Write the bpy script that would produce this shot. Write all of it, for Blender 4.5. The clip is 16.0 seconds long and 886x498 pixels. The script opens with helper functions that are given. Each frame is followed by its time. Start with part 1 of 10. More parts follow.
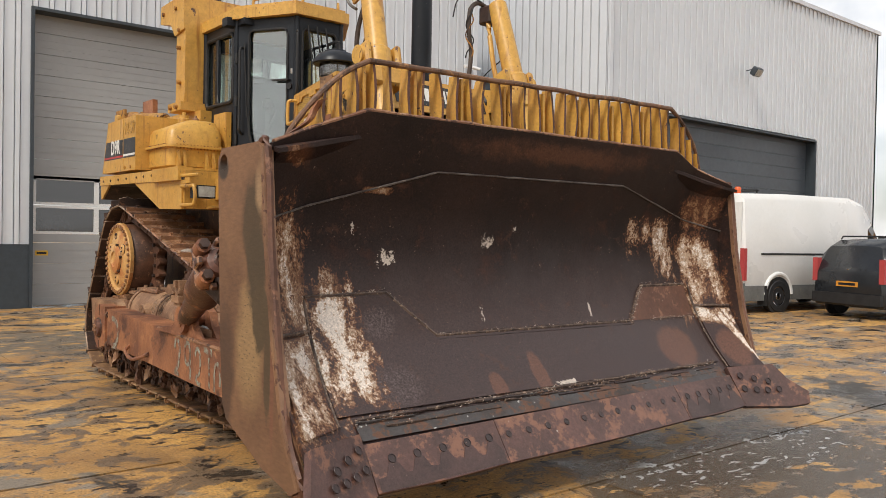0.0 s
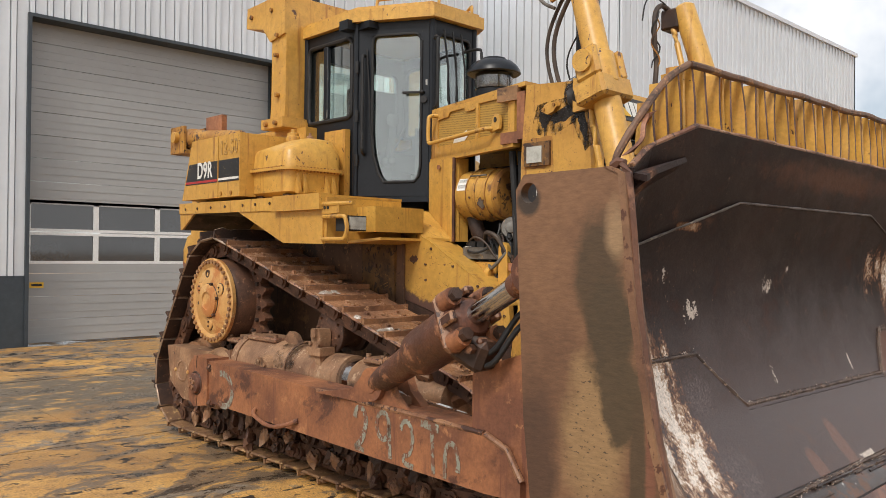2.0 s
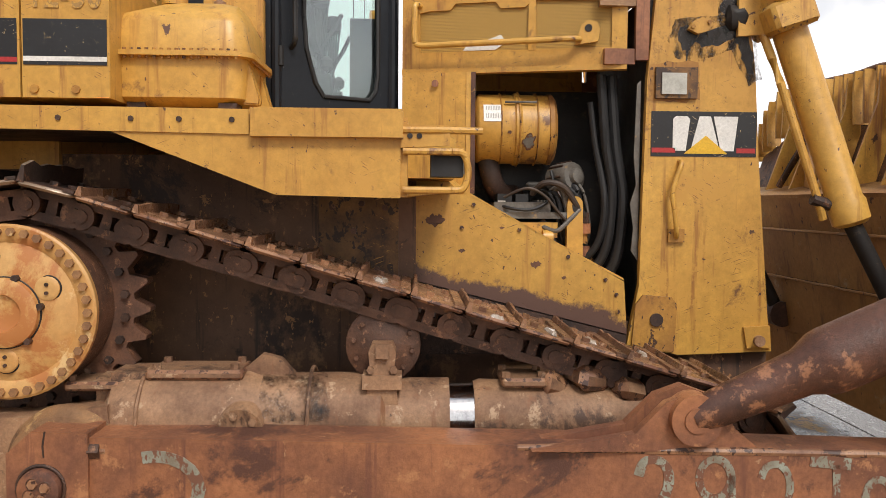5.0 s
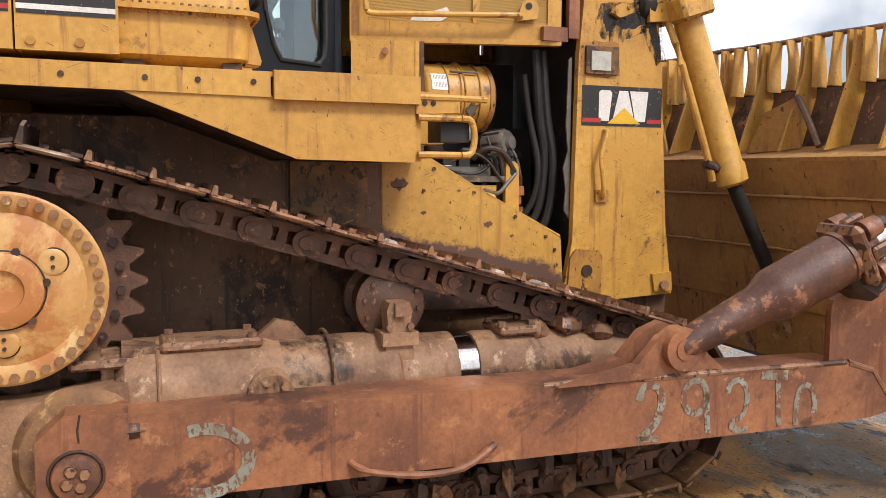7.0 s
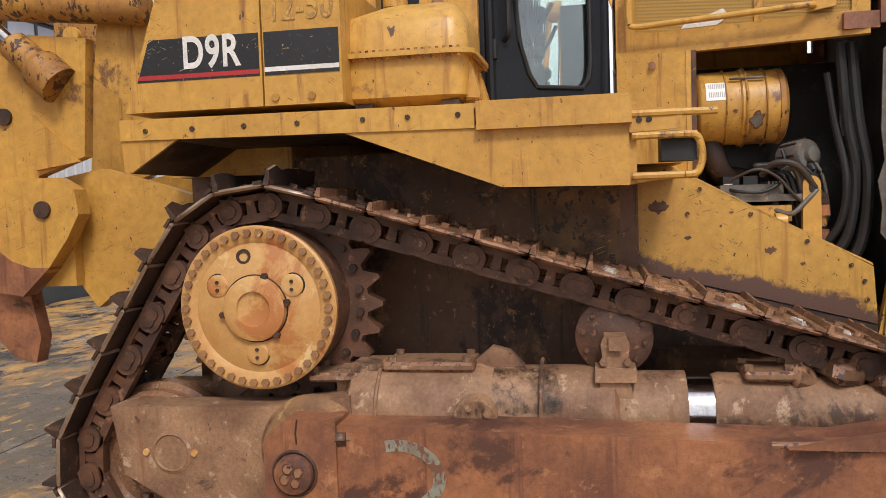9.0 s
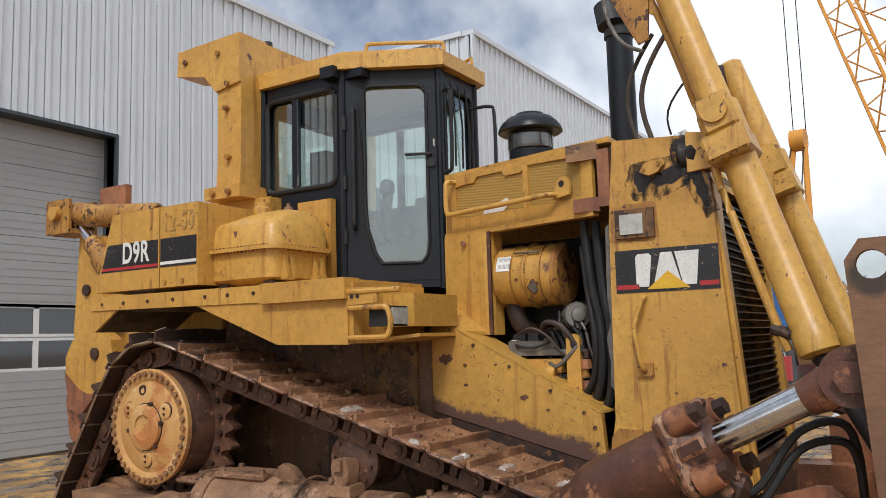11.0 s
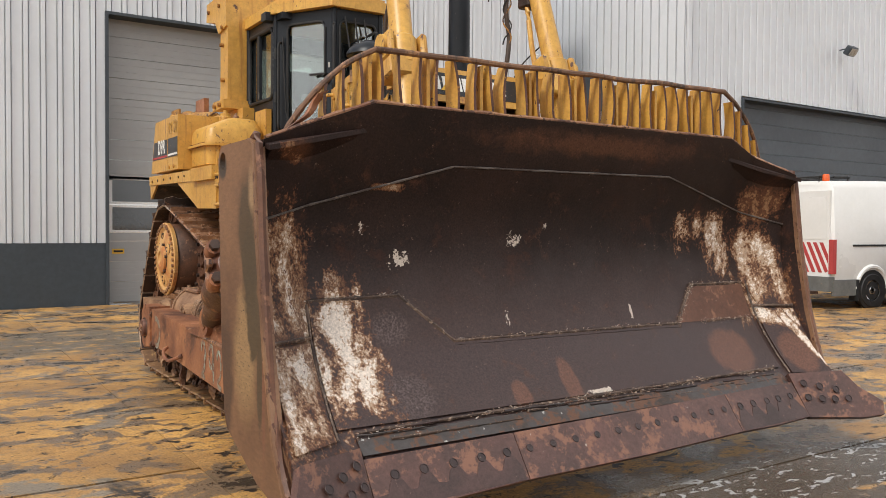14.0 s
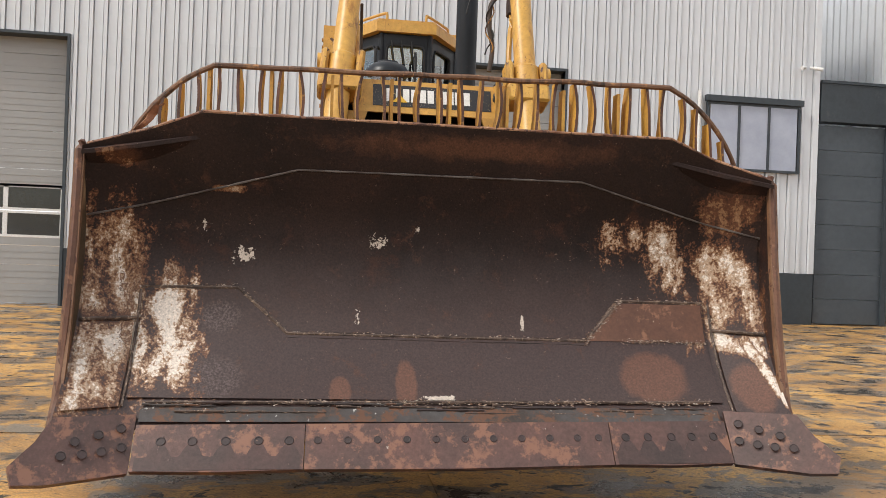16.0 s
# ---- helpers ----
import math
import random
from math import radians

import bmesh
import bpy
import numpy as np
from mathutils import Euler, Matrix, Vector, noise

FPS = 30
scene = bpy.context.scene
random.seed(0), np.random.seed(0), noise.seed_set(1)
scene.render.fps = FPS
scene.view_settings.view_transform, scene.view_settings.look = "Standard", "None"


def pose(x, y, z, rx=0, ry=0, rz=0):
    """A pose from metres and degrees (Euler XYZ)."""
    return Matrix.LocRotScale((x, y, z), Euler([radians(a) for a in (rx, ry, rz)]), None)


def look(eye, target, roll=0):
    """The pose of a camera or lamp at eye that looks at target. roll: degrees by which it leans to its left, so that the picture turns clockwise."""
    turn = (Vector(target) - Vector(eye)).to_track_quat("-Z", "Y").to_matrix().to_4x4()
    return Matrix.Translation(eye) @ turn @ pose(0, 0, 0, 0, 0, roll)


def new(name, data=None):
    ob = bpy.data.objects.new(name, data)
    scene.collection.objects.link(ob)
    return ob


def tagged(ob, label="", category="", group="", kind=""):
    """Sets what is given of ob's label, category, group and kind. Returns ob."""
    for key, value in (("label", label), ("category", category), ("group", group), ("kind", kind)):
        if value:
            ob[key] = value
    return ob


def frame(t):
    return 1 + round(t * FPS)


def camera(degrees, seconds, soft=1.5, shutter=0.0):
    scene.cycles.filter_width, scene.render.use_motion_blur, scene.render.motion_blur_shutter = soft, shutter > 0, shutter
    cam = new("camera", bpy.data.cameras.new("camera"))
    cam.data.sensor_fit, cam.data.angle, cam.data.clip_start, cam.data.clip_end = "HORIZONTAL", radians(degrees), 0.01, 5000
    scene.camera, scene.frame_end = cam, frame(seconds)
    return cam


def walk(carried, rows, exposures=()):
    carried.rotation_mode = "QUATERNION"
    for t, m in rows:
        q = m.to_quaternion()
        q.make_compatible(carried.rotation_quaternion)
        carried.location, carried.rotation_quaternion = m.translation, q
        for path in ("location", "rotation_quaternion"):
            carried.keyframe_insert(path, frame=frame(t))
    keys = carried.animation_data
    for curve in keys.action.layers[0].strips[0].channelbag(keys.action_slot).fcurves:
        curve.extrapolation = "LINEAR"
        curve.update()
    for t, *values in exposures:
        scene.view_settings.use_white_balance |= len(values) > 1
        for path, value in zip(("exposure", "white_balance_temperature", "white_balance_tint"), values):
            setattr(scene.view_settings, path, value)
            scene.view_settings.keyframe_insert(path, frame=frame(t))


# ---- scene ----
cam = camera(57.1, 16.0, soft=0.5)
METRES, EYE, TILT, LEAN, TURN = 20.25, 1.58, 0.0, 0.0, -39.3
ROWS = [
    (0.0, 0.0, 0.0, 0.0, 0.02, -0.97, -1.08),
    (0.5, -0.0156, 0.0092, 0.0011, 0.11, -0.4, -0.84),
    (1.0, -0.0366, 0.0212, 0.003, 0.28, 0.19, -0.84),
    (1.5, -0.0666, 0.0356, 0.0043, -1.89, 0.51, -0.65),
    (2.0, -0.0925, 0.0543, 0.0056, -4.4, 0.42, -0.6),
    (2.5, -0.1182, 0.0805, 0.0075, -9.73, -0.37, -0.61),
    (3.0, -0.1488, 0.1123, 0.0088, -17.4, -0.33, -0.35),
    (3.5, -0.1755, 0.1464, 0.0079, -25.09, -0.63, 0.14),
    (4.0, -0.1991, 0.1797, 0.0079, -33.5, -1.03, 0.27),
    (4.5, -0.223, 0.2125, 0.0087, -43.24, -1.8, -0.25),
    (5.0, -0.2453, 0.241, 0.0082, -52.76, -3.23, -0.47),
    (5.2, -0.2527, 0.2515, 0.0082, -56.7, -3.8, -0.48),
    (7.3, -0.2842, 0.291, 0.0072, -72.1, -5.45, -0.25),
    (7.5, -0.2836, 0.2895, 0.0073, -69.4, -5.6, 0.05),
    (8.0, -0.2786, 0.2844, 0.0069, -60.45, -5.6, 1.08),
    (8.2, -0.2751, 0.2801, 0.0066, -56.5, -5.35, 1.33),
    (10.3, -0.1967, 0.1805, 0.0091, -22.75, 1.95, 1.85),
    (10.5, -0.1904, 0.1675, 0.0091, -22.03, 3.45, 2.08),
    (11.0, -0.1611, 0.1315, 0.0094, -18.76, 6.44, 1.67),
    (11.5, -0.1356, 0.0993, 0.0076, -15.87, 4.73, 1.13),
    (12.0, -0.1145, 0.0736, 0.0056, -13.71, 0.6, 0.87),
    (12.5, -0.0885, 0.0436, 0.0049, -11.17, -0.81, 1.06),
    (13.0, -0.0579, 0.0211, 0.0032, -4.71, -0.88, 0.88),
    (13.5, -0.022, 0.0158, 0.0014, 0.72, -1.28, 0.33),
    (14.0, 0.0201, 0.0171, 0.0019, 6.14, -1.54, -0.41),
    (14.5, 0.0689, 0.0254, 0.0006, 13.97, -1.27, -0.27),
    (15.0, 0.1075, 0.0309, -0.0015, 20.28, -0.33, 0.31),
    (15.5, 0.1411, 0.0393, -0.0028, 25.99, 0.33, -1.03),
    (16.0, 0.1667, 0.0608, -0.0037, 30.98, 0.09, -2.1),
]
walk(cam, [(t, pose(-4.137, -4.010, EYE, TILT, LEAN, TURN) @ pose(METRES * x, METRES * y, METRES * z, 90 + pitch, roll, yaw)) for t, x, y, z, yaw, pitch, roll in ROWS],
     exposures=[(0.0, -0.04, 6680, 10), (2.0, 0.0, 6600, 10), (3.0, 0.03, 6580, 10), (4.5, 0.01, 6680, 11), (5.0, -0.02, 6720, 12), (7.5, 0.20, 6480, 15), (8.0, 0.10, 6450, 16), (10.5, -0.18, 6600, 10), (11.0, -0.25, 6150, 10),
                (11.5, -0.74, 5850, 11), (12.0, -0.26, 6050, 11), (12.5, 0.08, 6180, 10), (13.0, 0.03, 6380, 10), (14.0, 0.03, 6620, 10), (15.0, 0.04, 6660, 10), (16.0, 0.12, 6640, 10)])

# ---- world, sun, exposure ----
scene.view_settings.exposure = 0.0
world = bpy.data.worlds.new("overcast_sky")
scene.world = world
world.use_nodes = True
wn, wl = world.node_tree.nodes, world.node_tree.links
wn.clear()
sky = wn.new("ShaderNodeTexSky")
sky.sky_type = "NISHITA"
sky.sun_disc = False
sky.sun_elevation = radians(42)
sky.sun_rotation = radians(250)
sky.air_density = 1.0
sky.dust_density = 2.0
grey = wn.new("ShaderNodeHueSaturation")
grey.inputs["Saturation"].default_value = 0.9
grey.inputs["Value"].default_value = 1.5
clouds = wn.new("ShaderNodeTexNoise")
clouds.inputs["Scale"].default_value = 2.6
clouds.inputs["Detail"].default_value = 6.0
cloud_ramp = wn.new("ShaderNodeMapRange")
cloud_ramp.inputs["From Min"].default_value = 0.40
cloud_ramp.inputs["From Max"].default_value = 0.55
cloud_ramp.inputs["To Min"].default_value = 0.06
cloud_ramp.inputs["To Max"].default_value = 1.0
cover = wn.new("ShaderNodeMix")
cover.data_type = "RGBA"
cover.inputs["B"].default_value = (17.2, 17.3, 17.5, 1.0)
wcoord = wn.new("ShaderNodeTexCoord")
background = wn.new("ShaderNodeBackground")
background.inputs["Strength"].default_value = 0.071
wout = wn.new("ShaderNodeOutputWorld")
wl.new(wcoord.outputs["Generated"], clouds.inputs["Vector"])
wl.new(sky.outputs["Color"], grey.inputs["Color"])
wl.new(clouds.outputs["Fac"], cloud_ramp.inputs["Value"])
wl.new(cloud_ramp.outputs["Result"], cover.inputs["Factor"])
wl.new(grey.outputs["Color"], cover.inputs["A"])
wl.new(cover.outputs["Result"], background.inputs["Color"])
wl.new(background.outputs["Background"], wout.inputs["Surface"])

sun = new("sun", bpy.data.lights.new("sun", "SUN"))
sun.data.energy = 2.5
sun.data.angle = radians(14)
sun.data.color = (1.0, 0.96, 0.9)
sun.matrix_world = look((-30, -9, 37), (0, 2, 0))


# ---- materials ----
def ramp_node(nt, lo, hi, src, socket):
    r = nt.nodes.new("ShaderNodeMapRange")
    r.inputs["From Min"].default_value, r.inputs["From Max"].default_value = lo, hi
    nt.links.new(src.outputs[socket], r.inputs["Value"])
    return r


def noise_node(nt, vec, scale, detail=5.0, rough=0.55, stretch=None, distortion=0.0):
    n = nt.nodes.new("ShaderNodeTexNoise")
    n.inputs["Scale"].default_value, n.inputs["Detail"].default_value = scale, detail
    n.inputs["Roughness"].default_value, n.inputs["Distortion"].default_value = rough, distortion
    if stretch:
        m = nt.nodes.new("ShaderNodeMapping")
        m.inputs["Scale"].default_value = stretch
        nt.links.new(vec, m.inputs["Vector"])
        vec = m.outputs["Vector"]
    nt.links.new(vec, n.inputs["Vector"])
    return n


def mix_node(nt, fac, a, b, blend="MIX"):
    m = nt.nodes.new("ShaderNodeMix")
    m.data_type, m.blend_type = "RGBA", blend
    for key, v in (("Factor", fac), ("A", a), ("B", b)):
        if isinstance(v, (int, float)):
            m.inputs[key].default_value = v
        elif isinstance(v, tuple):
            m.inputs[key].default_value = (*v, 1.0)
        else:
            nt.links.new(v, m.inputs[key])
    return m.outputs["Result"]


def blank(name):
    m = bpy.data.materials.new(name)
    m.use_nodes = True
    nt = m.node_tree
    bsdf = nt.nodes["Principled BSDF"]
    coord = nt.nodes.new("ShaderNodeTexCoord")
    info = nt.nodes.new("ShaderNodeObjectInfo")
    shift = nt.nodes.new("ShaderNodeVectorMath")
    shift.operation = "MULTIPLY_ADD"
    nt.links.new(info.outputs["Random"], shift.inputs[0])
    shift.inputs[1].default_value = (7.0, 13.0, 5.0)
    nt.links.new(coord.outputs["Object"], shift.inputs[2])
    return m, nt, bsdf, coord.outputs["Object"], shift.outputs["Vector"], info


def field_node(nt, obj, centre, radius, edge, amp, soft):
    """1 inside an ellipsoid with a ragged edge, 0 outside; an axis of radius 0 is ignored."""
    sub = nt.nodes.new("ShaderNodeVectorMath")
    sub.operation = "SUBTRACT"
    sub.inputs[1].default_value = centre
    mul = nt.nodes.new("ShaderNodeVectorMath")
    mul.operation = "MULTIPLY"
    mul.inputs[1].default_value = tuple(1 / r if r else 0.0 for r in radius)
    ln = nt.nodes.new("ShaderNodeVectorMath")
    ln.operation = "LENGTH"
    nt.links.new(obj, sub.inputs[0])
    nt.links.new(sub.outputs["Vector"], mul.inputs[0])
    nt.links.new(mul.outputs["Vector"], ln.inputs[0])
    add = nt.nodes.new("ShaderNodeMath")
    add.operation = "MULTIPLY_ADD"
    nt.links.new(edge.outputs["Fac"], add.inputs[0])
    add.inputs[1].default_value = -amp
    nt.links.new(ln.outputs["Value"], add.inputs[2])
    return ramp_node(nt, 1.0 - amp / 2, 1.0 - amp / 2 - soft, add, "Value").outputs["Result"]


def times(nt, a, b):
    m = nt.nodes.new("ShaderNodeMath")
    m.operation = "MULTIPLY"
    nt.links.new(a, m.inputs[0])
    nt.links.new(b, m.inputs[1])
    return m.outputs["Value"]


def surface(name, base, dark, scale=2.0, rough=0.5, rough_var=0.2, metal=0.0, bump=0.15, bump_scale=60.0,
            chips=None, chip_at=0.66, chip_scale=7.0, dust=None, dust_at=0.55, vary=0.0, streak=None, grime=None, grime_at=0.58,
            grain_span=(0.78, 1.15), band=None, scratch=None, spec=0.5):
    """A worn surface: two tones by a large noise, fine grain, and optional drips, dust, grime and chips of other colours."""
    m, nt, bsdf, obj, vec, info = blank(name)
    big = noise_node(nt, vec, scale, 6.0)
    fine = noise_node(nt, vec, scale * 14, 5.0, 0.75)
    colour = mix_node(nt, ramp_node(nt, 0.35, 0.68, big, "Fac").outputs["Result"], dark, base)
    grain = ramp_node(nt, 0.28, 0.72, fine, "Fac")
    grain.inputs["To Min"].default_value, grain.inputs["To Max"].default_value = grain_span
    colour = mix_node(nt, 1.0, colour, grain.outputs["Result"], "MULTIPLY")
    rough_src = ramp_node(nt, 0.3, 0.7, big, "Fac")
    rough_src.inputs["To Min"].default_value, rough_src.inputs["To Max"].default_value = rough + rough_var / 2, rough - rough_var / 2
    if streak:
        st = noise_node(nt, vec, 6.0, 6.0, 0.65, (2.6, 2.6, 0.16))
        colour = mix_node(nt, ramp_node(nt, 0.56, 0.68, st, "Fac").outputs["Result"], colour, streak)
    if dust:
        dn = noise_node(nt, vec, scale * 2.7, 10.0, 0.72)
        colour = mix_node(nt, ramp_node(nt, dust_at, dust_at + 0.06, dn, "Fac").outputs["Result"], colour, dust)
    if grime:
        gn = noise_node(nt, vec, 1.7, 12.0, 0.74, None, 0.3)
        colour = mix_node(nt, ramp_node(nt, grime_at, grime_at + 0.055, gn, "Fac").outputs["Result"], colour, grime)
    if band:
        # paint rubbed off on one side of a slanting line
        normal, at, amp, tone = band
        dot = nt.nodes.new("ShaderNodeVectorMath")
        dot.operation = "DOT_PRODUCT"
        dot.inputs[1].default_value = normal
        nt.links.new(obj, dot.inputs[0])
        ragged = noise_node(nt, obj, 4.0, 12.0, 0.74)
        add = nt.nodes.new("ShaderNodeMath")
        add.operation = "MULTIPLY_ADD"
        nt.links.new(ragged.outputs["Fac"], add.inputs[0])
        add.inputs[1].default_value = amp * 0.3
        nt.links.new(dot.outputs["Value"], add.inputs[2])
        colour = mix_node(nt, ramp_node(nt, at + amp * 0.15 + 0.12, at + amp * 0.15 + 0.09, add, "Value").outputs["Result"], colour, tone)
    if chips:
        cn = noise_node(nt, vec, chip_scale, 10.0, 0.68, None, 0.4)
        colour = mix_node(nt, ramp_node(nt, chip_at, chip_at + 0.012, cn, "Fac").outputs["Result"], colour, chips)
        cf = noise_node(nt, vec, chip_scale * 4.3, 6.0, 0.6, (1.0, 1.0, 0.55), 0.2)
        colour = mix_node(nt, ramp_node(nt, chip_at + 0.01, chip_at + 0.03, cf, "Fac").outputs["Result"], colour, chips)
    if scratch:
        for turn, sc in ((0.35, 1.0), (-0.5, 1.3)):
            mp = nt.nodes.new("ShaderNodeMapping")
            mp.inputs["Rotation"].default_value = (turn, 0.2 * turn, 0.3 * turn)
            nt.links.new(vec, mp.inputs["Vector"])
            sn = noise_node(nt, mp.outputs["Vector"], 95.0 * sc, 3.0, 0.5, (1.0, 0.06, 1.6))
            gate = noise_node(nt, vec, 3.1 * sc, 4.0, 0.6)
            line_mask = times(nt, ramp_node(nt, 0.655, 0.68, sn, "Fac").outputs["Result"], ramp_node(nt, 0.53, 0.58, gate, "Fac").outputs["Result"])
            colour = mix_node(nt, line_mask, colour, scratch)
    if vary:
        v = ramp_node(nt, 0.0, 1.0, info, "Random")
        v.inputs["To Min"].default_value, v.inputs["To Max"].default_value = 1.0 - vary, 1.0 + vary
        colour = mix_node(nt, 1.0, colour, v.outputs["Result"], "MULTIPLY")
    bn = noise_node(nt, vec, bump_scale, 6.0, 0.75)
    b = nt.nodes.new("ShaderNodeBump")
    b.inputs["Strength"].default_value, b.inputs["Distance"].default_value = bump, 0.01
    nt.links.new(bn.outputs["Fac"], b.inputs["Height"])
    nt.links.new(b.outputs["Normal"], bsdf.inputs["Normal"])
    nt.links.new(colour, bsdf.inputs["Base Color"])
    nt.links.new(rough_src.outputs["Result"], bsdf.inputs["Roughness"])
    bsdf.inputs["Metallic"].default_value = metal
    bsdf.inputs["Specular IOR Level"].default_value = spec
    return m


def glass(name, tint, rough=0.0):
    m, nt, bsdf, obj, vec, info = blank(name)
    bsdf.inputs["Base Color"].default_value = (*tint, 1)
    bsdf.inputs["Transmission Weight"].default_value = 1.0
    bsdf.inputs["Roughness"].default_value = rough
    bsdf.inputs["IOR"].default_value = 2.2
    return m


RUST = (0.12, 0.045, 0.02)
yellow = surface("yellow_paint", (0.617, 0.347, 0.072), (0.490, 0.256, 0.050), 1.3, 0.42, 0.2, 0, 0.1, 45, chips=(0.083, 0.041, 0.029), chip_at=0.665, chip_scale=11, dust=(0.538, 0.287, 0.060), dust_at=0.55, streak=(0.313, 0.137, 0.034), grime=(0.167, 0.079, 0.034), grime_at=0.60, scratch=(0.235, 0.117, 0.036))
yellow_clean = surface("clean_yellow_paint", (0.636, 0.369, 0.082), (0.538, 0.287, 0.060), 1.1, 0.4, 0.15, 0, 0.08, 45, chips=(0.098, 0.046, 0.031), chip_at=0.66, chip_scale=8, streak=(0.373, 0.173, 0.040), grime=(0.244, 0.117, 0.041), grime_at=0.605, scratch=(0.255, 0.126, 0.036))
yellow_rusty = surface("rusty_yellow_paint", (0.50, 0.255, 0.045), (0.28, 0.12, 0.032), 3.0, 0.6, 0.2, 0, 0.2, 40, chips=(0.06, 0.027, 0.016), chip_at=0.585, chip_scale=6, streak=(0.14, 0.055, 0.026), grime=(0.10, 0.042, 0.022), grime_at=0.56)
black_paint = surface("black_paint", (0.013, 0.016, 0.021), (0.008, 0.010, 0.014), 2, 0.38, 0.15, 0, 0.05, 50, spec=0.3, chips=(0.07, 0.065, 0.06), chip_at=0.68, chip_scale=14)
black_rubber = surface("black_rubber", (0.018, 0.018, 0.019), (0.01, 0.01, 0.011), 5, 0.6, 0.2, 0, 0.1, 80)
# black of grease and joints, also shade painted into holes and the bay
dark_void = surface("grease_and_shade_black", (0.022, 0.018, 0.016), (0.009, 0.008, 0.0075), 4, 0.6, 0.3, 0, 0.25, 50, dust=(0.055, 0.035, 0.024), dust_at=0.58)
rust_arm = surface("rusty_arm_steel", (0.385, 0.158, 0.072), (0.165, 0.066, 0.037), 2.6, 0.5, 0.25, 0, 0.2, 55, chips=(0.383, 0.221, 0.123), chip_at=0.69, chip_scale=3.5, streak=(0.150, 0.058, 0.036), dust=(0.40, 0.185, 0.085), dust_at=0.58, grime=(0.090, 0.038, 0.026), grime_at=0.545, grain_span=(0.70, 1.24))
rust_plate = surface("rusty_plate_steel", (0.20, 0.10, 0.052), (0.095, 0.05, 0.032), 1.1, 0.6, 0.2, 0, 0.2, 60, streak=(0.04, 0.025, 0.018), dust=(0.28, 0.15, 0.072), dust_at=0.565, grime=(0.04, 0.022, 0.016), grime_at=0.52, chips=(0.34, 0.17, 0.07), chip_at=0.63, chip_scale=9)
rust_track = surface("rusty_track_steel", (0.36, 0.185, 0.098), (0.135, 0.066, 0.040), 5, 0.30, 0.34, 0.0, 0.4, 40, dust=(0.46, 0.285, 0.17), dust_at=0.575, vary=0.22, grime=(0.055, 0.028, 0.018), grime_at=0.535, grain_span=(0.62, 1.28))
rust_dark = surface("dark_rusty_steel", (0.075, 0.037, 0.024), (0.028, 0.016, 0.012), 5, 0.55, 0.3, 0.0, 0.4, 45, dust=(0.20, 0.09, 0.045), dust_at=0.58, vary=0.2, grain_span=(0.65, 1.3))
rust_link = surface("brown_chain_steel", (0.15, 0.068, 0.038), (0.055, 0.027, 0.018), 6, 0.5, 0.3, 0.0, 0.4, 45, dust=(0.28, 0.14, 0.075), dust_at=0.58, vary=0.2, grain_span=(0.65, 1.3))
rust_barrel = surface("oily_brown_steel", (0.155, 0.062, 0.037), (0.05, 0.023, 0.017), 2.8, 0.4, 0.3, 0, 0.35, 50, streak=(0.062, 0.028, 0.02), dust=(0.32, 0.145, 0.075), dust_at=0.565, chips=(0.36, 0.2, 0.11), chip_at=0.69, chip_scale=4, grain_span=(0.65, 1.3))
mud_steel = surface("muddy_grey_steel", (0.375, 0.215, 0.118), (0.165, 0.084, 0.047), 3.6, 0.62, 0.25, 0, 0.35, 40, chips=(0.085, 0.046, 0.032), chip_at=0.675, chip_scale=5, streak=(0.22, 0.10, 0.05), dust=(0.44, 0.295, 0.185), dust_at=0.575, grime=(0.080, 0.043, 0.028), grime_at=0.545, grain_span=(0.68, 1.22))
gold_cover = surface("ochre_painted_casting", (0.62, 0.38, 0.15), (0.50, 0.245, 0.07), 2.2, 0.45, 0.2, 0, 0.12, 50, chips=(0.22, 0.095, 0.035), chip_at=0.70, chip_scale=5, dust=(0.66, 0.45, 0.21), dust_at=0.58, grime=(0.44, 0.175, 0.055), grime_at=0.535, grain_span=(0.86, 1.1))
hub_bolt = surface("rusty_hub_bolt", (0.36, 0.19, 0.08), (0.20, 0.10, 0.05), 9, 0.5, 0.2, 0, 0.2, 50, dust=(0.55, 0.36, 0.16), dust_at=0.6)
chrome = surface("chromed_rod", (0.72, 0.72, 0.72), (0.55, 0.55, 0.56), 4, 0.16, 0.08, 1.0, 0.02, 60)
white_paint = surface("white_vinyl", (0.78, 0.77, 0.74), (0.66, 0.65, 0.61), 6, 0.5, 0.1, 0, 0.03, 60, chips=(0.1, 0.09, 0.08), chip_at=0.72, chip_scale=30)
decal_black = surface("black_decal", (0.02, 0.02, 0.022), (0.014, 0.014, 0.016), 6, 0.35, 0.1, 0, 0.03, 60, scratch=(0.42, 0.32, 0.2), chips=(0.48, 0.34, 0.16), chip_at=0.655, chip_scale=22)
decal_red = surface("red_decal", (0.45, 0.03, 0.03), (0.35, 0.03, 0.03), 6, 0.45, 0.1, 0, 0.03, 60, chips=(0.35, 0.2, 0.1), chip_at=0.66, chip_scale=30)
decal_yellow = surface("yellow_decal", (0.75, 0.45, 0.03), (0.7, 0.4, 0.03), 6, 0.45, 0.1, 0, 0.02, 60)
chalk_paint = surface("faded_paint_marks", (0.31, 0.335, 0.275), (0.20, 0.17, 0.125), 12, 0.7, 0.1, 0, 0.1, 60, chips=(0.17, 0.075, 0.045), chip_at=0.535, chip_scale=14)
lamp_lens = surface("lamp_lens", (0.55, 0.55, 0.5), (0.35, 0.34, 0.3), 14, 0.15, 0.1, 0, 0.1, 60)
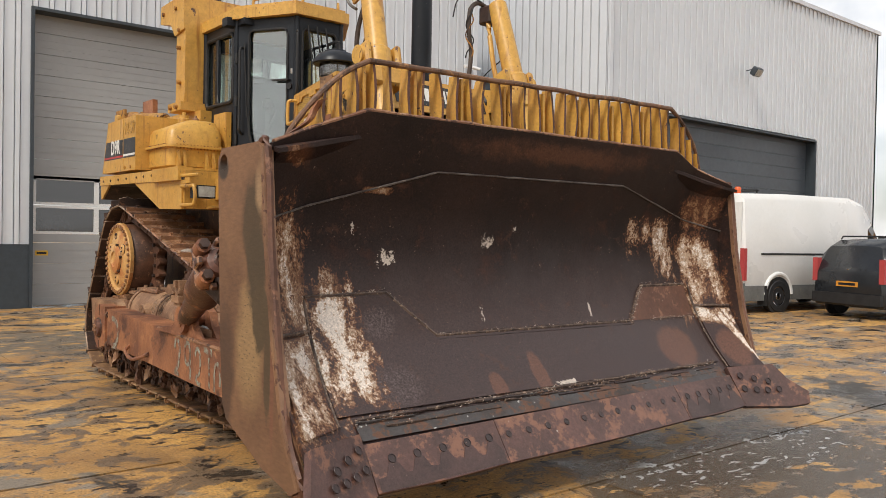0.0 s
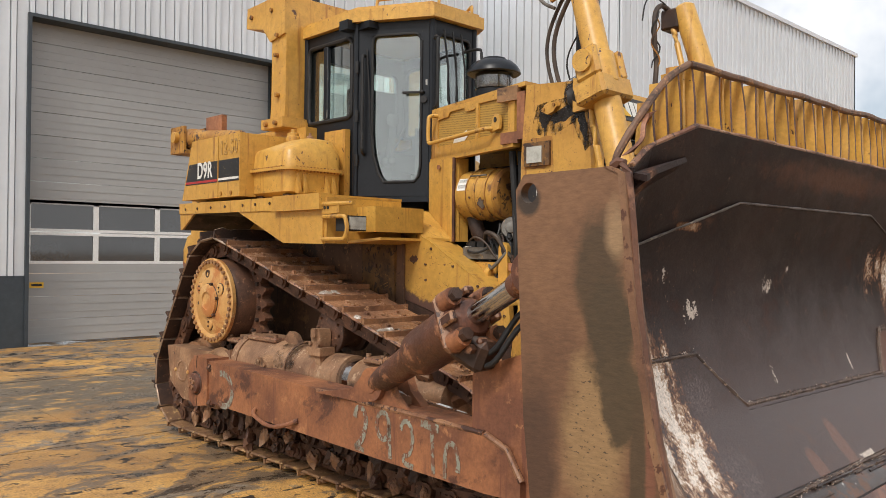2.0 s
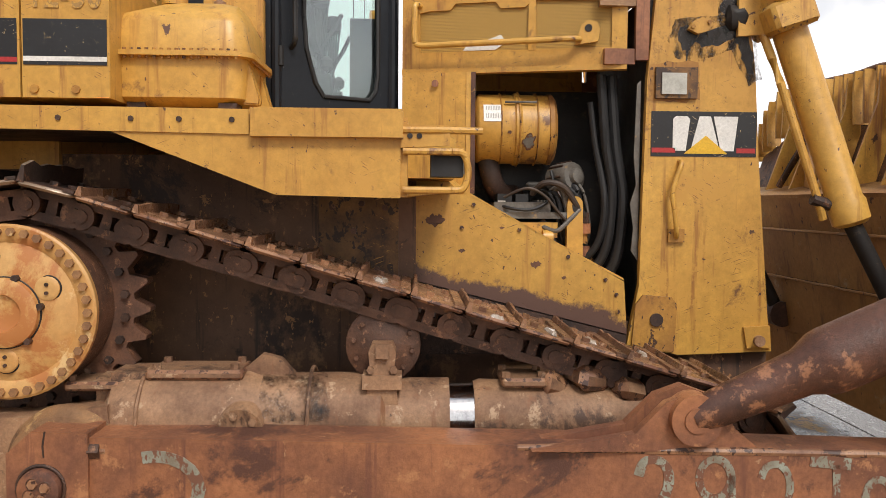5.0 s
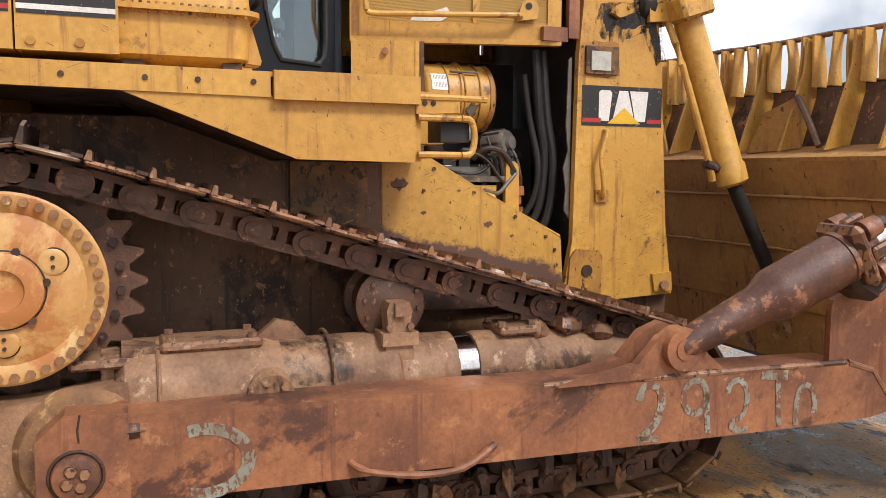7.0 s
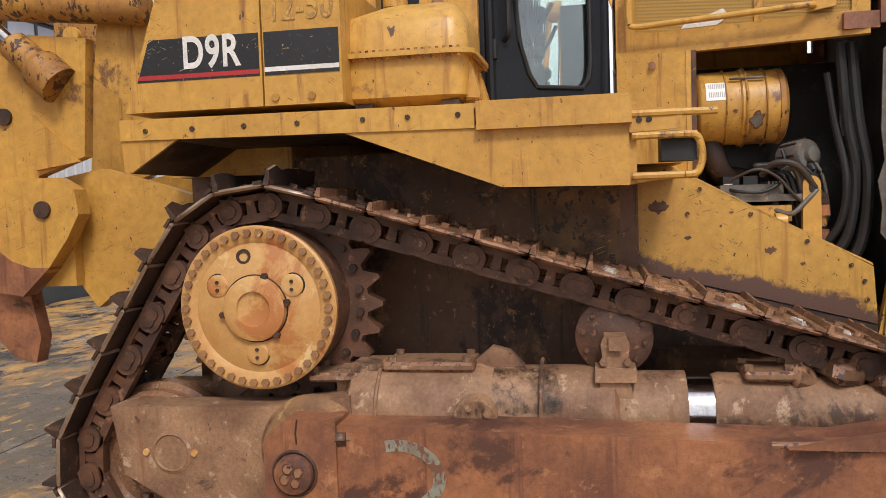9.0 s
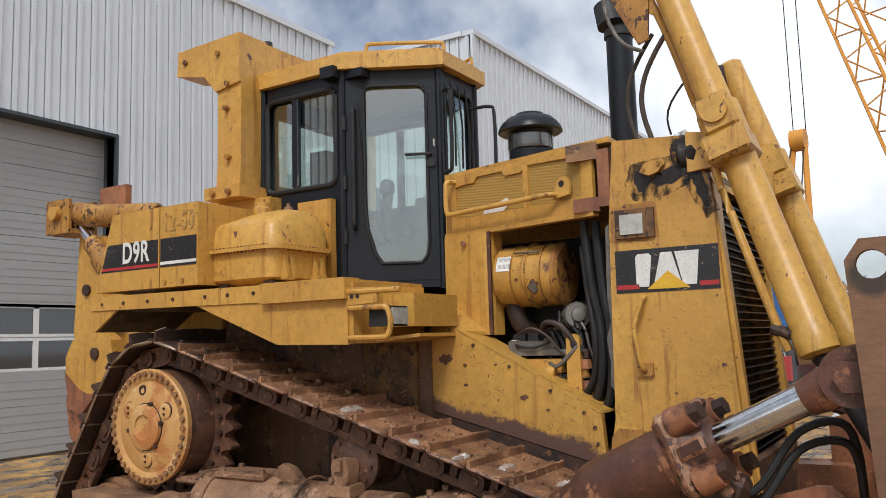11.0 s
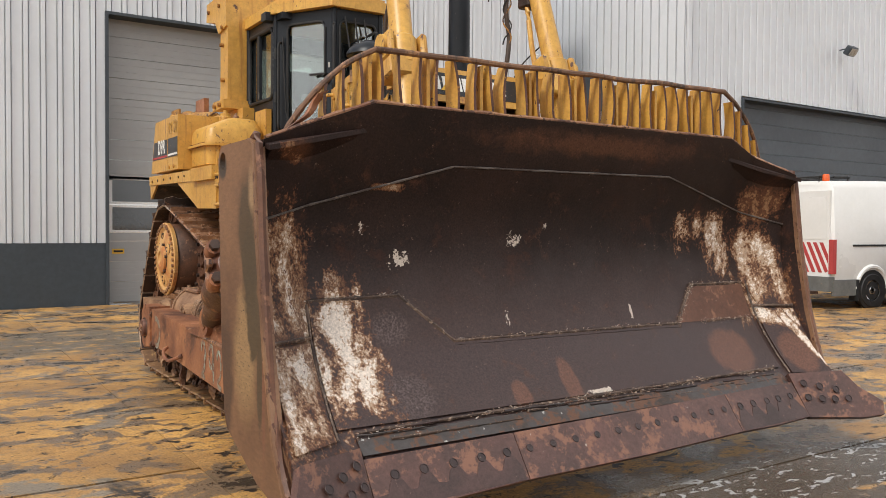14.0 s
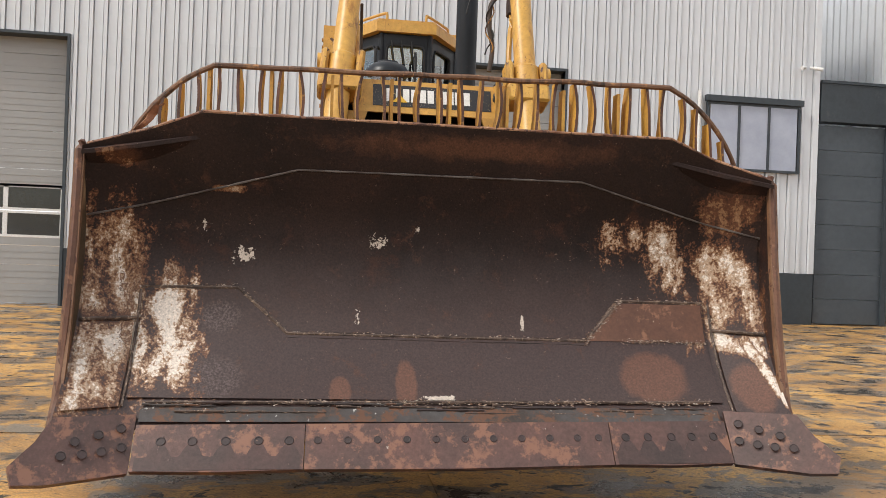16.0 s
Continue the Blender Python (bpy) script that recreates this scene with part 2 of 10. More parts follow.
grey_engine = surface("grey_castings", (0.22, 0.21, 0.19), (0.10, 0.085, 0.07), 6, 0.5, 0.2, 0.2, 0.2, 40, dust=(0.3, 0.2, 0.1), dust_at=0.6)
mesh_yellow = surface("perforated_yellow_sheet", (0.36, 0.22, 0.05), (0.25, 0.14, 0.035), 3, 0.6, 0.2, 0, 0.2, 40)
frame_yellow = surface("scuffed_frame_paint", (0.588, 0.335, 0.066), (0.461, 0.238, 0.048), 1.3, 0.45, 0.2, 0, 0.1, 45, chips=(0.074, 0.036, 0.026), chip_at=0.65, chip_scale=9, streak=(0.392, 0.187, 0.042), band=((0, -0.243, 0.97), 0.565, 1.1, (0.113, 0.057, 0.041)), scratch=(0.098, 0.045, 0.026), grime=(0.157, 0.073, 0.034), grime_at=0.60)
worn_yellow = surface("chipped_yellow_edge", (0.509, 0.274, 0.054), (0.352, 0.173, 0.042), 3, 0.5, 0.2, 0, 0.1, 45, chips=(0.059, 0.028, 0.022), chip_at=0.485, chip_scale=7)
# worn grouser tips, with their sky shine put into the pale colour
tip_shine = surface("worn_tip_sky_shine", (0.42, 0.33, 0.25), (0.24, 0.15, 0.095), 6, 0.38, 0.2, 0.3, 0.15, 50, chips=(0.14, 0.065, 0.04), chip_at=0.62, chip_scale=8)
worn_rust = surface("rubbed_rusty_edge", (0.36, 0.19, 0.10), (0.15, 0.062, 0.035), 6, 0.5, 0.2, 0, 0.2, 50, chips=(0.06, 0.027, 0.019), chip_at=0.56, chip_scale=8, dust=(0.45, 0.28, 0.16), dust_at=0.58)
worn_black = surface("rubbed_black_edge", (0.03, 0.033, 0.037), (0.016, 0.018, 0.022), 5, 0.4, 0.2, 0, 0.05, 50, chips=(0.14, 0.13, 0.12), chip_at=0.62, chip_scale=9)
slat_paint = surface("battered_yellow_slat", (0.617, 0.352, 0.066), (0.480, 0.245, 0.050), 3.0, 0.5, 0.2, 0, 0.15, 40, chips=(0.083, 0.037, 0.024), chip_at=0.66, chip_scale=7, streak=(0.294, 0.132, 0.042), vary=0.12)
rust_insert = surface("bare_rust_plate", (0.175, 0.075, 0.04), (0.10, 0.043, 0.026), 2.0, 0.5, 0.2, 0, 0.15, 60, dust=(0.22, 0.105, 0.06), dust_at=0.57, grime=(0.05, 0.024, 0.018), grime_at=0.62, chips=(0.4, 0.3, 0.22), chip_at=0.70, chip_scale=9, grain_span=(0.7, 1.25))
oil_brown = surface("thin_brown_oil_film", (0.26, 0.125, 0.032), (0.13, 0.062, 0.024), 9, 0.4, 0.2, 0, 0.1, 50, dust=(0.36, 0.18, 0.04), dust_at=0.52)
grimy_plate = surface("grimy_yellow_plate", (0.26, 0.125, 0.032), (0.085, 0.042, 0.02), 5, 0.55, 0.2, 0, 0.15, 45, chips=(0.045, 0.024, 0.016), chip_at=0.56, chip_scale=6, scratch=(0.42, 0.22, 0.045), grime=(0.06, 0.032, 0.02), grime_at=0.5)


def oil_film(name, low, high):
    """Thin black oil that lets the paint show between its spots."""
    m = surface(name, (0.022, 0.015, 0.011), (0.010, 0.008, 0.007), 6, 0.38, 0.2, 0, 0.1, 50)
    nt = m.node_tree
    bsdf = [n for n in nt.nodes if n.type == "BSDF_PRINCIPLED"][0]
    co = nt.nodes.new("ShaderNodeTexCoord")
    spots = noise_node(nt, co.outputs["Object"], 17.0, 10.0, 0.7, (1.0, 1.0, 0.6))
    nt.links.new(ramp_node(nt, low, high, spots, "Fac").outputs["Result"], bsdf.inputs["Alpha"])
    return m


oil_thick, oil_thin = oil_film("thick_oil", 0.30, 0.42), oil_film("thin_oil", 0.44, 0.75)
tank_yellow = surface("moulded_yellow_tank", (0.617, 0.354, 0.076), (0.509, 0.269, 0.055), 1.1, 0.4, 0.15, 0, 0.08, 45, chips=(0.117, 0.056, 0.034), chip_at=0.66, chip_scale=8, streak=(0.392, 0.187, 0.042), grime=(0.235, 0.117, 0.042), grime_at=0.60, scratch=(0.196, 0.101, 0.036))
worn_clean = surface("lightly_chipped_edge", (0.548, 0.315, 0.060), (0.421, 0.213, 0.044), 3, 0.5, 0.2, 0, 0.1, 45, chips=(0.098, 0.046, 0.030), chip_at=0.60, chip_scale=7)
rust_lip = surface("dark_rusty_slat_lip", (0.13, 0.05, 0.028), (0.05, 0.022, 0.015), 6, 0.6, 0.2, 0, 0.2, 50, dust=(0.34, 0.17, 0.05), dust_at=0.6)
brown_hose = surface("cracked_brown_hose", (0.075, 0.05, 0.035), (0.035, 0.024, 0.019), 8, 0.6, 0.2, 0, 0.2, 60)
mud_track = surface("mud_caked_shoe_steel", (0.34, 0.185, 0.085), (0.14, 0.075, 0.042), 5, 0.5, 0.3, 0, 0.4, 40, dust=(0.46, 0.29, 0.13), dust_at=0.56, grime=(0.06, 0.035, 0.024), grime_at=0.56)
faint_paint = surface("faint_stencil_paint", (0.40, 0.23, 0.07), (0.30, 0.17, 0.06), 9, 0.5, 0.1, 0, 0.05, 60, chips=(0.56, 0.32, 0.07), chip_at=0.54, chip_scale=16)
WORN_EDGE = {"battered_yellow_slat": rust_lip, "yellow_paint": worn_yellow, "scuffed_frame_paint": worn_yellow, "clean_yellow_paint": worn_clean, "rusty_yellow_paint": worn_yellow, "rusty_arm_steel": worn_rust, "rusty_track_steel": worn_rust, "muddy_grey_steel": worn_rust, "black_paint": worn_black, "oily_brown_steel": worn_rust}
cab_glass = glass("cab_glass", (0.84, 0.97, 0.93))
clear_glass = glass("clear_plastic", (0.8, 0.8, 0.78), 0.08)

cladding_mat = surface("silver_cladding", (0.67, 0.692, 0.72), (0.62, 0.642, 0.67), 0.35, 0.4, 0.1, 0.15, 0.02, 30, grain_span=(0.97, 1.03))
plinth_mat = surface("dark_grey_plinth", (0.042, 0.054, 0.064), (0.034, 0.043, 0.053), 0.7, 0.5, 0.1, 0, 0.03, 30, dust=(0.060, 0.067, 0.072), dust_at=0.62)
door_grey = surface("grey_door_panels", (0.34, 0.34, 0.335), (0.31, 0.31, 0.305), 0.5, 0.45, 0.1, 0, 0.03, 30, grain_span=(0.96, 1.04))
door_dark = surface("slate_door_panels", (0.073, 0.088, 0.104), (0.062, 0.075, 0.089), 0.5, 0.45, 0.1, 0, 0.03, 30)
white_frame = surface("white_window_frame", (0.75, 0.75, 0.74), (0.68, 0.68, 0.67), 3, 0.4, 0.1, 0, 0.02, 30)
window_dark = surface("dark_window_pane", (0.03, 0.032, 0.034), (0.02, 0.021, 0.023), 1, 0.05, 0.04, 0, 0.01, 4, spec=1.0)
# lavender that puts the sky's reflection into the pane colour
sky_pane = surface("sky_tinted_pane", (0.40, 0.43, 0.52), (0.33, 0.36, 0.45), 1.5, 0.08, 0.04, 0, 0.01, 4, grain_span=(0.97, 1.03))
concrete_mat = surface("pale_concrete", (0.42, 0.41, 0.39), (0.33, 0.32, 0.30), 1.2, 0.8, 0.1, 0, 0.15, 30)
# pale tone that stands for the wet sheen on the track shoes
sheen_mat = surface("pale_wet_sheen", (0.52, 0.47, 0.42), (0.34, 0.27, 0.21), 9, 0.3, 0.2, 0, 0.3, 25, dust=(0.70, 0.69, 0.68), dust_at=0.55)
snow_mat = surface("old_snow", (0.80, 0.82, 0.85), (0.62, 0.62, 0.62), 2, 0.6, 0.1, 0, 0.3, 15, dust=(0.4, 0.34, 0.26), dust_at=0.64)
van_white = surface("white_van_paint", (0.74, 0.74, 0.73), (0.68, 0.68, 0.66), 0.8, 0.3, 0.1, 0, 0.01, 30, grain_span=(0.97, 1.03))
sill_grey = surface("grey_moulded_sill", (0.16, 0.165, 0.16), (0.11, 0.11, 0.105), 3, 0.55, 0.1, 0, 0.1, 40, dust=(0.22, 0.19, 0.15), dust_at=0.6)
car_black = surface("black_car_paint", (0.018, 0.02, 0.024), (0.014, 0.016, 0.018), 1, 0.18, 0.06, 0, 0.01, 30)
red_stripe = surface("red_reflective_film", (0.45, 0.06, 0.06), (0.38, 0.05, 0.05), 3, 0.4, 0.1, 0, 0.02, 30)
amber_lamp = surface("amber_plastic", (0.75, 0.14, 0.03), (0.65, 0.1, 0.02), 3, 0.25, 0.05, 0, 0.02, 30)
orange_paint = surface("orange_machine_paint", (0.62, 0.12, 0.03), (0.5, 0.09, 0.025), 1, 0.5, 0.1, 0, 0.05, 30)
crane_yellow = surface("yellow_crane_paint", (0.70, 0.30, 0.03), (0.6, 0.25, 0.03), 1, 0.5, 0.1, 0, 0.05, 30)
blue_paint = surface("blue_machine_paint", (0.05, 0.15, 0.36), (0.04, 0.12, 0.3), 1, 0.5, 0.1, 0, 0.05, 30)
bark_mat = surface("grey_bark", (0.10, 0.085, 0.07), (0.06, 0.05, 0.045), 4, 0.8, 0.1, 0, 0.3, 30)


def math_node(nt, op, a, b=None):
    n = nt.nodes.new("ShaderNodeMath")
    n.operation = op
    for k, v in enumerate((a, b)):
        if v is None:
            continue
        if isinstance(v, (int, float)):
            n.inputs[k].default_value = v
        else:
            nt.links.new(v, n.inputs[k])
    return n.outputs["Value"]


def over(nt, value, low, high):
    """0 below low, 1 above high."""
    r = nt.nodes.new("ShaderNodeMapRange")
    r.inputs["From Min"].default_value, r.inputs["From Max"].default_value = low, high
    nt.links.new(value, r.inputs["Value"])
    return r.outputs["Result"]


def moldboard_surface():
    """Dark worn blade steel, polished low down, with old paint flaking to tan and white beside the seams."""
    m, nt, bsdf, obj, vec, info = blank("moldboard_steel")
    big = noise_node(nt, obj, 1.1, 7.0, 0.6)
    fine = noise_node(nt, obj, 75.0, 6.0, 0.75)
    mid = noise_node(nt, obj, 3.2, 10.0, 0.7)
    edge = noise_node(nt, obj, 6.5, 13.0, 0.74, None, 0.3)
    bloom = noise_node(nt, obj, 8.0, 13.0, 0.76, None, 0.3)
    nick = noise_node(nt, obj, 52.0, 7.0, 0.66)
    speck = noise_node(nt, obj, 30.0, 10.0, 0.72, None, 0.25)
    flake = noise_node(nt, obj, 62.0, 4.0, 0.6)
    smear = noise_node(nt, obj, 5.0, 8.0, 0.62, (1.5, 1.0, 0.5), 0.4)
    axes = nt.nodes.new("ShaderNodeSeparateXYZ")
    nt.links.new(obj, axes.inputs[0])
    px, pz = axes.outputs["X"], axes.outputs["Z"]
    col = mix_node(nt, ramp_node(nt, 0.38, 0.64, big, "Fac").outputs["Result"], (0.0135, 0.0078, 0.0068), (0.028, 0.0145, 0.0115))
    col = mix_node(nt, ramp_node(nt, 0.56, 0.70, mid, "Fac").outputs["Result"], col, (0.052, 0.021, 0.013))
    # ground-polished lower half, its sky reflection also put into a lighter colour
    worn = math_node(nt, "ADD", pz, math_node(nt, "MULTIPLY", mid.outputs["Fac"], 0.35))
    polish_sheen = over(nt, worn, 1.72, 1.05)
    col = mix_node(nt, polish_sheen, col, (0.050, 0.028, 0.024))
    scour = over(nt, pz, 1.0, 0.9)
    col = mix_node(nt, times(nt, scour, over(nt, big.outputs["Fac"], 0.3, 0.6)), col, (0.046, 0.027, 0.0245))
    # scattered rust bloom and pale nicks
    col = mix_node(nt, times(nt, over(nt, bloom.outputs["Fac"], 0.56, 0.63), over(nt, mid.outputs["Fac"], 0.42, 0.58)), col, (0.066, 0.029, 0.018))
    col = mix_node(nt, times(nt, over(nt, nick.outputs["Fac"], 0.645, 0.67), over(nt, bloom.outputs["Fac"], 0.46, 0.56)), col, (0.16, 0.105, 0.078))

    def patch(cx, cz, rx, rz, soft=0.25, amp=1.1):
        return field_node(nt, obj, (cx, 0, cz), (rx, 0, rz), edge, amp, soft)

    def spread(cx, cz, rx, rz, lean):
        """1 in the middle of a leaning rectangle, 0 on its border, below 0 outside."""
        shift = math_node(nt, "MULTIPLY", math_node(nt, "SUBTRACT", pz, cz), lean)
        dx = math_node(nt, "ABSOLUTE", math_node(nt, "DIVIDE", math_node(nt, "SUBTRACT", math_node(nt, "SUBTRACT", px, cx), shift), rx))
        dz = math_node(nt, "ABSOLUTE", math_node(nt, "DIVIDE", math_node(nt, "SUBTRACT", pz, cz), rz))
        return math_node(nt, "SUBTRACT", 1.0, math_node(nt, "SMOOTH_MAX", dx, dz))

    grit = math_node(nt, "ADD", math_node(nt, "SUBTRACT", math_node(nt, "MULTIPLY", speck.outputs["Fac"], 0.80), 0.48), math_node(nt, "ADD", math_node(nt, "MULTIPLY", smear.outputs["Fac"], 1.10), math_node(nt, "MULTIPLY", flake.outputs["Fac"], 0.40)))
    RUST_T, TAN_T, PALE_T, WHITE_T = (0.105, 0.043, 0.022), (0.235, 0.125, 0.066), (0.40, 0.285, 0.20), (0.66, 0.58, 0.51)
    # bare rust plates and tear-shaped scars
    for cx, cz, rx, rz in ((1.38, 0.74, 0.24, 0.16), (2.0, 0.70, 0.13, 0.15), (-0.62, 0.63, 0.07, 0.10), (-0.22, 0.68, 0.075, 0.14)):
        col = mix_node(nt, patch(cx, cz, rx, rz, 0.2, 0.7), col, (0.115, 0.052, 0.034))
    for cx, cz, rx, rz in ((0.2, 2.16, 1.1, 0.09), (-1.95, 2.0, 0.14, 0.07), (1.95, 1.86, 0.2, 0.17)):
        col = mix_node(nt, patch(cx, cz, rx, rz, 0.6, 2.2), col, (0.085, 0.037, 0.021))
    # rough purplish rectangles on the lower plate
    for cx, cz, rx, rz in ((-1.36, 0.71, 0.17, 0.12), (-1.36, 1.05, 0.13, 0.10)):
        inside = patch(cx, cz, rx * 1.1, rz * 1.1, 0.45, 0.7)
        col = mix_node(nt, times(nt, inside, over(nt, fine.outputs["Fac"], 0.45, 0.66)), col, (0.112, 0.082, 0.078))
    # old paint: centre, half size, lean, and how far it has gone to rust, tan, pale and white
    for cx, cz, rx, rz, lean, r0, t0, p0, w0 in (
            (-1.99, 1.34, 0.18, 0.31, -0.10, 0.56, 0.64, 0.72, 0.80),
            (-1.70, 1.25, 0.16, 0.13, -0.8, 0.68, 0.74, 0.80, 0.86),
            (-2.0, 0.78, 0.135, 0.21, 0.0, 0.52, 0.60, 0.66, 0.76),
            (-1.68, 0.93, 0.17, 0.28, -0.12, 0.56, 0.62, 0.67, 0.74),
            (1.52, 1.50, 0.17, 0.24, -0.28, 0.62, 0.68, 0.74, 0.84),
            (1.95, 1.33, 0.155, 0.27, -0.10, 0.58, 0.67, 0.73, 0.84),
            (1.17, 1.56, 0.13, 0.20, -0.2, 0.78, 0.83, 0.88, 1.0),
            (1.72, 1.07, 0.05, 0.13, 0.0, 0.56, 0.62, 0.68, 0.80),
            (1.99, 0.95, 0.13, 0.055, -0.2, 0.54, 0.60, 0.65, 0.73),
            (2.10, 0.80, 0.035, 0.2, -0.45, 0.56, 0.62, 0.68, 0.76),
            (1.93, 1.80, 0.17, 0.13, 0.0, 0.64, 0.76, 0.92, 1.1),
            (-1.98, 2.0, 0.09, 0.05, 0.0, 0.64, 0.76, 0.92, 1.1),
            (-1.35, 1.84, 0.10, 0.02, 0.3, 0.60, 0.70, 0.82, 1.0)):
        d = spread(cx, cz, rx, rz, lean)
        v = math_node(nt, "ADD", grit, math_node(nt, "MINIMUM", math_node(nt, "MULTIPLY", d, 0.42), 0.13))
        for at, tone in ((r0, RUST_T), (t0, TAN_T), (p0, PALE_T), (w0, WHITE_T)):
            col = mix_node(nt, over(nt, v, at + 0.045, at + 0.06), col, tone)
    # small bright scars
    for cx, cz, rx, rz, at in ((-1.21, 1.44, 0.06, 0.05, 0.70), (-1.47, 1.60, 0.04, 0.045, 0.78), (-0.02, 0.60, 0.09, 0.02, 0.72), (0.55, 1.05, 0.012, 0.05, 0.74), (-0.52, 1.06, 0.02, 0.05, 0.80), (-0.14, 1.63, 0.03, 0.03, 0.82), (-0.45, 1.55, 0.12, 0.06, 0.88)):
        v = math_node(nt, "ADD", grit, math_node(nt, "MULTIPLY", math_node(nt, "MINIMUM", spread(cx, cz, rx, rz, 0.1), 0.4), 0.3))
        col = mix_node(nt, over(nt, v, at + 0.04, at + 0.055), col, (0.50, 0.43, 0.37))
    grain = ramp_node(nt, 0.28, 0.72, fine, "Fac")
    grain.inputs["To Min"].default_value, grain.inputs["To Max"].default_value = 0.48, 1.52
    col = mix_node(nt, 1.0, col, grain.outputs["Result"], "MULTIPLY")
    b = nt.nodes.new("ShaderNodeBump")
    b.inputs["Strength"].default_value, b.inputs["Distance"].default_value = 0.2, 0.01
    nt.links.new(fine.outputs["Fac"], b.inputs["Height"])
    nt.links.new(b.outputs["Normal"], bsdf.inputs["Normal"])
    nt.links.new(col, bsdf.inputs["Base Color"])
    rr = ramp_node(nt, 0.3, 0.7, mid, "Fac")
    rr.inputs["To Min"].default_value, rr.inputs["To Max"].default_value = 0.45, 0.66
    rough = mix_node(nt, polish_sheen, rr.outputs["Result"], (0.40, 0.40, 0.40))
    nt.links.new(mix_node(nt, scour, rough, (0.30, 0.30, 0.30)), bsdf.inputs["Roughness"])
    gloss = ramp_node(nt, 0.0, 1.0, polish_sheen.node, "Result")
    gloss.inputs["To Min"].default_value, gloss.inputs["To Max"].default_value = 0.22, 0.5
    nt.links.new(gloss.outputs["Result"], bsdf.inputs["Specular IOR Level"])
    return m


def yard_surface():
    """Ochre-stained wet concrete with grey scraped and dark wet areas."""
    m, nt, bsdf, obj, vec, info = blank("stained_wet_concrete")
    geo = nt.nodes.new("ShaderNodeNewGeometry")
    pos = geo.outputs["Position"]
    a = noise_node(nt, pos, 0.9, 13.0, 0.72, (0.85, 1.2, 1.0), 0.4)
    b = noise_node(nt, pos, 1.5, 14.0, 0.72, (0.85, 1.2, 1.0), 0.4)
    c = noise_node(nt, pos, 0.33, 10.0, 0.68, None, 0.6)
    d = noise_node(nt, pos, 60.0, 6.0, 0.8)
    e = noise_node(nt, pos, 4.6, 9.0, 0.68, (0.75, 1.25, 1.0), 0.3)
    col = mix_node(nt, ramp_node(nt, 0.38, 0.6, a, "Fac").outputs["Result"], (0.45, 0.232, 0.068), (0.72, 0.415, 0.125))
    broad = noise_node(nt, pos, 0.55, 8.0, 0.62, None, 0.4)
    col = mix_node(nt, ramp_node(nt, 0.44, 0.66, broad, "Fac").outputs["Result"], col, (0.30, 0.165, 0.066))
    blot = noise_node(nt, pos, 11.0, 8.0, 0.7, (0.8, 1.2, 1.0), 0.3)
    col = mix_node(nt, ramp_node(nt, 0.54, 0.62, blot, "Fac").outputs["Result"], col, (0.33, 0.19, 0.078))
    col = mix_node(nt, ramp_node(nt, 0.50, 0.515, b, "Fac").outputs["Result"], col, (0.20, 0.135, 0.082))
    col = mix_node(nt, ramp_node(nt, 0.57, 0.6, a, "Fac").outputs["Result"], col, (0.25, 0.205, 0.155))
    col = mix_node(nt, ramp_node(nt, 0.575, 0.588, b, "Fac").outputs["Result"], col, (0.06, 0.048, 0.036))
    col = mix_node(nt, ramp_node(nt, 0.588, 0.596, e, "Fac").outputs["Result"], col, (0.030, 0.022, 0.017))
    pit = noise_node(nt, pos, 23.0, 6.0, 0.62, (0.8, 1.25, 1.0))
    col = mix_node(nt, ramp_node(nt, 0.62, 0.64, pit, "Fac").outputs["Result"], col, (0.075, 0.046, 0.028))
    dark = ramp_node(nt, 0.60, 0.63, c, "Fac")
    col = mix_node(nt, dark.outputs["Result"], col, (0.055, 0.046, 0.036))
    # damp, dirty stretch in front of the blade
    damp = times(nt, field_node(nt, pos, (0.6, -1.7, 0), (3.2, 1.3, 0), a, 2.2, 0.2), ramp_node(nt, 0.44, 0.47, e, "Fac").outputs["Result"])
    col = mix_node(nt, damp, col, (0.10, 0.07, 0.042))
    # mud washed out behind the machine
    mud = times(nt, field_node(nt, pos, (0.0, 8.2, 0), (4.8, 1.7, 0), a, 2.0, 0.4), ramp_node(nt, 0.40, 0.46, e, "Fac").outputs["Result"])
    col = mix_node(nt, mud, col, (0.15, 0.115, 0.078))
    # meltwater with lacy grey flecks before the blade
    pool = field_node(nt, pos, (1.5, -0.8, 0), (1.5, 0.42, 0), a, 0.9, 0.15)
    col = mix_node(nt, pool, col, (0.085, 0.062, 0.042))
    lace = noise_node(nt, pos, 9.0, 5.0, 0.55, (0.7, 1.4, 1.0), 1.2)
    flecks = times(nt, pool, ramp_node(nt, 0.585, 0.615, lace, "Fac").outputs["Result"])
    g = ramp_node(nt, 0.3, 0.7, d, "Fac")
    g.inputs["To Min"].default_value, g.inputs["To Max"].default_value = 0.36, 1.5
    col = mix_node(nt, 1.0, col, g.outputs["Result"], "MULTIPLY")
    v = ramp_node(nt, 0.0, 1.0, info, "Random")
    v.inputs["To Min"].default_value, v.inputs["To Max"].default_value = 0.9, 1.08
    col = mix_node(nt, 1.0, col, v.outputs["Result"], "MULTIPLY")
    col = mix_node(nt, flecks, col, (0.36, 0.36, 0.36))
    wet = ramp_node(nt, 0.47, 0.62, b, "Fac")
    wet.inputs["To Min"].default_value, wet.inputs["To Max"].default_value = 0.55, 0.16
    bp = nt.nodes.new("ShaderNodeBump")
    bp.inputs["Strength"].default_value, bp.inputs["Distance"].default_value = 0.3, 0.01
    nt.links.new(d.outputs["Fac"], bp.inputs["Height"])
    nt.links.new(bp.outputs["Normal"], bsdf.inputs["Normal"])
    nt.links.new(col, bsdf.inputs["Base Color"])
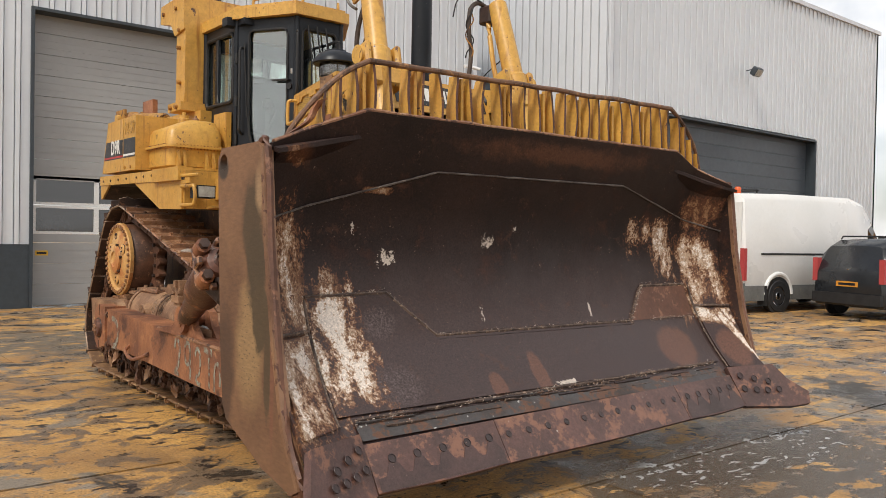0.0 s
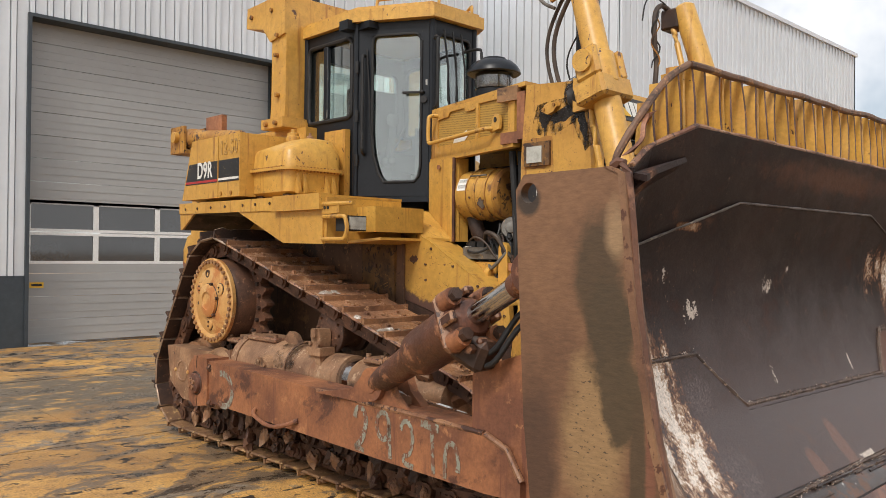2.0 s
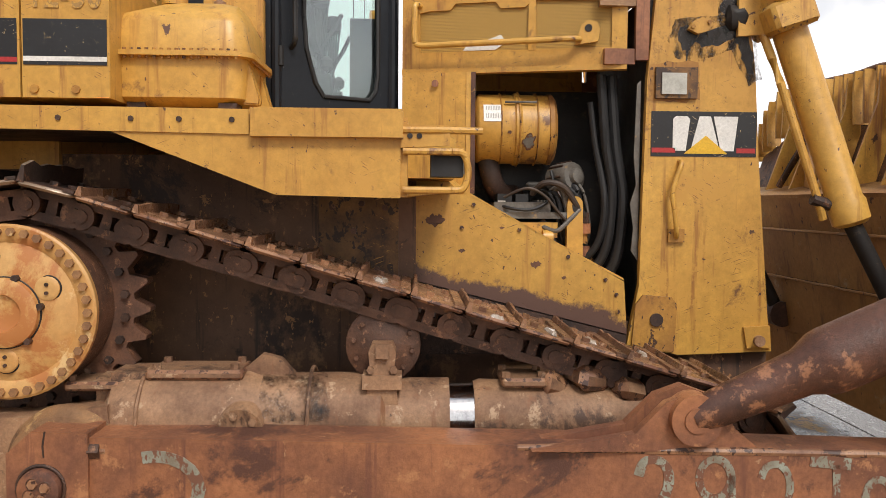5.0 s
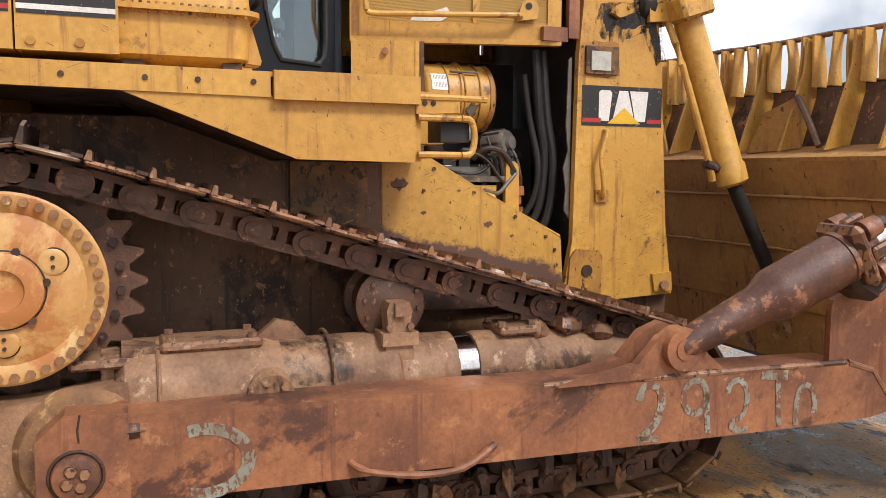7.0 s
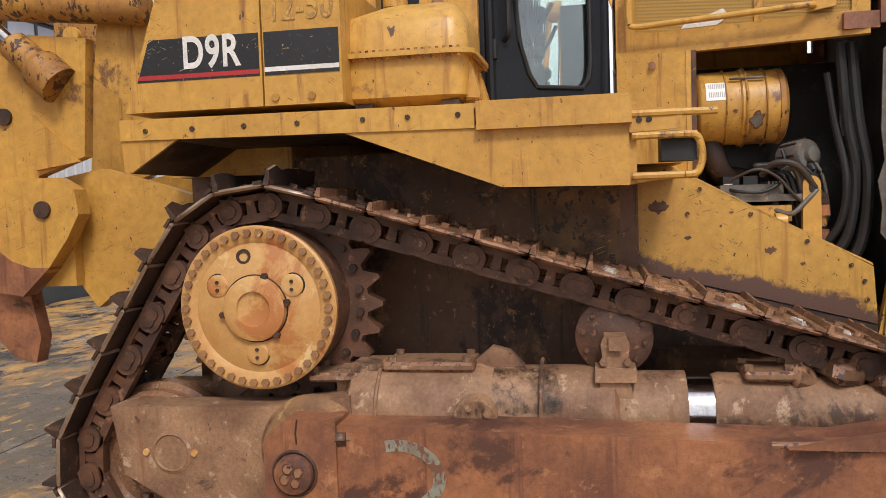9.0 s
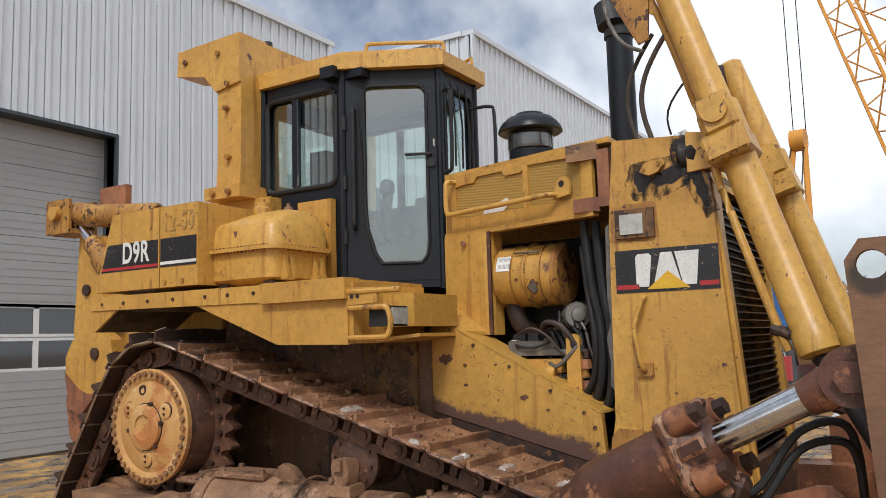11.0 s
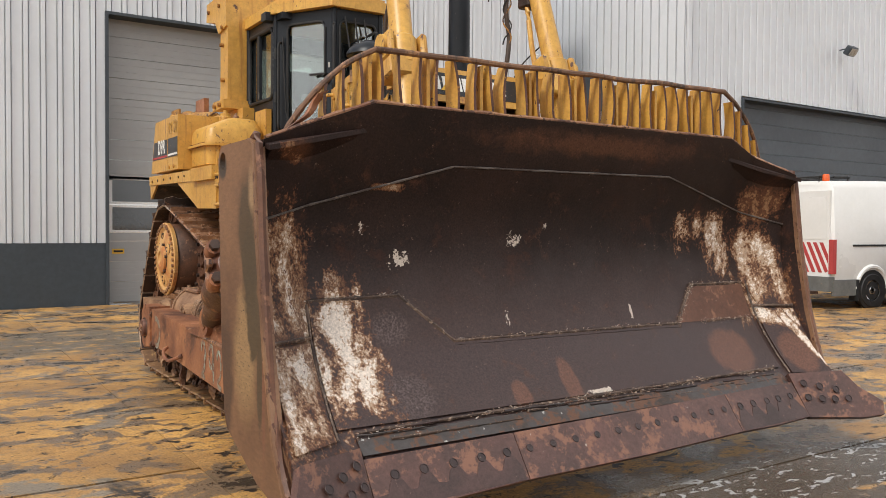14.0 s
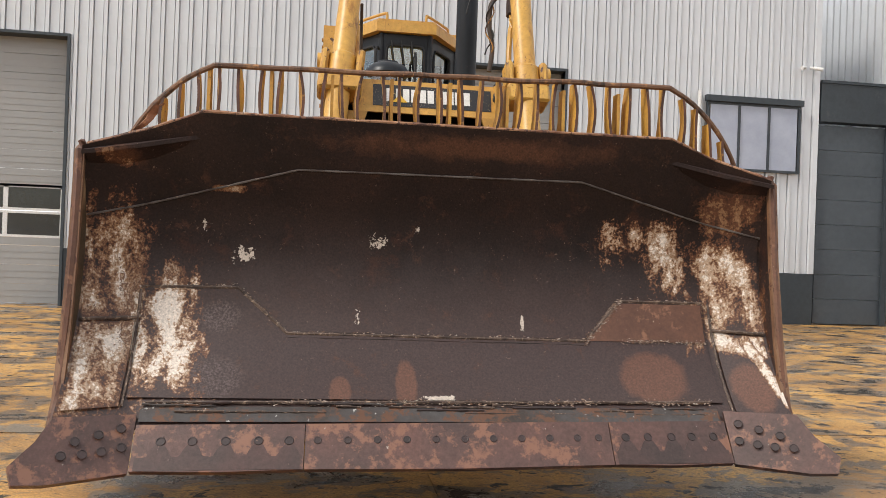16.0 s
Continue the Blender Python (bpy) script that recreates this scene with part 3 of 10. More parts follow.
    moist = mix_node(nt, damp, wet.outputs["Result"], (0.14, 0.14, 0.14))
    nt.links.new(mix_node(nt, flecks, mix_node(nt, pool, moist, (0.05, 0.05, 0.05)), (0.6, 0.6, 0.6)), bsdf.inputs["Roughness"])
    return m


def end_plate_surface():
    """Rust-brown plate with a tall olive oil stain, a pitted tan area and a darker foot."""
    m, nt, bsdf, obj, vec, info = blank("end_plate_rust")
    big = noise_node(nt, obj, 1.6, 9.0, 0.66)
    fine = noise_node(nt, obj, 45.0, 7.0, 0.75, (1, 0.35, 1.3))
    edge = noise_node(nt, obj, 7.0, 11.0, 0.68)
    pore = noise_node(nt, obj, 60.0, 4.0, 0.6, (1, 0.6, 1.2))
    col = mix_node(nt, ramp_node(nt, 0.36, 0.64, big, "Fac").outputs["Result"], (0.124, 0.062, 0.034), (0.20, 0.104, 0.054))
    tan = field_node(nt, obj, (0, -0.04, 0.98), (0, 0.19, 0.42), edge, 0.9, 0.5)
    col = mix_node(nt, tan, col, (0.27, 0.165, 0.078))
    col = mix_node(nt, times(nt, tan, ramp_node(nt, 0.60, 0.64, pore, "Fac").outputs["Result"]), col, (0.07, 0.045, 0.028))
    # oil that has run down the plate, and its damp foot
    for cy, cz, ry, rz, tone, amp, soft in ((-0.05, 1.62, 0.135, 0.29, (0.075, 0.047, 0.025), 1.0, 0.34), (-0.11, 1.40, 0.135, 0.24, (0.066, 0.044, 0.024), 1.0, 0.30), (-0.17, 1.13, 0.105, 0.20, (0.074, 0.049, 0.026), 1.0, 0.22), (-0.245, 0.88, 0.045, 0.28, (0.076, 0.048, 0.026), 1.0, 0.25), (0.27, 0.80, 0.15, 0.42, (0.082, 0.043, 0.026), 0.9, 0.4), (-0.14, 1.80, 0.07, 0.15, (0.29, 0.185, 0.10), 1.2, 0.6), (0.31, 1.93, 0.075, 0.075, (0.05, 0.034, 0.024), 0.5, 0.3), (-0.3, 1.0, 0.03, 0.6, (0.17, 0.072, 0.042), 1.2, 0.4)):
        col = mix_node(nt, field_node(nt, obj, (0, cy, cz), (0, ry, rz), edge, amp, soft), col, tone)
    g = ramp_node(nt, 0.25, 0.75, fine, "Fac")
    g.inputs["To Min"].default_value, g.inputs["To Max"].default_value = 0.68, 1.28
    col = mix_node(nt, 1.0, col, g.outputs["Result"], "MULTIPLY")
    b = nt.nodes.new("ShaderNodeBump")
    b.inputs["Strength"].default_value, b.inputs["Distance"].default_value = 0.15, 0.01
    nt.links.new(fine.outputs["Fac"], b.inputs["Height"])
    nt.links.new(b.outputs["Normal"], bsdf.inputs["Normal"])
    nt.links.new(col, bsdf.inputs["Base Color"])
    bsdf.inputs["Roughness"].default_value = 0.58
    return m


end_rust = end_plate_surface()
worn_rim = surface("rubbed_plate_rim", (0.25, 0.135, 0.072), (0.13, 0.062, 0.036), 2.5, 0.5, 0.2, 0, 0.2, 50, chips=(0.09, 0.036, 0.022), chip_at=0.60, chip_scale=6, grime=(0.10, 0.048, 0.028), grime_at=0.58)
blade_steel = moldboard_surface()
yard_mat = yard_surface()
edge_steel = surface("cutting_edge_steel", (0.125, 0.062, 0.05), (0.072, 0.042, 0.037), 2.5, 0.42, 0.2, 0.0, 0.25, 60, dust=(0.22, 0.105, 0.068), dust_at=0.52, chips=(0.42, 0.36, 0.31), chip_at=0.70, chip_scale=5, grain_span=(0.65, 1.3))
edge_grey = surface("bare_grey_steel", (0.085, 0.08, 0.08), (0.05, 0.037, 0.031), 3, 0.35, 0.2, 0.2, 0.2, 60, chips=(0.42, 0.41, 0.39), chip_at=0.645, chip_scale=4, dust=(0.13, 0.062, 0.036), dust_at=0.52)
edge_dark = surface("worn_edge_steel", (0.055, 0.033, 0.031), (0.03, 0.021, 0.02), 3, 0.4, 0.2, 0, 0.2, 60, chips=(0.2, 0.13, 0.1), chip_at=0.7, chip_scale=6)
edge_worn = surface("scalloped_edge_wear", (0.082, 0.045, 0.039), (0.048, 0.030, 0.027), 3, 0.4, 0.2, 0, 0.2, 60, chips=(0.2, 0.13, 0.1), chip_at=0.68, chip_scale=6, grain_span=(0.65, 1.3))
weld_mat = surface("weld_bead", (0.15, 0.10, 0.075), (0.04, 0.026, 0.022), 14, 0.5, 0.2, 0.1, 0.5, 70, dust=(0.33, 0.24, 0.175), dust_at=0.55)
weld_grey = surface("grey_ground_seam", (0.15, 0.135, 0.125), (0.06, 0.045, 0.04), 9, 0.42, 0.2, 0.2, 0.3, 70, dust=(0.27, 0.22, 0.18), dust_at=0.58)


tan_back = surface("dusty_tan_yellow_paint", (0.50, 0.275, 0.085), (0.34, 0.165, 0.06), 2.0, 0.55, 0.2, 0, 0.15, 45, chips=(0.10, 0.05, 0.035), chip_at=0.645, chip_scale=5, streak=(0.24, 0.115, 0.05), dust=(0.46, 0.34, 0.20), dust_at=0.60, grime=(0.22, 0.115, 0.06), grime_at=0.60)


def crumb_surface():
    """Crumbs of pale scale, tan rust and dark slag, each of one tone."""
    m, nt, bsdf, obj, vec, info = blank("weld_scale_crumbs")
    geo = nt.nodes.new("ShaderNodeNewGeometry")
    r = geo.outputs["Random Per Island"]
    col = mix_node(nt, over(nt, r, 0.30, 0.32), (0.045, 0.026, 0.02), (0.14, 0.07, 0.04))
    col = mix_node(nt, over(nt, r, 0.58, 0.60), col, (0.30, 0.21, 0.155))
    col = mix_node(nt, over(nt, r, 0.82, 0.84), col, (0.50, 0.43, 0.37))
    nt.links.new(col, bsdf.inputs["Base Color"])
    bsdf.inputs["Roughness"].default_value = 0.6
    return m


scale_mat = crumb_surface()


# ---- building blocks ----
def finish(name, bm, material, parent=None, smooth=35):
    me = bpy.data.meshes.new(name)
    bmesh.ops.recalc_face_normals(bm, faces=bm.faces)
    bm.to_mesh(me)
    bm.free()
    me.materials.append(material)
    me.materials.append(WORN_EDGE.get(material.name, material))
    me.polygons.foreach_set("use_smooth", [True] * len(me.polygons))
    me.set_sharp_from_angle(angle=radians(smooth))
    ob = new(name, me)
    if parent:
        ob.parent = parent
    return ob


def part(name, bm, material, parent, label=""):
    return tagged(finish(name, bm, material, parent), label)


def shared(name, me, parent, m):
    ob = new(name, me)
    ob.parent = parent
    ob.matrix_basis = m
    return ob


def bevel_new(bm, before, width, seg=1):
    if width > 0:
        width = width * 1.5 if width < 0.012 else width
        edges = [e for e in bm.edges if e.index == -1 or e not in before]
        edges = [e for e in edges if len(e.link_faces) == 2 and e.calc_face_angle(0) > 0.5]
        made = bmesh.ops.bevel(bm, geom=edges, offset=width, segments=seg, profile=0.6, affect="EDGES", clamp_overlap=True)["faces"]
        for f in made:
            f.material_index = 1


def add_box(bm, x, y, z, bevel=0.008, m=None):
    before = set(bm.edges)
    v = [bm.verts.new((a, b, c)) for c in z for b in y for a in x]
    for f in ((0, 2, 3, 1), (4, 5, 7, 6), (0, 1, 5, 4), (2, 6, 7, 3), (0, 4, 6, 2), (1, 3, 7, 5)):
        bm.faces.new([v[i] for i in f])
    if m is not None:
        bmesh.ops.transform(bm, matrix=m, verts=v)
    bevel_new(bm, before, bevel)
    return bm


def add_poly(bm, pts, off, bevel=0.006):
    """A plate: the polygon pts (3D) pushed out by off."""
    before = set(bm.edges)
    off = Vector(off)
    a = [bm.verts.new(Vector(p)) for p in pts]
    b = [bm.verts.new(Vector(p) + off) for p in pts]
    bm.faces.new(a)
    bm.faces.new(b[::-1])
    n = len(pts)
    for i in range(n):
        bm.faces.new((a[i], b[i], b[(i + 1) % n], a[(i + 1) % n]))
    bevel_new(bm, before, bevel)
    return bm


def side_plate(bm, yz, x0, x1, bevel=0.006):
    """A plate with the outline yz, from x0 to x1."""
    return add_poly(bm, [(x0, y, z) for y, z in yz], (x1 - x0, 0, 0), bevel)


def add_cyl(bm, p0, p1, r0, r1=None, n=24, bevel=0.0):
    before = set(bm.edges)
    r1 = r0 if r1 is None else r1
    p0, p1 = Vector(p0), Vector(p1)
    q = (p1 - p0).to_track_quat("Z", "Y")
    rings = []
    for p, r in ((p0, r0), (p1, r1)):
        rings.append([bm.verts.new(p + q @ Vector((r * math.cos(2 * math.pi * i / n), r * math.sin(2 * math.pi * i / n), 0))) for i in range(n)])
    for i in range(n):
        bm.faces.new((rings[0][i], rings[0][(i + 1) % n], rings[1][(i + 1) % n], rings[1][i]))
    bm.faces.new(rings[0][::-1])
    bm.faces.new(rings[1])
    bevel_new(bm, before, bevel)
    return bm


def add_lathe(bm, origin, axis, profile, n=32):
    """Turned shape: profile rows (radius, height along axis)."""
    q = Vector(axis).to_track_quat("Z", "Y")
    rings = []
    for r, h in profile:
        rings.append([bm.verts.new(Vector(origin) + q @ Vector((r * math.cos(2 * math.pi * i / n), r * math.sin(2 * math.pi * i / n), h))) for i in range(n)])
    for a, b in zip(rings, rings[1:]):
        for i in range(n):
            bm.faces.new((a[i], a[(i + 1) % n], b[(i + 1) % n], b[i]))
    bm.faces.new(rings[0][::-1])
    bm.faces.new(rings[-1])
    return bm


def smooth_path(pts, steps=6):
    pts = [Vector(p) for p in pts]
    out = []
    for i in range(len(pts) - 1):
        p0, p1, p2, p3 = pts[max(i - 1, 0)], pts[i], pts[i + 1], pts[min(i + 2, len(pts) - 1)]
        for k in range(steps):
            t = k / steps
            out.append(0.5 * (2 * p1 + (p2 - p0) * t + (2 * p0 - 5 * p1 + 4 * p2 - p3) * t * t + (3 * p1 - p0 - 3 * p2 + p3) * t ** 3))
    return out + [pts[-1]]


def add_tube(bm, pts, r, n=8, wobble=0.0):
    pts = [Vector(p) for p in pts]
    rings = []
    up = Vector((0.13, 0.31, 0.94))
    for i, p in enumerate(pts):
        d = (pts[min(i + 1, len(pts) - 1)] - pts[max(i - 1, 0)]).normalized()
        u = d.cross(up).normalized()
        w = d.cross(u)
        rr = r * (1 + wobble * (noise.noise(p * 23.0)))
        rings.append([bm.verts.new(p + rr * (math.cos(2 * math.pi * k / n) * u + math.sin(2 * math.pi * k / n) * w)) for k in range(n)])
    for a, b in zip(rings, rings[1:]):
        for k in range(n):
            bm.faces.new((a[k], a[(k + 1) % n], b[(k + 1) % n], b[k]))
    bm.faces.new(rings[0][::-1])
    bm.faces.new(rings[-1])
    return bm


def add_panel(bm, p0, p1, z0, z1, hole, thick):
    """An upright panel from plan point p0 to p1 with one opening given in (metres along, height)."""
    p0, p1 = Vector((*p0, 0)), Vector((*p1, 0))
    along = (p1 - p0).normalized()
    length = (p1 - p0).length
    normal = Vector((along.y, -along.x, 0))

    def at(u, v):
        return p0 + along * u + Vector((0, 0, v))

    outer = [bm.verts.new(at(u, v)) for u, v in ((0, z0), (length, z0), (length, z1), (0, z1))]
    inner = [bm.verts.new(at(u, v)) for u, v in hole]
    edges = [bm.edges.new((l[i], l[(i + 1) % len(l)])) for l in (outer, inner) for i in range(len(l))]
    faces = [g for g in bmesh.ops.triangle_fill(bm, edges=edges, use_beauty=True)["geom"] if isinstance(g, bmesh.types.BMFace)]
    ext = bmesh.ops.extrude_face_region(bm, geom=faces)["geom"]
    bmesh.ops.translate(bm, verts=[g for g in ext if isinstance(g, bmesh.types.BMVert)], vec=normal * -thick)
    return at


def rounded(u0, u1, v0, v1, r, n=4):
    out = []
    for cx, cy, a0 in ((u1 - r, v0 + r, -90), (u1 - r, v1 - r, 0), (u0 + r, v1 - r, 90), (u0 + r, v0 + r, 180)):
        for i in range(n + 1):
            a = radians(a0 + 90 * i / n)
            out.append((cx + r * math.cos(a), cy + r * math.sin(a)))
    return out


def lettering(name, text, size, m, material, parent, depth=0.002, squeeze=1.0, bold=0.02):
    cu = bpy.data.curves.new(name, "FONT")
    cu.body, cu.size, cu.extrude, cu.align_x, cu.align_y = text, size, depth, "CENTER", "CENTER"
    cu.space_character = 1.08
    cu.offset = size * bold
    tmp = bpy.data.objects.new(name, cu)
    scene.collection.objects.link(tmp)
    me = bpy.data.meshes.new_from_object(tmp.evaluated_get(bpy.context.evaluated_depsgraph_get()))
    bpy.data.objects.remove(tmp)
    me.materials.clear()
    me.materials.append(material)
    me.transform(m @ Matrix.Diagonal((squeeze, 1, 1, 1)))
    ob = new(name, me)
    if parent:
        ob.parent = parent
    return ob


def empty_thing(name, x, y, z, label, category, group=""):
    e = new(name)
    e.empty_display_size = 0.2
    return tagged(e, label, category, group)

# ---- ground ----
bm = bmesh.new()
bm.faces.new([bm.verts.new((x, y, -0.03)) for x, y in ((-600, -600), (600, -600), (600, 900), (-600, 900))])
ground = tagged(finish("ground", bm, yard_mat), "ochre-stained wet concrete yard with dark puddles", "ground", kind="structure")

# ---- building ----
WALL_A, A_LEFT, A_END, A_TOP = 13.5, -18.0, 11.3, 9.6
WALL_B, B_LEFT, B_END, B_TOP = 10.4, 13.4, 30.0, 9.9
DOOR2 = (-0.25, 4.75)
DOOR1 = (-11.3, -6.4)
DOOR3 = (B_LEFT + 2.2, B_LEFT + 11.6)
DOOR_TOP, CLAD_LOW = 5.9, 1.25


def cladding(name, p0, p1, z0, z1, label):
    """Ribbed sheet wall between two plan points, ribs as real folds; its outer side is on the right of p0 to p1."""
    p0, p1 = Vector((*p0, 0)), Vector((*p1, 0))
    along = (p1 - p0).normalized()
    out = Vector((along.y, -along.x, 0))
    length = (p1 - p0).length
    prof = []
    u = -((p0.x - A_LEFT) % 0.30) if abs(along.x) > 0.5 else 0.0
    prof.append((0.0, 0.0))
    while u < length:
        for du, d in ((0.002, 0.0), (0.004, -0.05), (0.024, -0.05), (0.026, 0.035), (0.10, 0.035), (0.102, -0.05), (0.122, -0.05), (0.124, 0.0)):
            if 0.0 < u + du < length:
                prof.append((u + du, d))
        u += 0.30
    prof.append((length, 0.0))
    bm = bmesh.new()
    lo = [bm.verts.new(p0 + along * a + out * d + Vector((0, 0, z0))) for a, d in prof]
    hi = [bm.verts.new(p0 + along * a + out * d + Vector((0, 0, z1))) for a, d in prof]
    lob = [bm.verts.new(p0 + along * a - out * 0.2 + Vector((0, 0, z0))) for a in (0, length)]
    hib = [bm.verts.new(p0 + along * a - out * 0.2 + Vector((0, 0, z1))) for a in (0, length)]
    for i in range(len(prof) - 1):
        bm.faces.new((lo[i], lo[i + 1], hi[i + 1], hi[i]))
    bm.faces.new((lob[1], lob[0], hib[0], hib[1]))
    bm.faces.new((lob[0], lo[0], hi[0], hib[0]))
    bm.faces.new((lo[-1], lob[1], hib[1], hi[-1]))
    bm.faces.new([*hi, hib[1], hib[0]])
    bm.faces.new([lob[0], lob[1], *lo[::-1]])
    ob = finish(name, bm, cladding_mat, None, 20)
    return tagged(ob, label, "wall", kind="structure")


CLAD = "silver vertically ribbed metal cladding wall"
cladding("wall_a_west", (A_LEFT, WALL_A), (DOOR1[0], WALL_A), CLAD_LOW, A_TOP, CLAD)
cladding("wall_a_between", (DOOR1[1], WALL_A), (DOOR2[0], WALL_A), CLAD_LOW, DOOR_TOP, CLAD)
cladding("wall_a_over_door", (DOOR1[0], WALL_A), (DOOR2[1], WALL_A), DOOR_TOP, A_TOP, CLAD)
cladding("wall_a_east", (DOOR2[1], WALL_A), (A_END, WALL_A), CLAD_LOW, A_TOP, CLAD)
cladding("wall_a_end", (A_END, WALL_A + 0.06), (A_END, 40), 0.0, A_TOP, CLAD)
cladding("wall_b_side", (B_LEFT, 40), (B_LEFT, WALL_B), 0.0, B_TOP, CLAD)
cladding("wall_b_front_west", (B_LEFT, WALL_B), (DOOR3[0], WALL_B), CLAD_LOW, B_TOP, CLAD)
cladding("wall_b_over_door", (DOOR3[0], WALL_B), (DOOR3[1], WALL_B), 5.3, B_TOP, CLAD)
cladding("wall_b_front_east", (DOOR3[1], WALL_B), (B_END, WALL_B), CLAD_LOW, B_TOP, CLAD)
cladding("wall_b_end", (B_END, WALL_B), (B_END, 40), 0.0, B_TOP, CLAD)


def plain_box(name, x, y, z, material, label, category, bevel=0.01):
    return tagged(finish(name, add_box(bmesh.new(), x, y, z, bevel), material), label, category, kind="structure")


for nm, x0, x1, y in (("plinth_west", A_LEFT, DOOR1[0], WALL_A), ("plinth_between", DOOR1[1], DOOR2[0], WALL_A), ("plinth_east", DOOR2[1], A_END - 0.02, WALL_A)):
    plain_box(nm, (x0, x1), (y - 0.03, y + 0.2), (-0.03, CLAD_LOW - 0.004), plinth_mat, "dark grey insulated plinth panel at the wall foot", "plinth")
for nm, x0, x1 in (("plinth_b_west", B_LEFT, DOOR3[0]), ("plinth_b_east", DOOR3[1], B_END)):
    plain_box(nm, (x0, x1), (WALL_B - 0.04, WALL_B + 0.2), (-0.03, CLAD_LOW - 0.004), concrete_mat, "pale concrete plinth under the cladding", "plinth")
for nm, x, y, z in (("roof_trim_a", (A_LEFT, A_END + 0.05), (WALL_A - 0.09, WALL_A + 0.25), (A_TOP, A_TOP + 0.14)), ("roof_trim_b", (B_LEFT - 0.05, B_END + 0.05), (WALL_B - 0.09, WALL_B + 0.25), (B_TOP, B_TOP + 0.14)), ("roof_trim_b_side", (B_LEFT - 0.09, B_LEFT + 0.25), (WALL_B + 0.26, 40), (B_TOP, B_TOP + 0.14))):
    plain_box(nm, x, y, z, cladding_mat, "grey folded metal roof edge trim", "trim")
plain_box("roof_a", (A_LEFT, A_END), (WALL_A + 0.2, 40), (A_TOP - 0.3, A_TOP - 0.05), cladding_mat, "grey flat metal roof", "roof")
plain_box("roof_b", (B_LEFT + 0.2, B_END), (WALL_B + 0.2, 40), (B_TOP - 0.3, B_TOP - 0.05), cladding_mat, "grey flat metal roof", "roof")
for nm, x, y, top in (("corner_trim_a", A_END - 0.1, WALL_A, A_TOP), ("corner_trim_b", B_LEFT, WALL_B, B_TOP)):
    plain_box(nm, (x - 0.08, x + 0.06), (y - 0.075, y - 0.003), (CLAD_LOW, top), cladding_mat, "grey folded metal corner trim", "trim", 0.004)


def sectional_door(name, x0, x1, y, top, material, windows, label):
    """A sectional overhead door of horizontal panels, set back in its opening, with two rows of panes."""
    bm = bmesh.new()
    for a, b in ((x0 - 0.06, x0), (x1, x1 + 0.06)):
        add_box(bm, (a, b), (y - 0.065, y + 0.45), (0, top + 0.06), 0.005)
    add_box(bm, (x0, x1), (y - 0.065, y + 0.45), (top, top + 0.06), 0.005)
    door = tagged(finish(name, bm, plinth_mat), label, "overhead door", kind="structure")
    h, z = 0.42, 0.02
    yy = y + 0.3
    while z < top:
        z1 = min(z + h, top)
        if not (windows and z + 0.1 < windows[1] and z1 - 0.1 > windows[0]):
            part("panel", add_box(bmesh.new(), (x0, x1), (yy, yy + 0.06), (z + 0.004, z1 - 0.004), 0.01), material, door)
            if material is door_grey:
                for q in (0.14, 0.28):
                    part("groove", add_box(bmesh.new(), (x0 + 0.02, x1 - 0.02), (yy - 0.006, yy + 0.01), (z + q - 0.008, z + q + 0.008), 0.003), door_grey, door)
        z = z1
    if windows:
        w0, w1 = windows
        low = 0.02 + h * int((w0 - 0.02) / h)
        if w0 - low > 0.05:
            part("panel", add_box(bmesh.new(), (x0, x1), (yy, yy + 0.06), (low + 0.004, w0 - 0.004), 0.01), material, door)
        n = 4
        step = (x1 - x0 - 0.16) / n
        mid = (w0 + w1) / 2
        for k in range(2):
            za, zb = (w0, mid - 0.01) if k == 0 else (mid + 0.01, w1)
            for i in range(n):
                xa = x0 + 0.08 + i * step
                bm = bmesh.new()
                add_panel(bm, (xa, yy), (xa + step, yy), za, zb, [(0.05, za + 0.05), (step - 0.05, za + 0.05), (step - 0.05, zb - 0.05), (0.05, zb - 0.05)], 0.06)
                fr = part("window_frame", bm, white_frame, door)
                part("pane", add_box(bmesh.new(), (xa + 0.05, xa + step - 0.05), (yy + 0.02, yy + 0.035), (za + 0.05, zb - 0.05), 0), window_dark, fr)
        for a, b in ((x0, x0 + 0.08), (x1 - 0.08, x1)):
            part("panel", add_box(bmesh.new(), (a, b), (yy, yy + 0.06), (w0 - 0.02, w1 + 0.02), 0.004), white_frame, door)
    return door


sectional_door("door_1", DOOR1[0], DOOR1[1], WALL_A, DOOR_TOP - 0.06, door_grey, (1.46, 2.62), "grey sectional overhead door with white framed windows")
door_2 = sectional_door("door_2", DOOR2[0], DOOR2[1], WALL_A, DOOR_TOP - 0.06, door_grey, (1.46, 2.62), "closed grey sectional overhead door with white framed windows")
sectional_door("door_3", DOOR3[0] + 0.06, DOOR3[1] - 0.06, WALL_B, 5.2, door_dark, None, "closed slate grey sectional overhead door")

warn = part("warning_label", add_box(bmesh.new(), (DOOR2[0] + 0.12, DOOR2[0] + 0.36), ((WALL_A + 0.3) - 0.006, (WALL_A + 0.3) + 0.002), (1.02, 1.12), 0.002), decal_yellow, door_2, "small yellow warning label")
part("text_bar", add_box(bmesh.new(), (DOOR2[0] + 0.15, DOOR2[0] + 0.33), ((WALL_A + 0.3) - 0.009, (WALL_A + 0.3) - 0.005), (1.05, 1.09), 0), black_paint, warn)

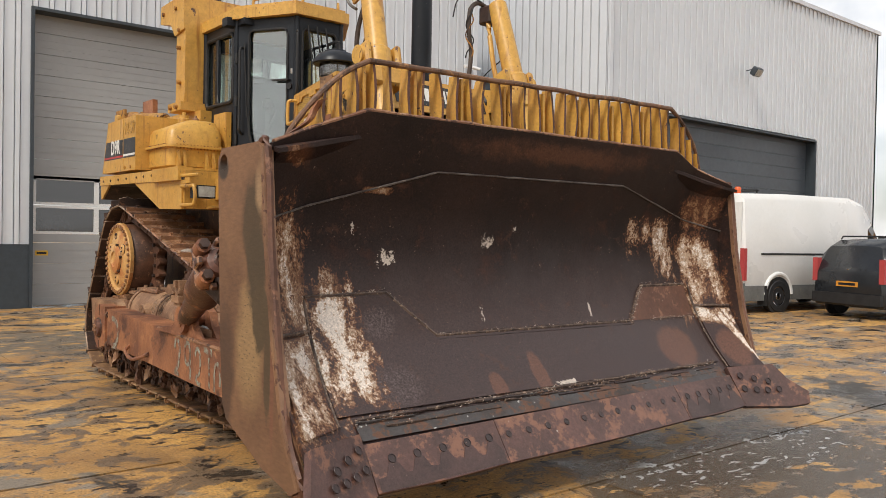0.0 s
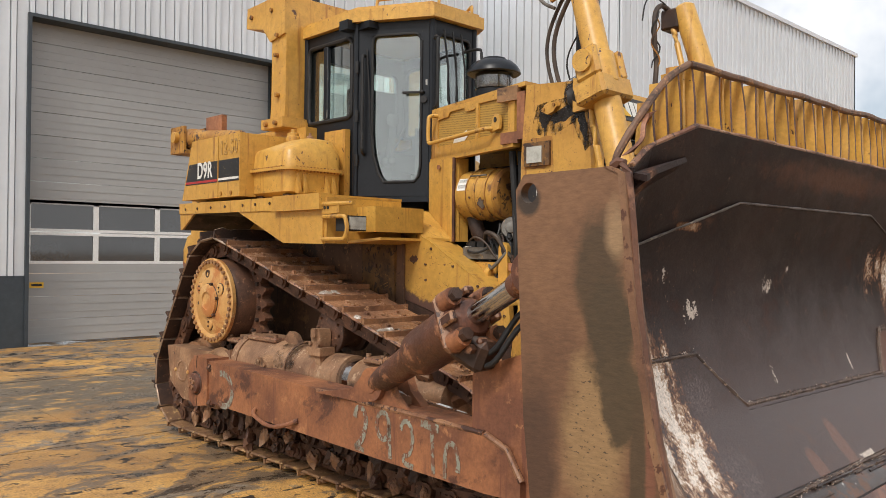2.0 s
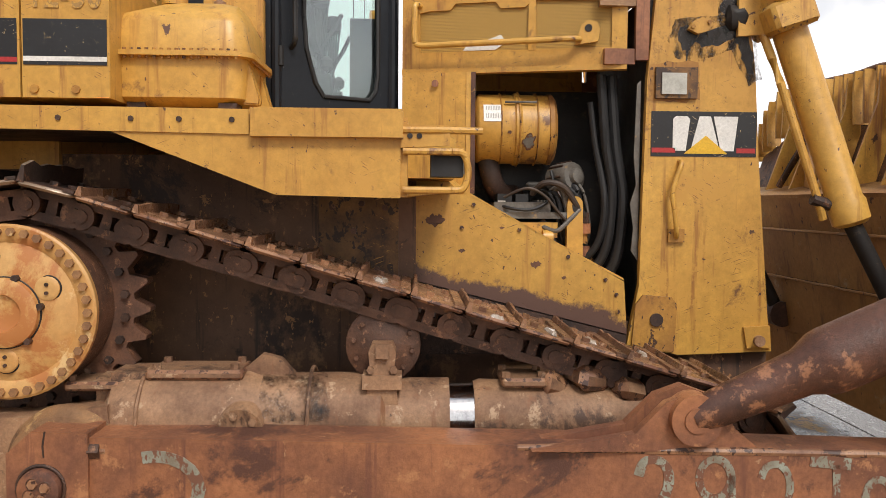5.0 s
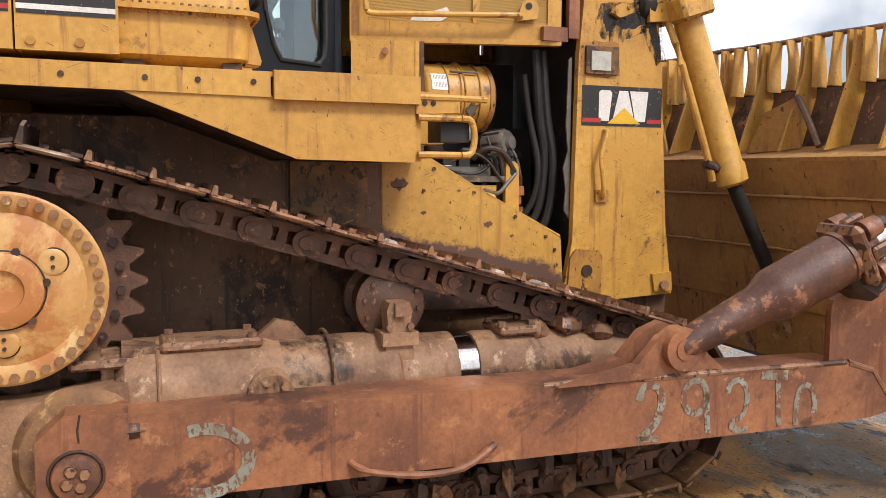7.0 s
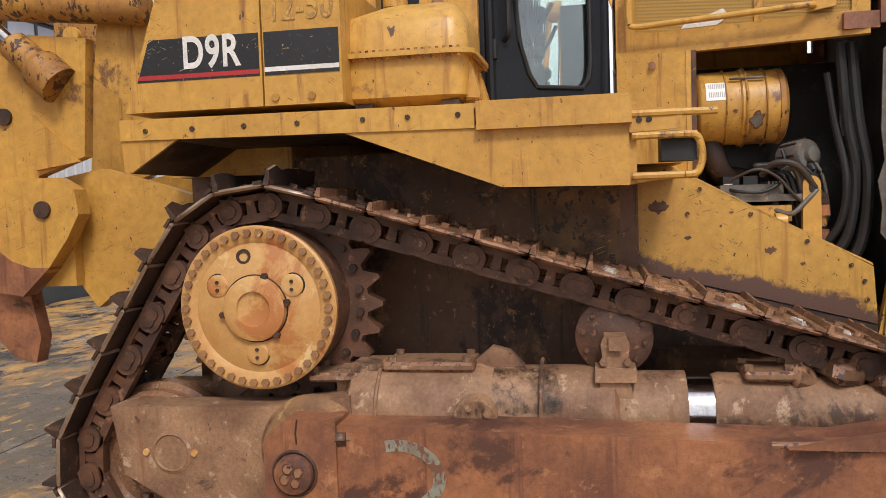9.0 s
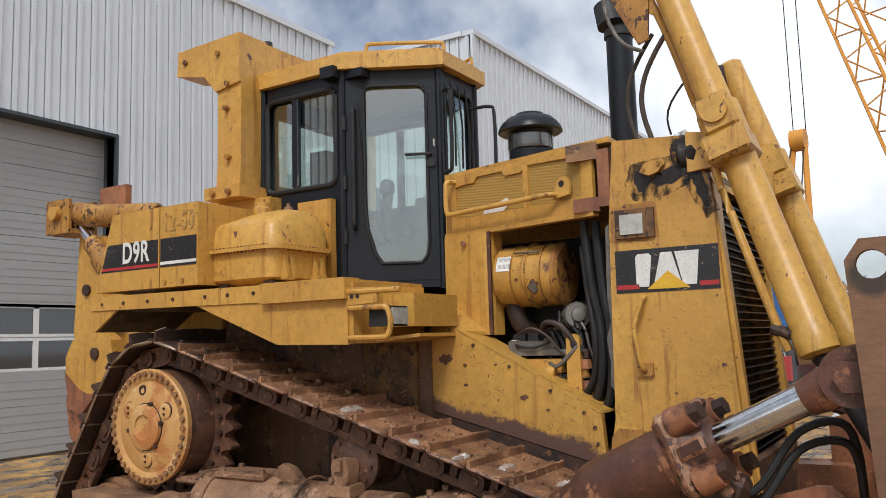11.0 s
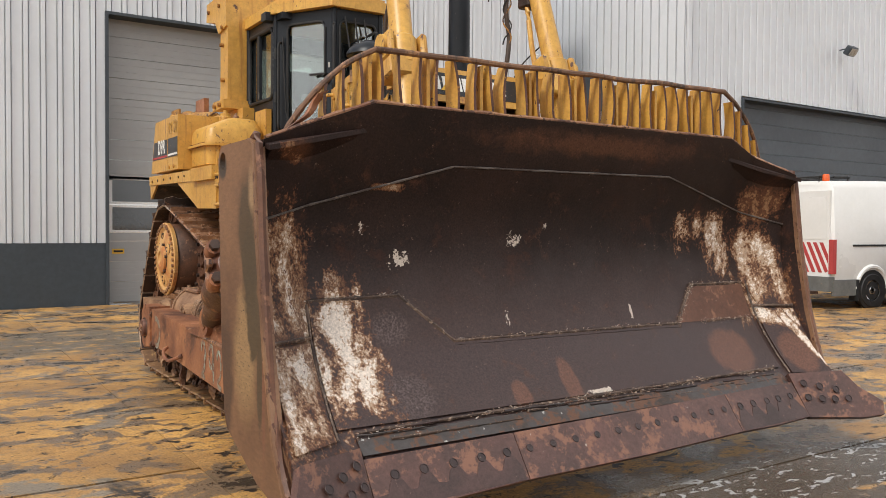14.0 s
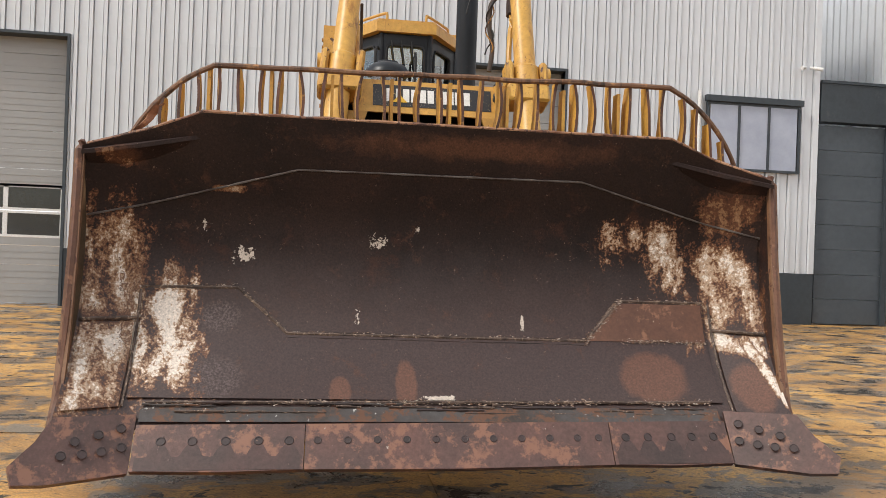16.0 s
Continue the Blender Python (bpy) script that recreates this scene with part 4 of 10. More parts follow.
# gate under a deep dark lintel that closes the gap between the halls
bm = bmesh.new()
add_box(bm, (A_END + 0.02, B_LEFT - 0.07), (WALL_A - 0.06, WALL_A + 0.3), (5.05, 6.0), 0.015)
add_box(bm, (A_END + 0.02, B_LEFT - 0.07), (WALL_A - 0.09, WALL_A + 0.33), (6.004, 6.07), 0.01)
door_4 = tagged(finish("door_4", bm, plinth_mat), "slate grey gate under a dark lintel panel between the halls", "gate", kind="structure")
for i in range(8):
    part("panel", add_box(bmesh.new(), (A_END + 0.06, B_LEFT - 0.1), (WALL_A + 0.06, WALL_A + 0.12), (0.02 + i * 0.62, 0.63 + i * 0.62), 0.012), door_dark, door_4)
part("gate_post", add_box(bmesh.new(), (B_LEFT - 0.24, B_LEFT - 0.11), (WALL_A - 0.02, WALL_A + 0.05), (0.0, 5.04), 0.01), plinth_mat, door_4)

# window high in wall a, cameras, wall lamp
W0, W1 = A_END - 3.0, A_END - 0.55
bm = bmesh.new()
add_panel(bm, (W0, WALL_A - 0.12), (W1, WALL_A - 0.12), 3.7, 5.35, [(0.06, 3.76), (W1 - W0 - 0.06, 3.76), (W1 - W0 - 0.06, 5.29), (0.06, 5.29)], 0.06)
window_1 = tagged(finish("window_1", bm, plinth_mat), "wide dark framed office window reflecting the sky", "window", kind="structure")
for k in range(3):
    u0 = W0 + 0.06 + k * (W1 - W0 - 0.12) / 3
    u1 = W0 + 0.06 + (k + 1) * (W1 - W0 - 0.12) / 3
    part("pane", add_box(bmesh.new(), (u0 + 0.03, u1 - 0.03), (WALL_A - 0.112, WALL_A - 0.10), (3.76, 5.29), 0), sky_pane, window_1)
    if k:
        part("mullion", add_box(bmesh.new(), (u0 - 0.028, u0 + 0.028), (WALL_A - 0.14, WALL_A - 0.09), (3.762, 5.288), 0.006), plinth_mat, window_1)
part("roller_box", add_box(bmesh.new(), (W0 - 0.04, W1 + 0.04), (WALL_A - 0.19, WALL_A - 0.06), (5.354, 5.5), 0.01), plinth_mat, window_1)
part("downpipe", add_cyl(bmesh.new(), (W0 - 0.2, WALL_A - 0.12, 1.3), (W0 - 0.2, WALL_A - 0.12, 5.6), 0.045, None, 12), white_frame, window_1)


def security_camera(x, z, turn):
    e = empty_thing("security_camera", 0, 0, 0, "small white bullet security camera on the cladding", "camera", "security cameras on the wall")
    part("bracket", add_cyl(bmesh.new(), (0, 0.0, 0), (0, -0.1, -0.02), 0.04, 0.025, 12), white_frame, e)
    part("housing", add_cyl(bmesh.new(), (0, -0.1, -0.03), (0.22 * math.sin(turn), -0.1 - 0.22 * math.cos(turn), -0.08), 0.045, 0.045, 14, 0.006), white_frame, e)
    e.matrix_basis = pose(x, WALL_A - 0.05, z)


security_camera(A_END - 0.5, 6.35, -0.9)
security_camera(A_END - 0.28, 6.35, 0.9)


def wall_lamp(x, y, z):
    e = empty_thing("wall_lamp", 0, 0, 0, "grey floodlight tilted down on a wall bracket", "lamp")
    part("bracket", add_tube(bmesh.new(), [(0, 0, 0), (0, -0.25, 0.02), (0, -0.3, -0.05)], 0.02), plinth_mat, e)
    h = part("housing", add_box(bmesh.new(), (-0.2, 0.2), (-0.1, 0.1), (-0.14, 0.14), 0.03, pose(0, -0.36, -0.08, 35)), plinth_mat, e)
    part("lens", add_box(bmesh.new(), (-0.17, 0.17), (-0.112, -0.101), (-0.11, 0.11), 0.004, pose(0, -0.36, -0.08, 35)), lamp_lens, h)
    e.matrix_basis = pose(x, y, z)


wall_lamp(B_LEFT + 6.8, WALL_B - 0.05, 7.1)
bm = add_box(bmesh.new(), (-0.35, 0.35), (-0.3, 0.3), (0, 0.45), 0.02)
vent = tagged(finish("roof_vent", bm, cladding_mat), "small grey louvred vent box on the roof edge", "vent")
vent.matrix_basis = pose(9.0, WALL_A + 0.6, A_TOP - 0.05)
for i in range(4):
    part("slat", add_box(bmesh.new(), (-0.33, 0.33), (-0.33, -0.28), (0.06 + i * 0.1, 0.1 + i * 0.1), 0.004, None), plinth_mat, vent)

# ---- bulldozer ----
dozer = empty_thing("bulldozer", 0, 0, 0, "large worn yellow crawler bulldozer with rusty brown blade and ripper", "bulldozer")


# blade: curved moldboard with short forward wings
PROFILE = ((0.20, -0.66), (0.27, -0.60), (0.51, -0.40), (0.70, -0.22), (0.95, -0.05), (1.20, 0.05), (1.45, 0.10), (1.70, 0.09), (1.97, 0.0), (2.28, -0.10), (2.5, -0.17))


def prof(z):
    for (z0, y0), (z1, y1) in zip(PROFILE, PROFILE[1:]):
        if z <= z1:
            break
    t = (z - z0) / (z1 - z0)
    return y0 + (y1 - y0) * t


def face_y(x, z):
    w = max(abs(x) - 1.82, 0)
    smooth = sum(prof(z + d) for d in (-0.1, -0.05, 0, 0.05, 0.1)) / 5
    return smooth - 0.5 * w


def blade_top(x):
    return 2.285 if abs(x) < 1.5 else 2.285 - (abs(x) - 1.5) * 0.37


def curved_sheet(bm, xs, low, high, lift, thick, rows=16):
    """A sheet that follows the blade's curve between the heights low(x) and high(x), lift in front of it."""
    grid, back = [], []
    for x in xs:
        a, b = low(x), high(x)
        grid.append([bm.verts.new((x, face_y(x, a + (b - a) * i / rows) - lift, a + (b - a) * i / rows)) for i in range(rows + 1)])
        back.append([bm.verts.new((x, face_y(x, a + (b - a) * i / rows) - lift + thick, a + (b - a) * i / rows)) for i in range(rows + 1)])
    n = len(xs)
    for i in range(n - 1):
        for j in range(rows):
            bm.faces.new((grid[i][j], grid[i + 1][j], grid[i + 1][j + 1], grid[i][j + 1]))
            bm.faces.new((back[i + 1][j], back[i][j], back[i][j + 1], back[i + 1][j + 1]))
        for j in (0, rows):
            bm.faces.new((grid[i][j], back[i][j], back[i + 1][j], grid[i + 1][j]))
    for i in (0, n - 1):
        for j in range(rows):
            bm.faces.new((grid[i][j], grid[i][j + 1], back[i][j + 1], back[i][j]))
    return bm


def steps(a, b, extra=(), d=0.08):
    n = max(2, int(abs(b - a) / d))
    return sorted({round(a + (b - a) * i / n, 4) for i in range(n + 1)} | {e for e in extra if a < e < b})


def line(pts):
    def f(x):
        if x <= pts[0][0]:
            return pts[0][1]
        for (x0, z0), (x1, z1) in zip(pts, pts[1:]):
            if x <= x1:
                return z0 + (z1 - z0) * (x - x0) / (x1 - x0)
        return pts[-1][1]
    return f


blade = part("blade", curved_sheet(bmesh.new(), steps(-2.16, 2.16, (-1.82, 1.82, -1.5, 1.5)), lambda x: 0.44, blade_top, 0.0, 0.05, 26), blade_steel, dozer, "dark brown worn curved dozer blade with scoured paint patches")
UPPER = [(-2.15, 1.64), (-0.92, 1.975), (0.92, 1.985), (2.15, 1.66)]
LOWER = [(-1.84, 1.215), (-1.27, 1.225), (-0.95, 0.955), (0.97, 0.945), (1.22, 1.205), (1.80, 1.205)]
hi, lo = line(UPPER), line(LOWER)
part("liner_plate", curved_sheet(bmesh.new(), steps(-2.14, 2.14, [p[0] for p in UPPER + LOWER]), lambda x: lo(x) + 0.012 if abs(x) < 1.83 else 1.04, hi, 0.010, 0.012, 14), blade_steel, blade)
part("wear_plate", curved_sheet(bmesh.new(), steps(-1.83, 1.80, [p[0] for p in LOWER]), lambda x: 0.60, lo, 0.018, 0.02, 10), blade_steel, blade)
part("wear_insert", curved_sheet(bmesh.new(), steps(0.98, 1.79, [p[0] for p in LOWER]), lambda x: 0.95, lambda x: max(lo(x) - 0.012, 0.953), 0.0235, 0.006, 6), rust_insert, blade, "bare red-brown wear plate")
for s in (-1, 1):
    a, b = sorted((s * 1.86, s * 2.13))
    part("corner_plate", curved_sheet(bmesh.new(), steps(a, b), lambda x: 0.56, lambda x: 1.01, 0.022, 0.024, 8), blade_steel, blade)
    # wing lip along the top corner
    bm = bmesh.new()
    add_poly(bm, [(s * 1.52, face_y(1.52, 2.12) - 0.005, 2.13), (s * 2.15, face_y(2.15, 1.98) - 0.01, 2.0), (s * 2.15, face_y(2.15, 1.98) - 0.075, 1.985), (s * 1.9, face_y(1.9, 2.03) - 0.07, 2.04)], (0, 0.0, 0.025), 0.004)
    low = [(x, z) for x, z in ((1.60, 2.085), (1.78, 2.005), (1.95, 1.955), (2.13, 1.945))]
    top = [(1.56, 2.125, 0.012), (1.78, 2.075, 0.05), (1.95, 2.035, 0.07), (2.13, 1.995, 0.07)]
    va = [bm.verts.new((s * x, face_y(x, z) - d, z)) for x, z, d in top]
    vb = [bm.verts.new((s * x, face_y(x, z) - 0.004, z)) for x, z in low]
    for i in range(3):
        bm.faces.new((va[i], va[i + 1], vb[i + 1], vb[i]))
    bm.faces.new((va[3], bm.verts.new((s * 2.13, face_y(2.13, 1.995), 1.995)), vb[3]))
    part("wing_lip", bm, blade_steel, blade)


rim = [(x, face_y(x, blade_top(x)) + 0.02, blade_top(x) + 0.004 + 0.003 * noise.noise((x * 8, 0, 0))) for x in steps(-2.14, 2.14, (-1.5, 1.5), 0.06)]
part("top_rim", add_tube(bmesh.new(), rim, 0.016, 6, 0.4), worn_rust, blade)


def weld_path(pts):
    path = []
    for (x0, z0), (x1, z1) in zip(pts, pts[1:]):
        k = max(2, int(math.hypot(x1 - x0, z1 - z0) / 0.03))
        path += [(x0 + (x1 - x0) * i / k, z0 + (z1 - z0) * i / k) for i in range(k)]
    return path + [pts[-1]]


def weld(pts, r=0.011, wave=0.004):
    return add_tube(bmesh.new(), [(x, face_y(x, z) - 0.014 + 0.002 * noise.noise((x * 30, z * 30, 0)), z + wave * noise.noise((x * 14, z * 9, 3))) for x, z in weld_path(pts)], r, 6, 0.5)


def weld_scale(bm, pts, count, reach, lift, seed):
    """Flaking scale and rust crumbs on both sides of a seam, one crumb an island."""
    r_ = random.Random(seed)
    path = weld_path(pts)
    for k in range(count):
        x, z = path[r_.randrange(len(path))]
        if noise.noise((x * 3.1, z * 3.1, seed)) < r_.uniform(-0.5, 0.25):
            continue
        x, z = x + r_.uniform(-0.02, 0.02), z + r_.gauss(0, reach)
        n, ra, rb = 5, r_.uniform(0.002, 0.013), r_.uniform(0.0012, 0.004)
        h, a0 = r_.uniform(0.001, 0.005), r_.uniform(-0.5, 0.5)
        ring = []
        for q in range(n):
            t = 2 * math.pi * q / n
            w = r_.uniform(0.6, 1.3)
            u, v = ra * w * math.cos(t), rb * w * math.sin(t)
            px_, pz_ = x + u * math.cos(a0) - v * math.sin(a0), z + u * math.sin(a0) + v * math.cos(a0)
            ring.append(bm.verts.new((px_, face_y(px_, pz_) - lift, pz_)))
        tip = bm.verts.new((x, face_y(x, z) - lift - h, z))
        for q in range(n):
            bm.faces.new((ring[q], ring[(q + 1) % n], tip))


part("weld_bead", weld(UPPER, 0.0065, 0.0015), weld_grey, blade)
part("weld_bead", weld(LOWER, 0.011), weld_mat, blade)
part("weld_bead", weld([(x, z - 0.022) for x, z in LOWER[2:4]], 0.006), edge_dark, blade)
part("weld_bead", weld([(-1.72, 0.575), (1.72, 0.60)], 0.010), weld_mat, blade)
for s in (-1, 1):
    part("weld_bead", weld([(s * 1.845, 1.2), (s * 1.845, 0.56)], 0.008), weld_mat, blade)
    part("weld_bead", weld([(s * 1.85, 1.03), (s * 2.14, 1.03)], 0.012), weld_mat, blade)
crumbs = bmesh.new()
weld_scale(crumbs, LOWER, 1500, 0.009, 0.0125, 3)
weld_scale(crumbs, [(-1.72, 0.575), (1.72, 0.60)], 1300, 0.008, 0.0205, 5)
weld_scale(crumbs, [(1.22, 1.205), (0.97, 0.945)], 500, 0.012, 0.024, 9)
weld_scale(crumbs, [(1.22, 0.95), (1.80, 0.95)], 300, 0.008, 0.0245, 11)
tagged(part("weld_scale", crumbs, scale_mat, blade, "pale flaking scale along the seams"), kind="stuff")
rs = random.Random(8)
for k in range(22):
    # ragged slivers and slag along the seam above the cutting edge
    a = -1.72 + k * 0.155 + rs.uniform(-0.03, 0.03)
    b = a + rs.uniform(0.12, 0.42)
    zz = rs.choice((0.578, 0.565, 0.55, 0.535))
    r = rs.uniform(0.004, 0.009)
    pts = [(x, face_y(0, zz) - 0.022 - rs.uniform(0, 0.004), zz + 0.005 * noise.noise((x * 9, k, 0))) for x in [a + (min(b, 1.72) - a) * i / 12 for i in range(13)]]
    part("edge_sliver", add_tube(bmesh.new(), pts, r, 6, 0.8), (edge_grey, weld_mat, edge_dark, weld_mat)[k % 4], blade)
bm = bmesh.new()
add_poly(bm, [(-1.74, -0.425, 0.50), (1.74, -0.425, 0.515), (1.74, -0.365, 0.57), (-1.74, -0.365, 0.555)], (0, -0.02, -0.016), 0.004)
part("backing_strip", bm, edge_grey, blade)


def edge_point(x, v):
    """On the cutting edge: v 0 at its top, 1 at the lower lip."""
    return Vector((x, -0.435 - 0.175 * v, 0.52 - 0.25 * v + 0.012 * x))


EDGE_N = Vector((0, -0.25, 0.175)).normalized()
bolt_bm = add_lathe(bmesh.new(), (0, 0, 0), (0, 0, 1), [(0.034, 0.0), (0.032, 0.004), (0.027, 0.004), (0.024, -0.012), (0.012, -0.012), (0.010, -0.006), (0.002, -0.006)], 16)
hole_mesh = finish("edge_bolt", bolt_bm, edge_dark)
hole_data = hole_mesh.data
bpy.data.objects.remove(hole_mesh)


def place_bolt(parent, p, n, k=1.0):
    q = Vector(n).to_track_quat("Z", "Y")
    shared("edge_bolt", hole_data, parent, Matrix.LocRotScale(p, q, Vector((k, k, k)) * 0.78))


def flush_bolt(parent, p, n):
    """A bolt head worn flush with the edge: a pale ring round a dark dimple."""
    q = Vector(n).to_track_quat("Z", "Y")
    shared("edge_bolt", flush_data, parent, Matrix.LocRotScale(p, q, Vector((0.68, 0.68, 0.5))))


flush_mesh = finish("edge_bolt", add_lathe(bmesh.new(), (0, 0, 0), (0, 0, 1), [(0.033, 0.0), (0.031, 0.004), (0.024, 0.004), (0.021, 0.001), (0.002, 0.001)], 16), edge_dark)
flush_data = flush_mesh.data
bpy.data.objects.remove(flush_mesh)
for x0, x1, bolts in ((-1.745, -0.815, (-1.6, -1.43, -1.25, -1.07, -0.9)), (-0.81, 0.995, (-0.74, -0.57, -0.4, -0.23, -0.06, 0.11, 0.28, 0.45, 0.62, 0.79, 0.92)), (1.0, 1.745, (1.09, 1.23, 1.38, 1.51, 1.65))):
    bm = bmesh.new()
    add_poly(bm, [edge_point(x0, 0.12), edge_point(x1, 0.12), edge_point(x1, 1), edge_point((x0 + x1) / 2, 1.03), edge_point(x0, 1)], EDGE_N * -0.045, 0.006)
    seg = part("cutting_edge", bm, edge_steel, blade)
    if abs(x0 + x1) > 1:
        edge_line = []
        for i in range(61):
            x = x0 + 0.02 + (x1 - x0 - 0.04) * i / 60
            near = min(abs(x - b) for b in bolts)
            top = 0.74 - 0.26 * max(0.0, 1 - (near / 0.062) ** 2) + 0.03 * noise.noise((x * 9, 0, 0))
            edge_line.append(edge_point(x, top) + EDGE_N * 0.0028)
        bm = bmesh.new()
        lower = [edge_point(p.x, 0.995) + EDGE_N * 0.0028 for p in edge_line]
        ta, tb = [bm.verts.new(p) for p in edge_line], [bm.verts.new(p) for p in lower]
        ua, ub = [bm.verts.new(p - EDGE_N * 0.004) for p in edge_line], [bm.verts.new(p - EDGE_N * 0.004) for p in lower]
        for i in range(60):
            for q4 in ((ta, tb), (tb, ub), (ub, ua), (ua, ta)):
                bm.faces.new((q4[0][i], q4[0][i + 1], q4[1][i + 1], q4[1][i]))
        part("wear_face", bm, edge_worn, seg)
    for b in bolts:
        (flush_bolt if abs(x0 + x1) < 1 else place_bolt)(seg, edge_point(b, 0.45) + EDGE_N * 0.003, EDGE_N)
for s in (-1, 1):
    z = 0.012 * 1.9 * s
    pts = [Vector((s * 1.75, -0.43, 0.545 + z)), Vector((s * 2.14, -0.60, 0.56 + z)), Vector((s * 2.2, -0.70, 0.45 + z)), Vector((s * 2.28, -0.84, 0.36 + z)), Vector((s * 2.25, -0.87, 0.275 + z)), Vector((s * 2.12, -0.80, 0.255 + z)), Vector((s * 1.75, -0.61, 0.262 + z))]
    bm = bmesh.new()
    n = (pts[2] - pts[0]).cross(pts[5] - pts[0]).normalized()
    n = n if n.y < 0 else -n
    add_poly(bm, pts, -n * 0.05, 0.008)
    bit = part("end_bit", bm, edge_steel, blade)
    for u, v in ((0.14, 0.2), (0.36, 0.22), (0.58, 0.25), (0.1, 0.55), (0.29, 0.56), (0.47, 0.55), (0.67, 0.5)):
        p = (pts[0].lerp(pts[6], v)).lerp(pts[2].lerp(pts[4], v), u)
        place_bolt(bit, p + n * 0.012, n)
    # end plate
    bm = bmesh.new()
    yz = [(0.34, 2.045), (-0.10, 2.05), (-0.165, 2.02), (-0.22, 1.5), (-0.31, 1.0), (-0.42, 0.6), (-0.58, 0.34), (-0.50, 0.30), (-0.2, 0.36), (0.24, 0.54), (0.285, 0.62), (0.33, 1.0), (0.385, 1.98)]
    x0, x1 = s * 2.155, s * 2.20
    outer = [bm.verts.new((x0, y, z)) for y, z in yz]
    inner = [bm.verts.new((x0, 0.31 + 0.045 * math.cos(a), 1.965 + 0.045 * math.sin(a))) for a in [2 * math.pi * i / 16 for i in range(16)]]
    ed = [bm.edges.new((l[i], l[(i + 1) % len(l)])) for l in (outer, inner) for i in range(len(l))]
    fs = [g for g in bmesh.ops.triangle_fill(bm, edges=ed, use_beauty=True)["geom"] if isinstance(g, bmesh.types.BMFace)]
    ex = bmesh.ops.extrude_face_region(bm, geom=fs)["geom"]
    bmesh.ops.translate(bm, verts=[g for g in ex if isinstance(g, bmesh.types.BMVert)], vec=(x1 - x0, 0, 0))
    plate = part("end_plate", bm, end_rust if s < 0 else blade_steel, blade, "rust-brown blade end plate with dark oil stains")
    lip = [((x0 + x1) / 2, y - 0.004, z) for y, z in yz[1:8]]
    bm = bmesh.new()
    rows = [[bm.verts.new((x0 - s * 0.006 if q in (0, 3) else x1 + s * 0.006, y - (0.012 if q < 2 else -0.02), z)) for q in range(4)] for y, z in yz[1:8]]
    for ra, rb in zip(rows, rows[1:]):
        for q in range(4):
            bm.faces.new((ra[q], ra[(q + 1) % 4], rb[(q + 1) % 4], rb[q]))
    part("plate_rim", bm, worn_rim, plate)
    part("plate_lip", add_tube(bmesh.new(), smooth_path(lip, 4), 0.021, 6, 0.3), rust_insert, plate)

# blade back: boxed plates with horizontal seams, a rusty skin above and tall gussets up to the guard's rail
for z0, z1, y in ((0.50, 0.86, 0.22), (0.87, 1.24, 0.30), (1.25, 1.575, 0.33), (1.585, 1.82, 0.345)):
    bm = bmesh.new()
    add_poly(bm, [(-2.1, y - 0.05, z0), (2.1, y - 0.05, z0), (2.1, y + 0.01, z1), (-2.1, y + 0.01, z1)], (0, -0.03, 0), 0.008)
    part("back_plate", bm, tan_back, blade)
for z, y in ((0.865, 0.235), (1.245, 0.315), (1.58, 0.345)):
    part("weld_bead", add_tube(bmesh.new(), [(x, y + 0.002 * noise.noise((x * 20, z, 0)), z + 0.004 * noise.noise((x * 5, z, 4))) for x in steps(-2.1, 2.1, (), 0.05)], 0.009, 6, 0.4), tan_back, blade)
bm = bmesh.new()
add_poly(bm, [(-2.1, 0.357, 1.822), (2.1, 0.357, 1.822), (2.1, 0.06, 1.905), (-2.1, 0.06, 1.905)], (0, -0.008, -0.025), 0.008)
part("back_plate", bm, tan_back, blade)
part("back_skin", curved_sheet(bmesh.new(), steps(-2.12, 2.12, (-1.82, 1.82, -1.5, 1.5), 0.2), lambda x: 1.80, lambda x: blade_top(x) - 0.012, -0.053, 0.008, 8), rust_plate, blade, "rust-brown back of the blade")
for k in range(8):
    x = -1.483 + 0.377 * k
    top = min(2.60, blade_top(x) + 0.30)
    bm = bmesh.new()
    side_plate(bm, [(0.06, 1.905), (0.27, 1.865), (0.25, 1.91), (0.085, top - 0.2), (0.075, top), (-0.01, top), (-0.02, 2.2)], x - 0.01, x + 0.01, 0)
    part("back_gusset", bm, slat_paint, blade)
# folded lug standing on the box, with its brace
for s in (-1, 1):
    bm = bmesh.new()
    add_poly(bm, [(s * 0.43, 0.26, 1.855), (s * 0.56, 0.24, 2.12), (s * 0.76, 0.16, 2.215), (s * 0.80, 0.16, 1.885)], (0, -0.02, 0), 0.006)
    lug = part("back_lug", bm, tan_back, blade)
    part("brace", add_tube(bmesh.new(), [(s * 0.76, 0.16, 2.215), (s * 0.88, 0.19, 2.07), (s * 1.02, 0.23, 1.89)], 0.022, 8, 0.4), rust_plate, lug)

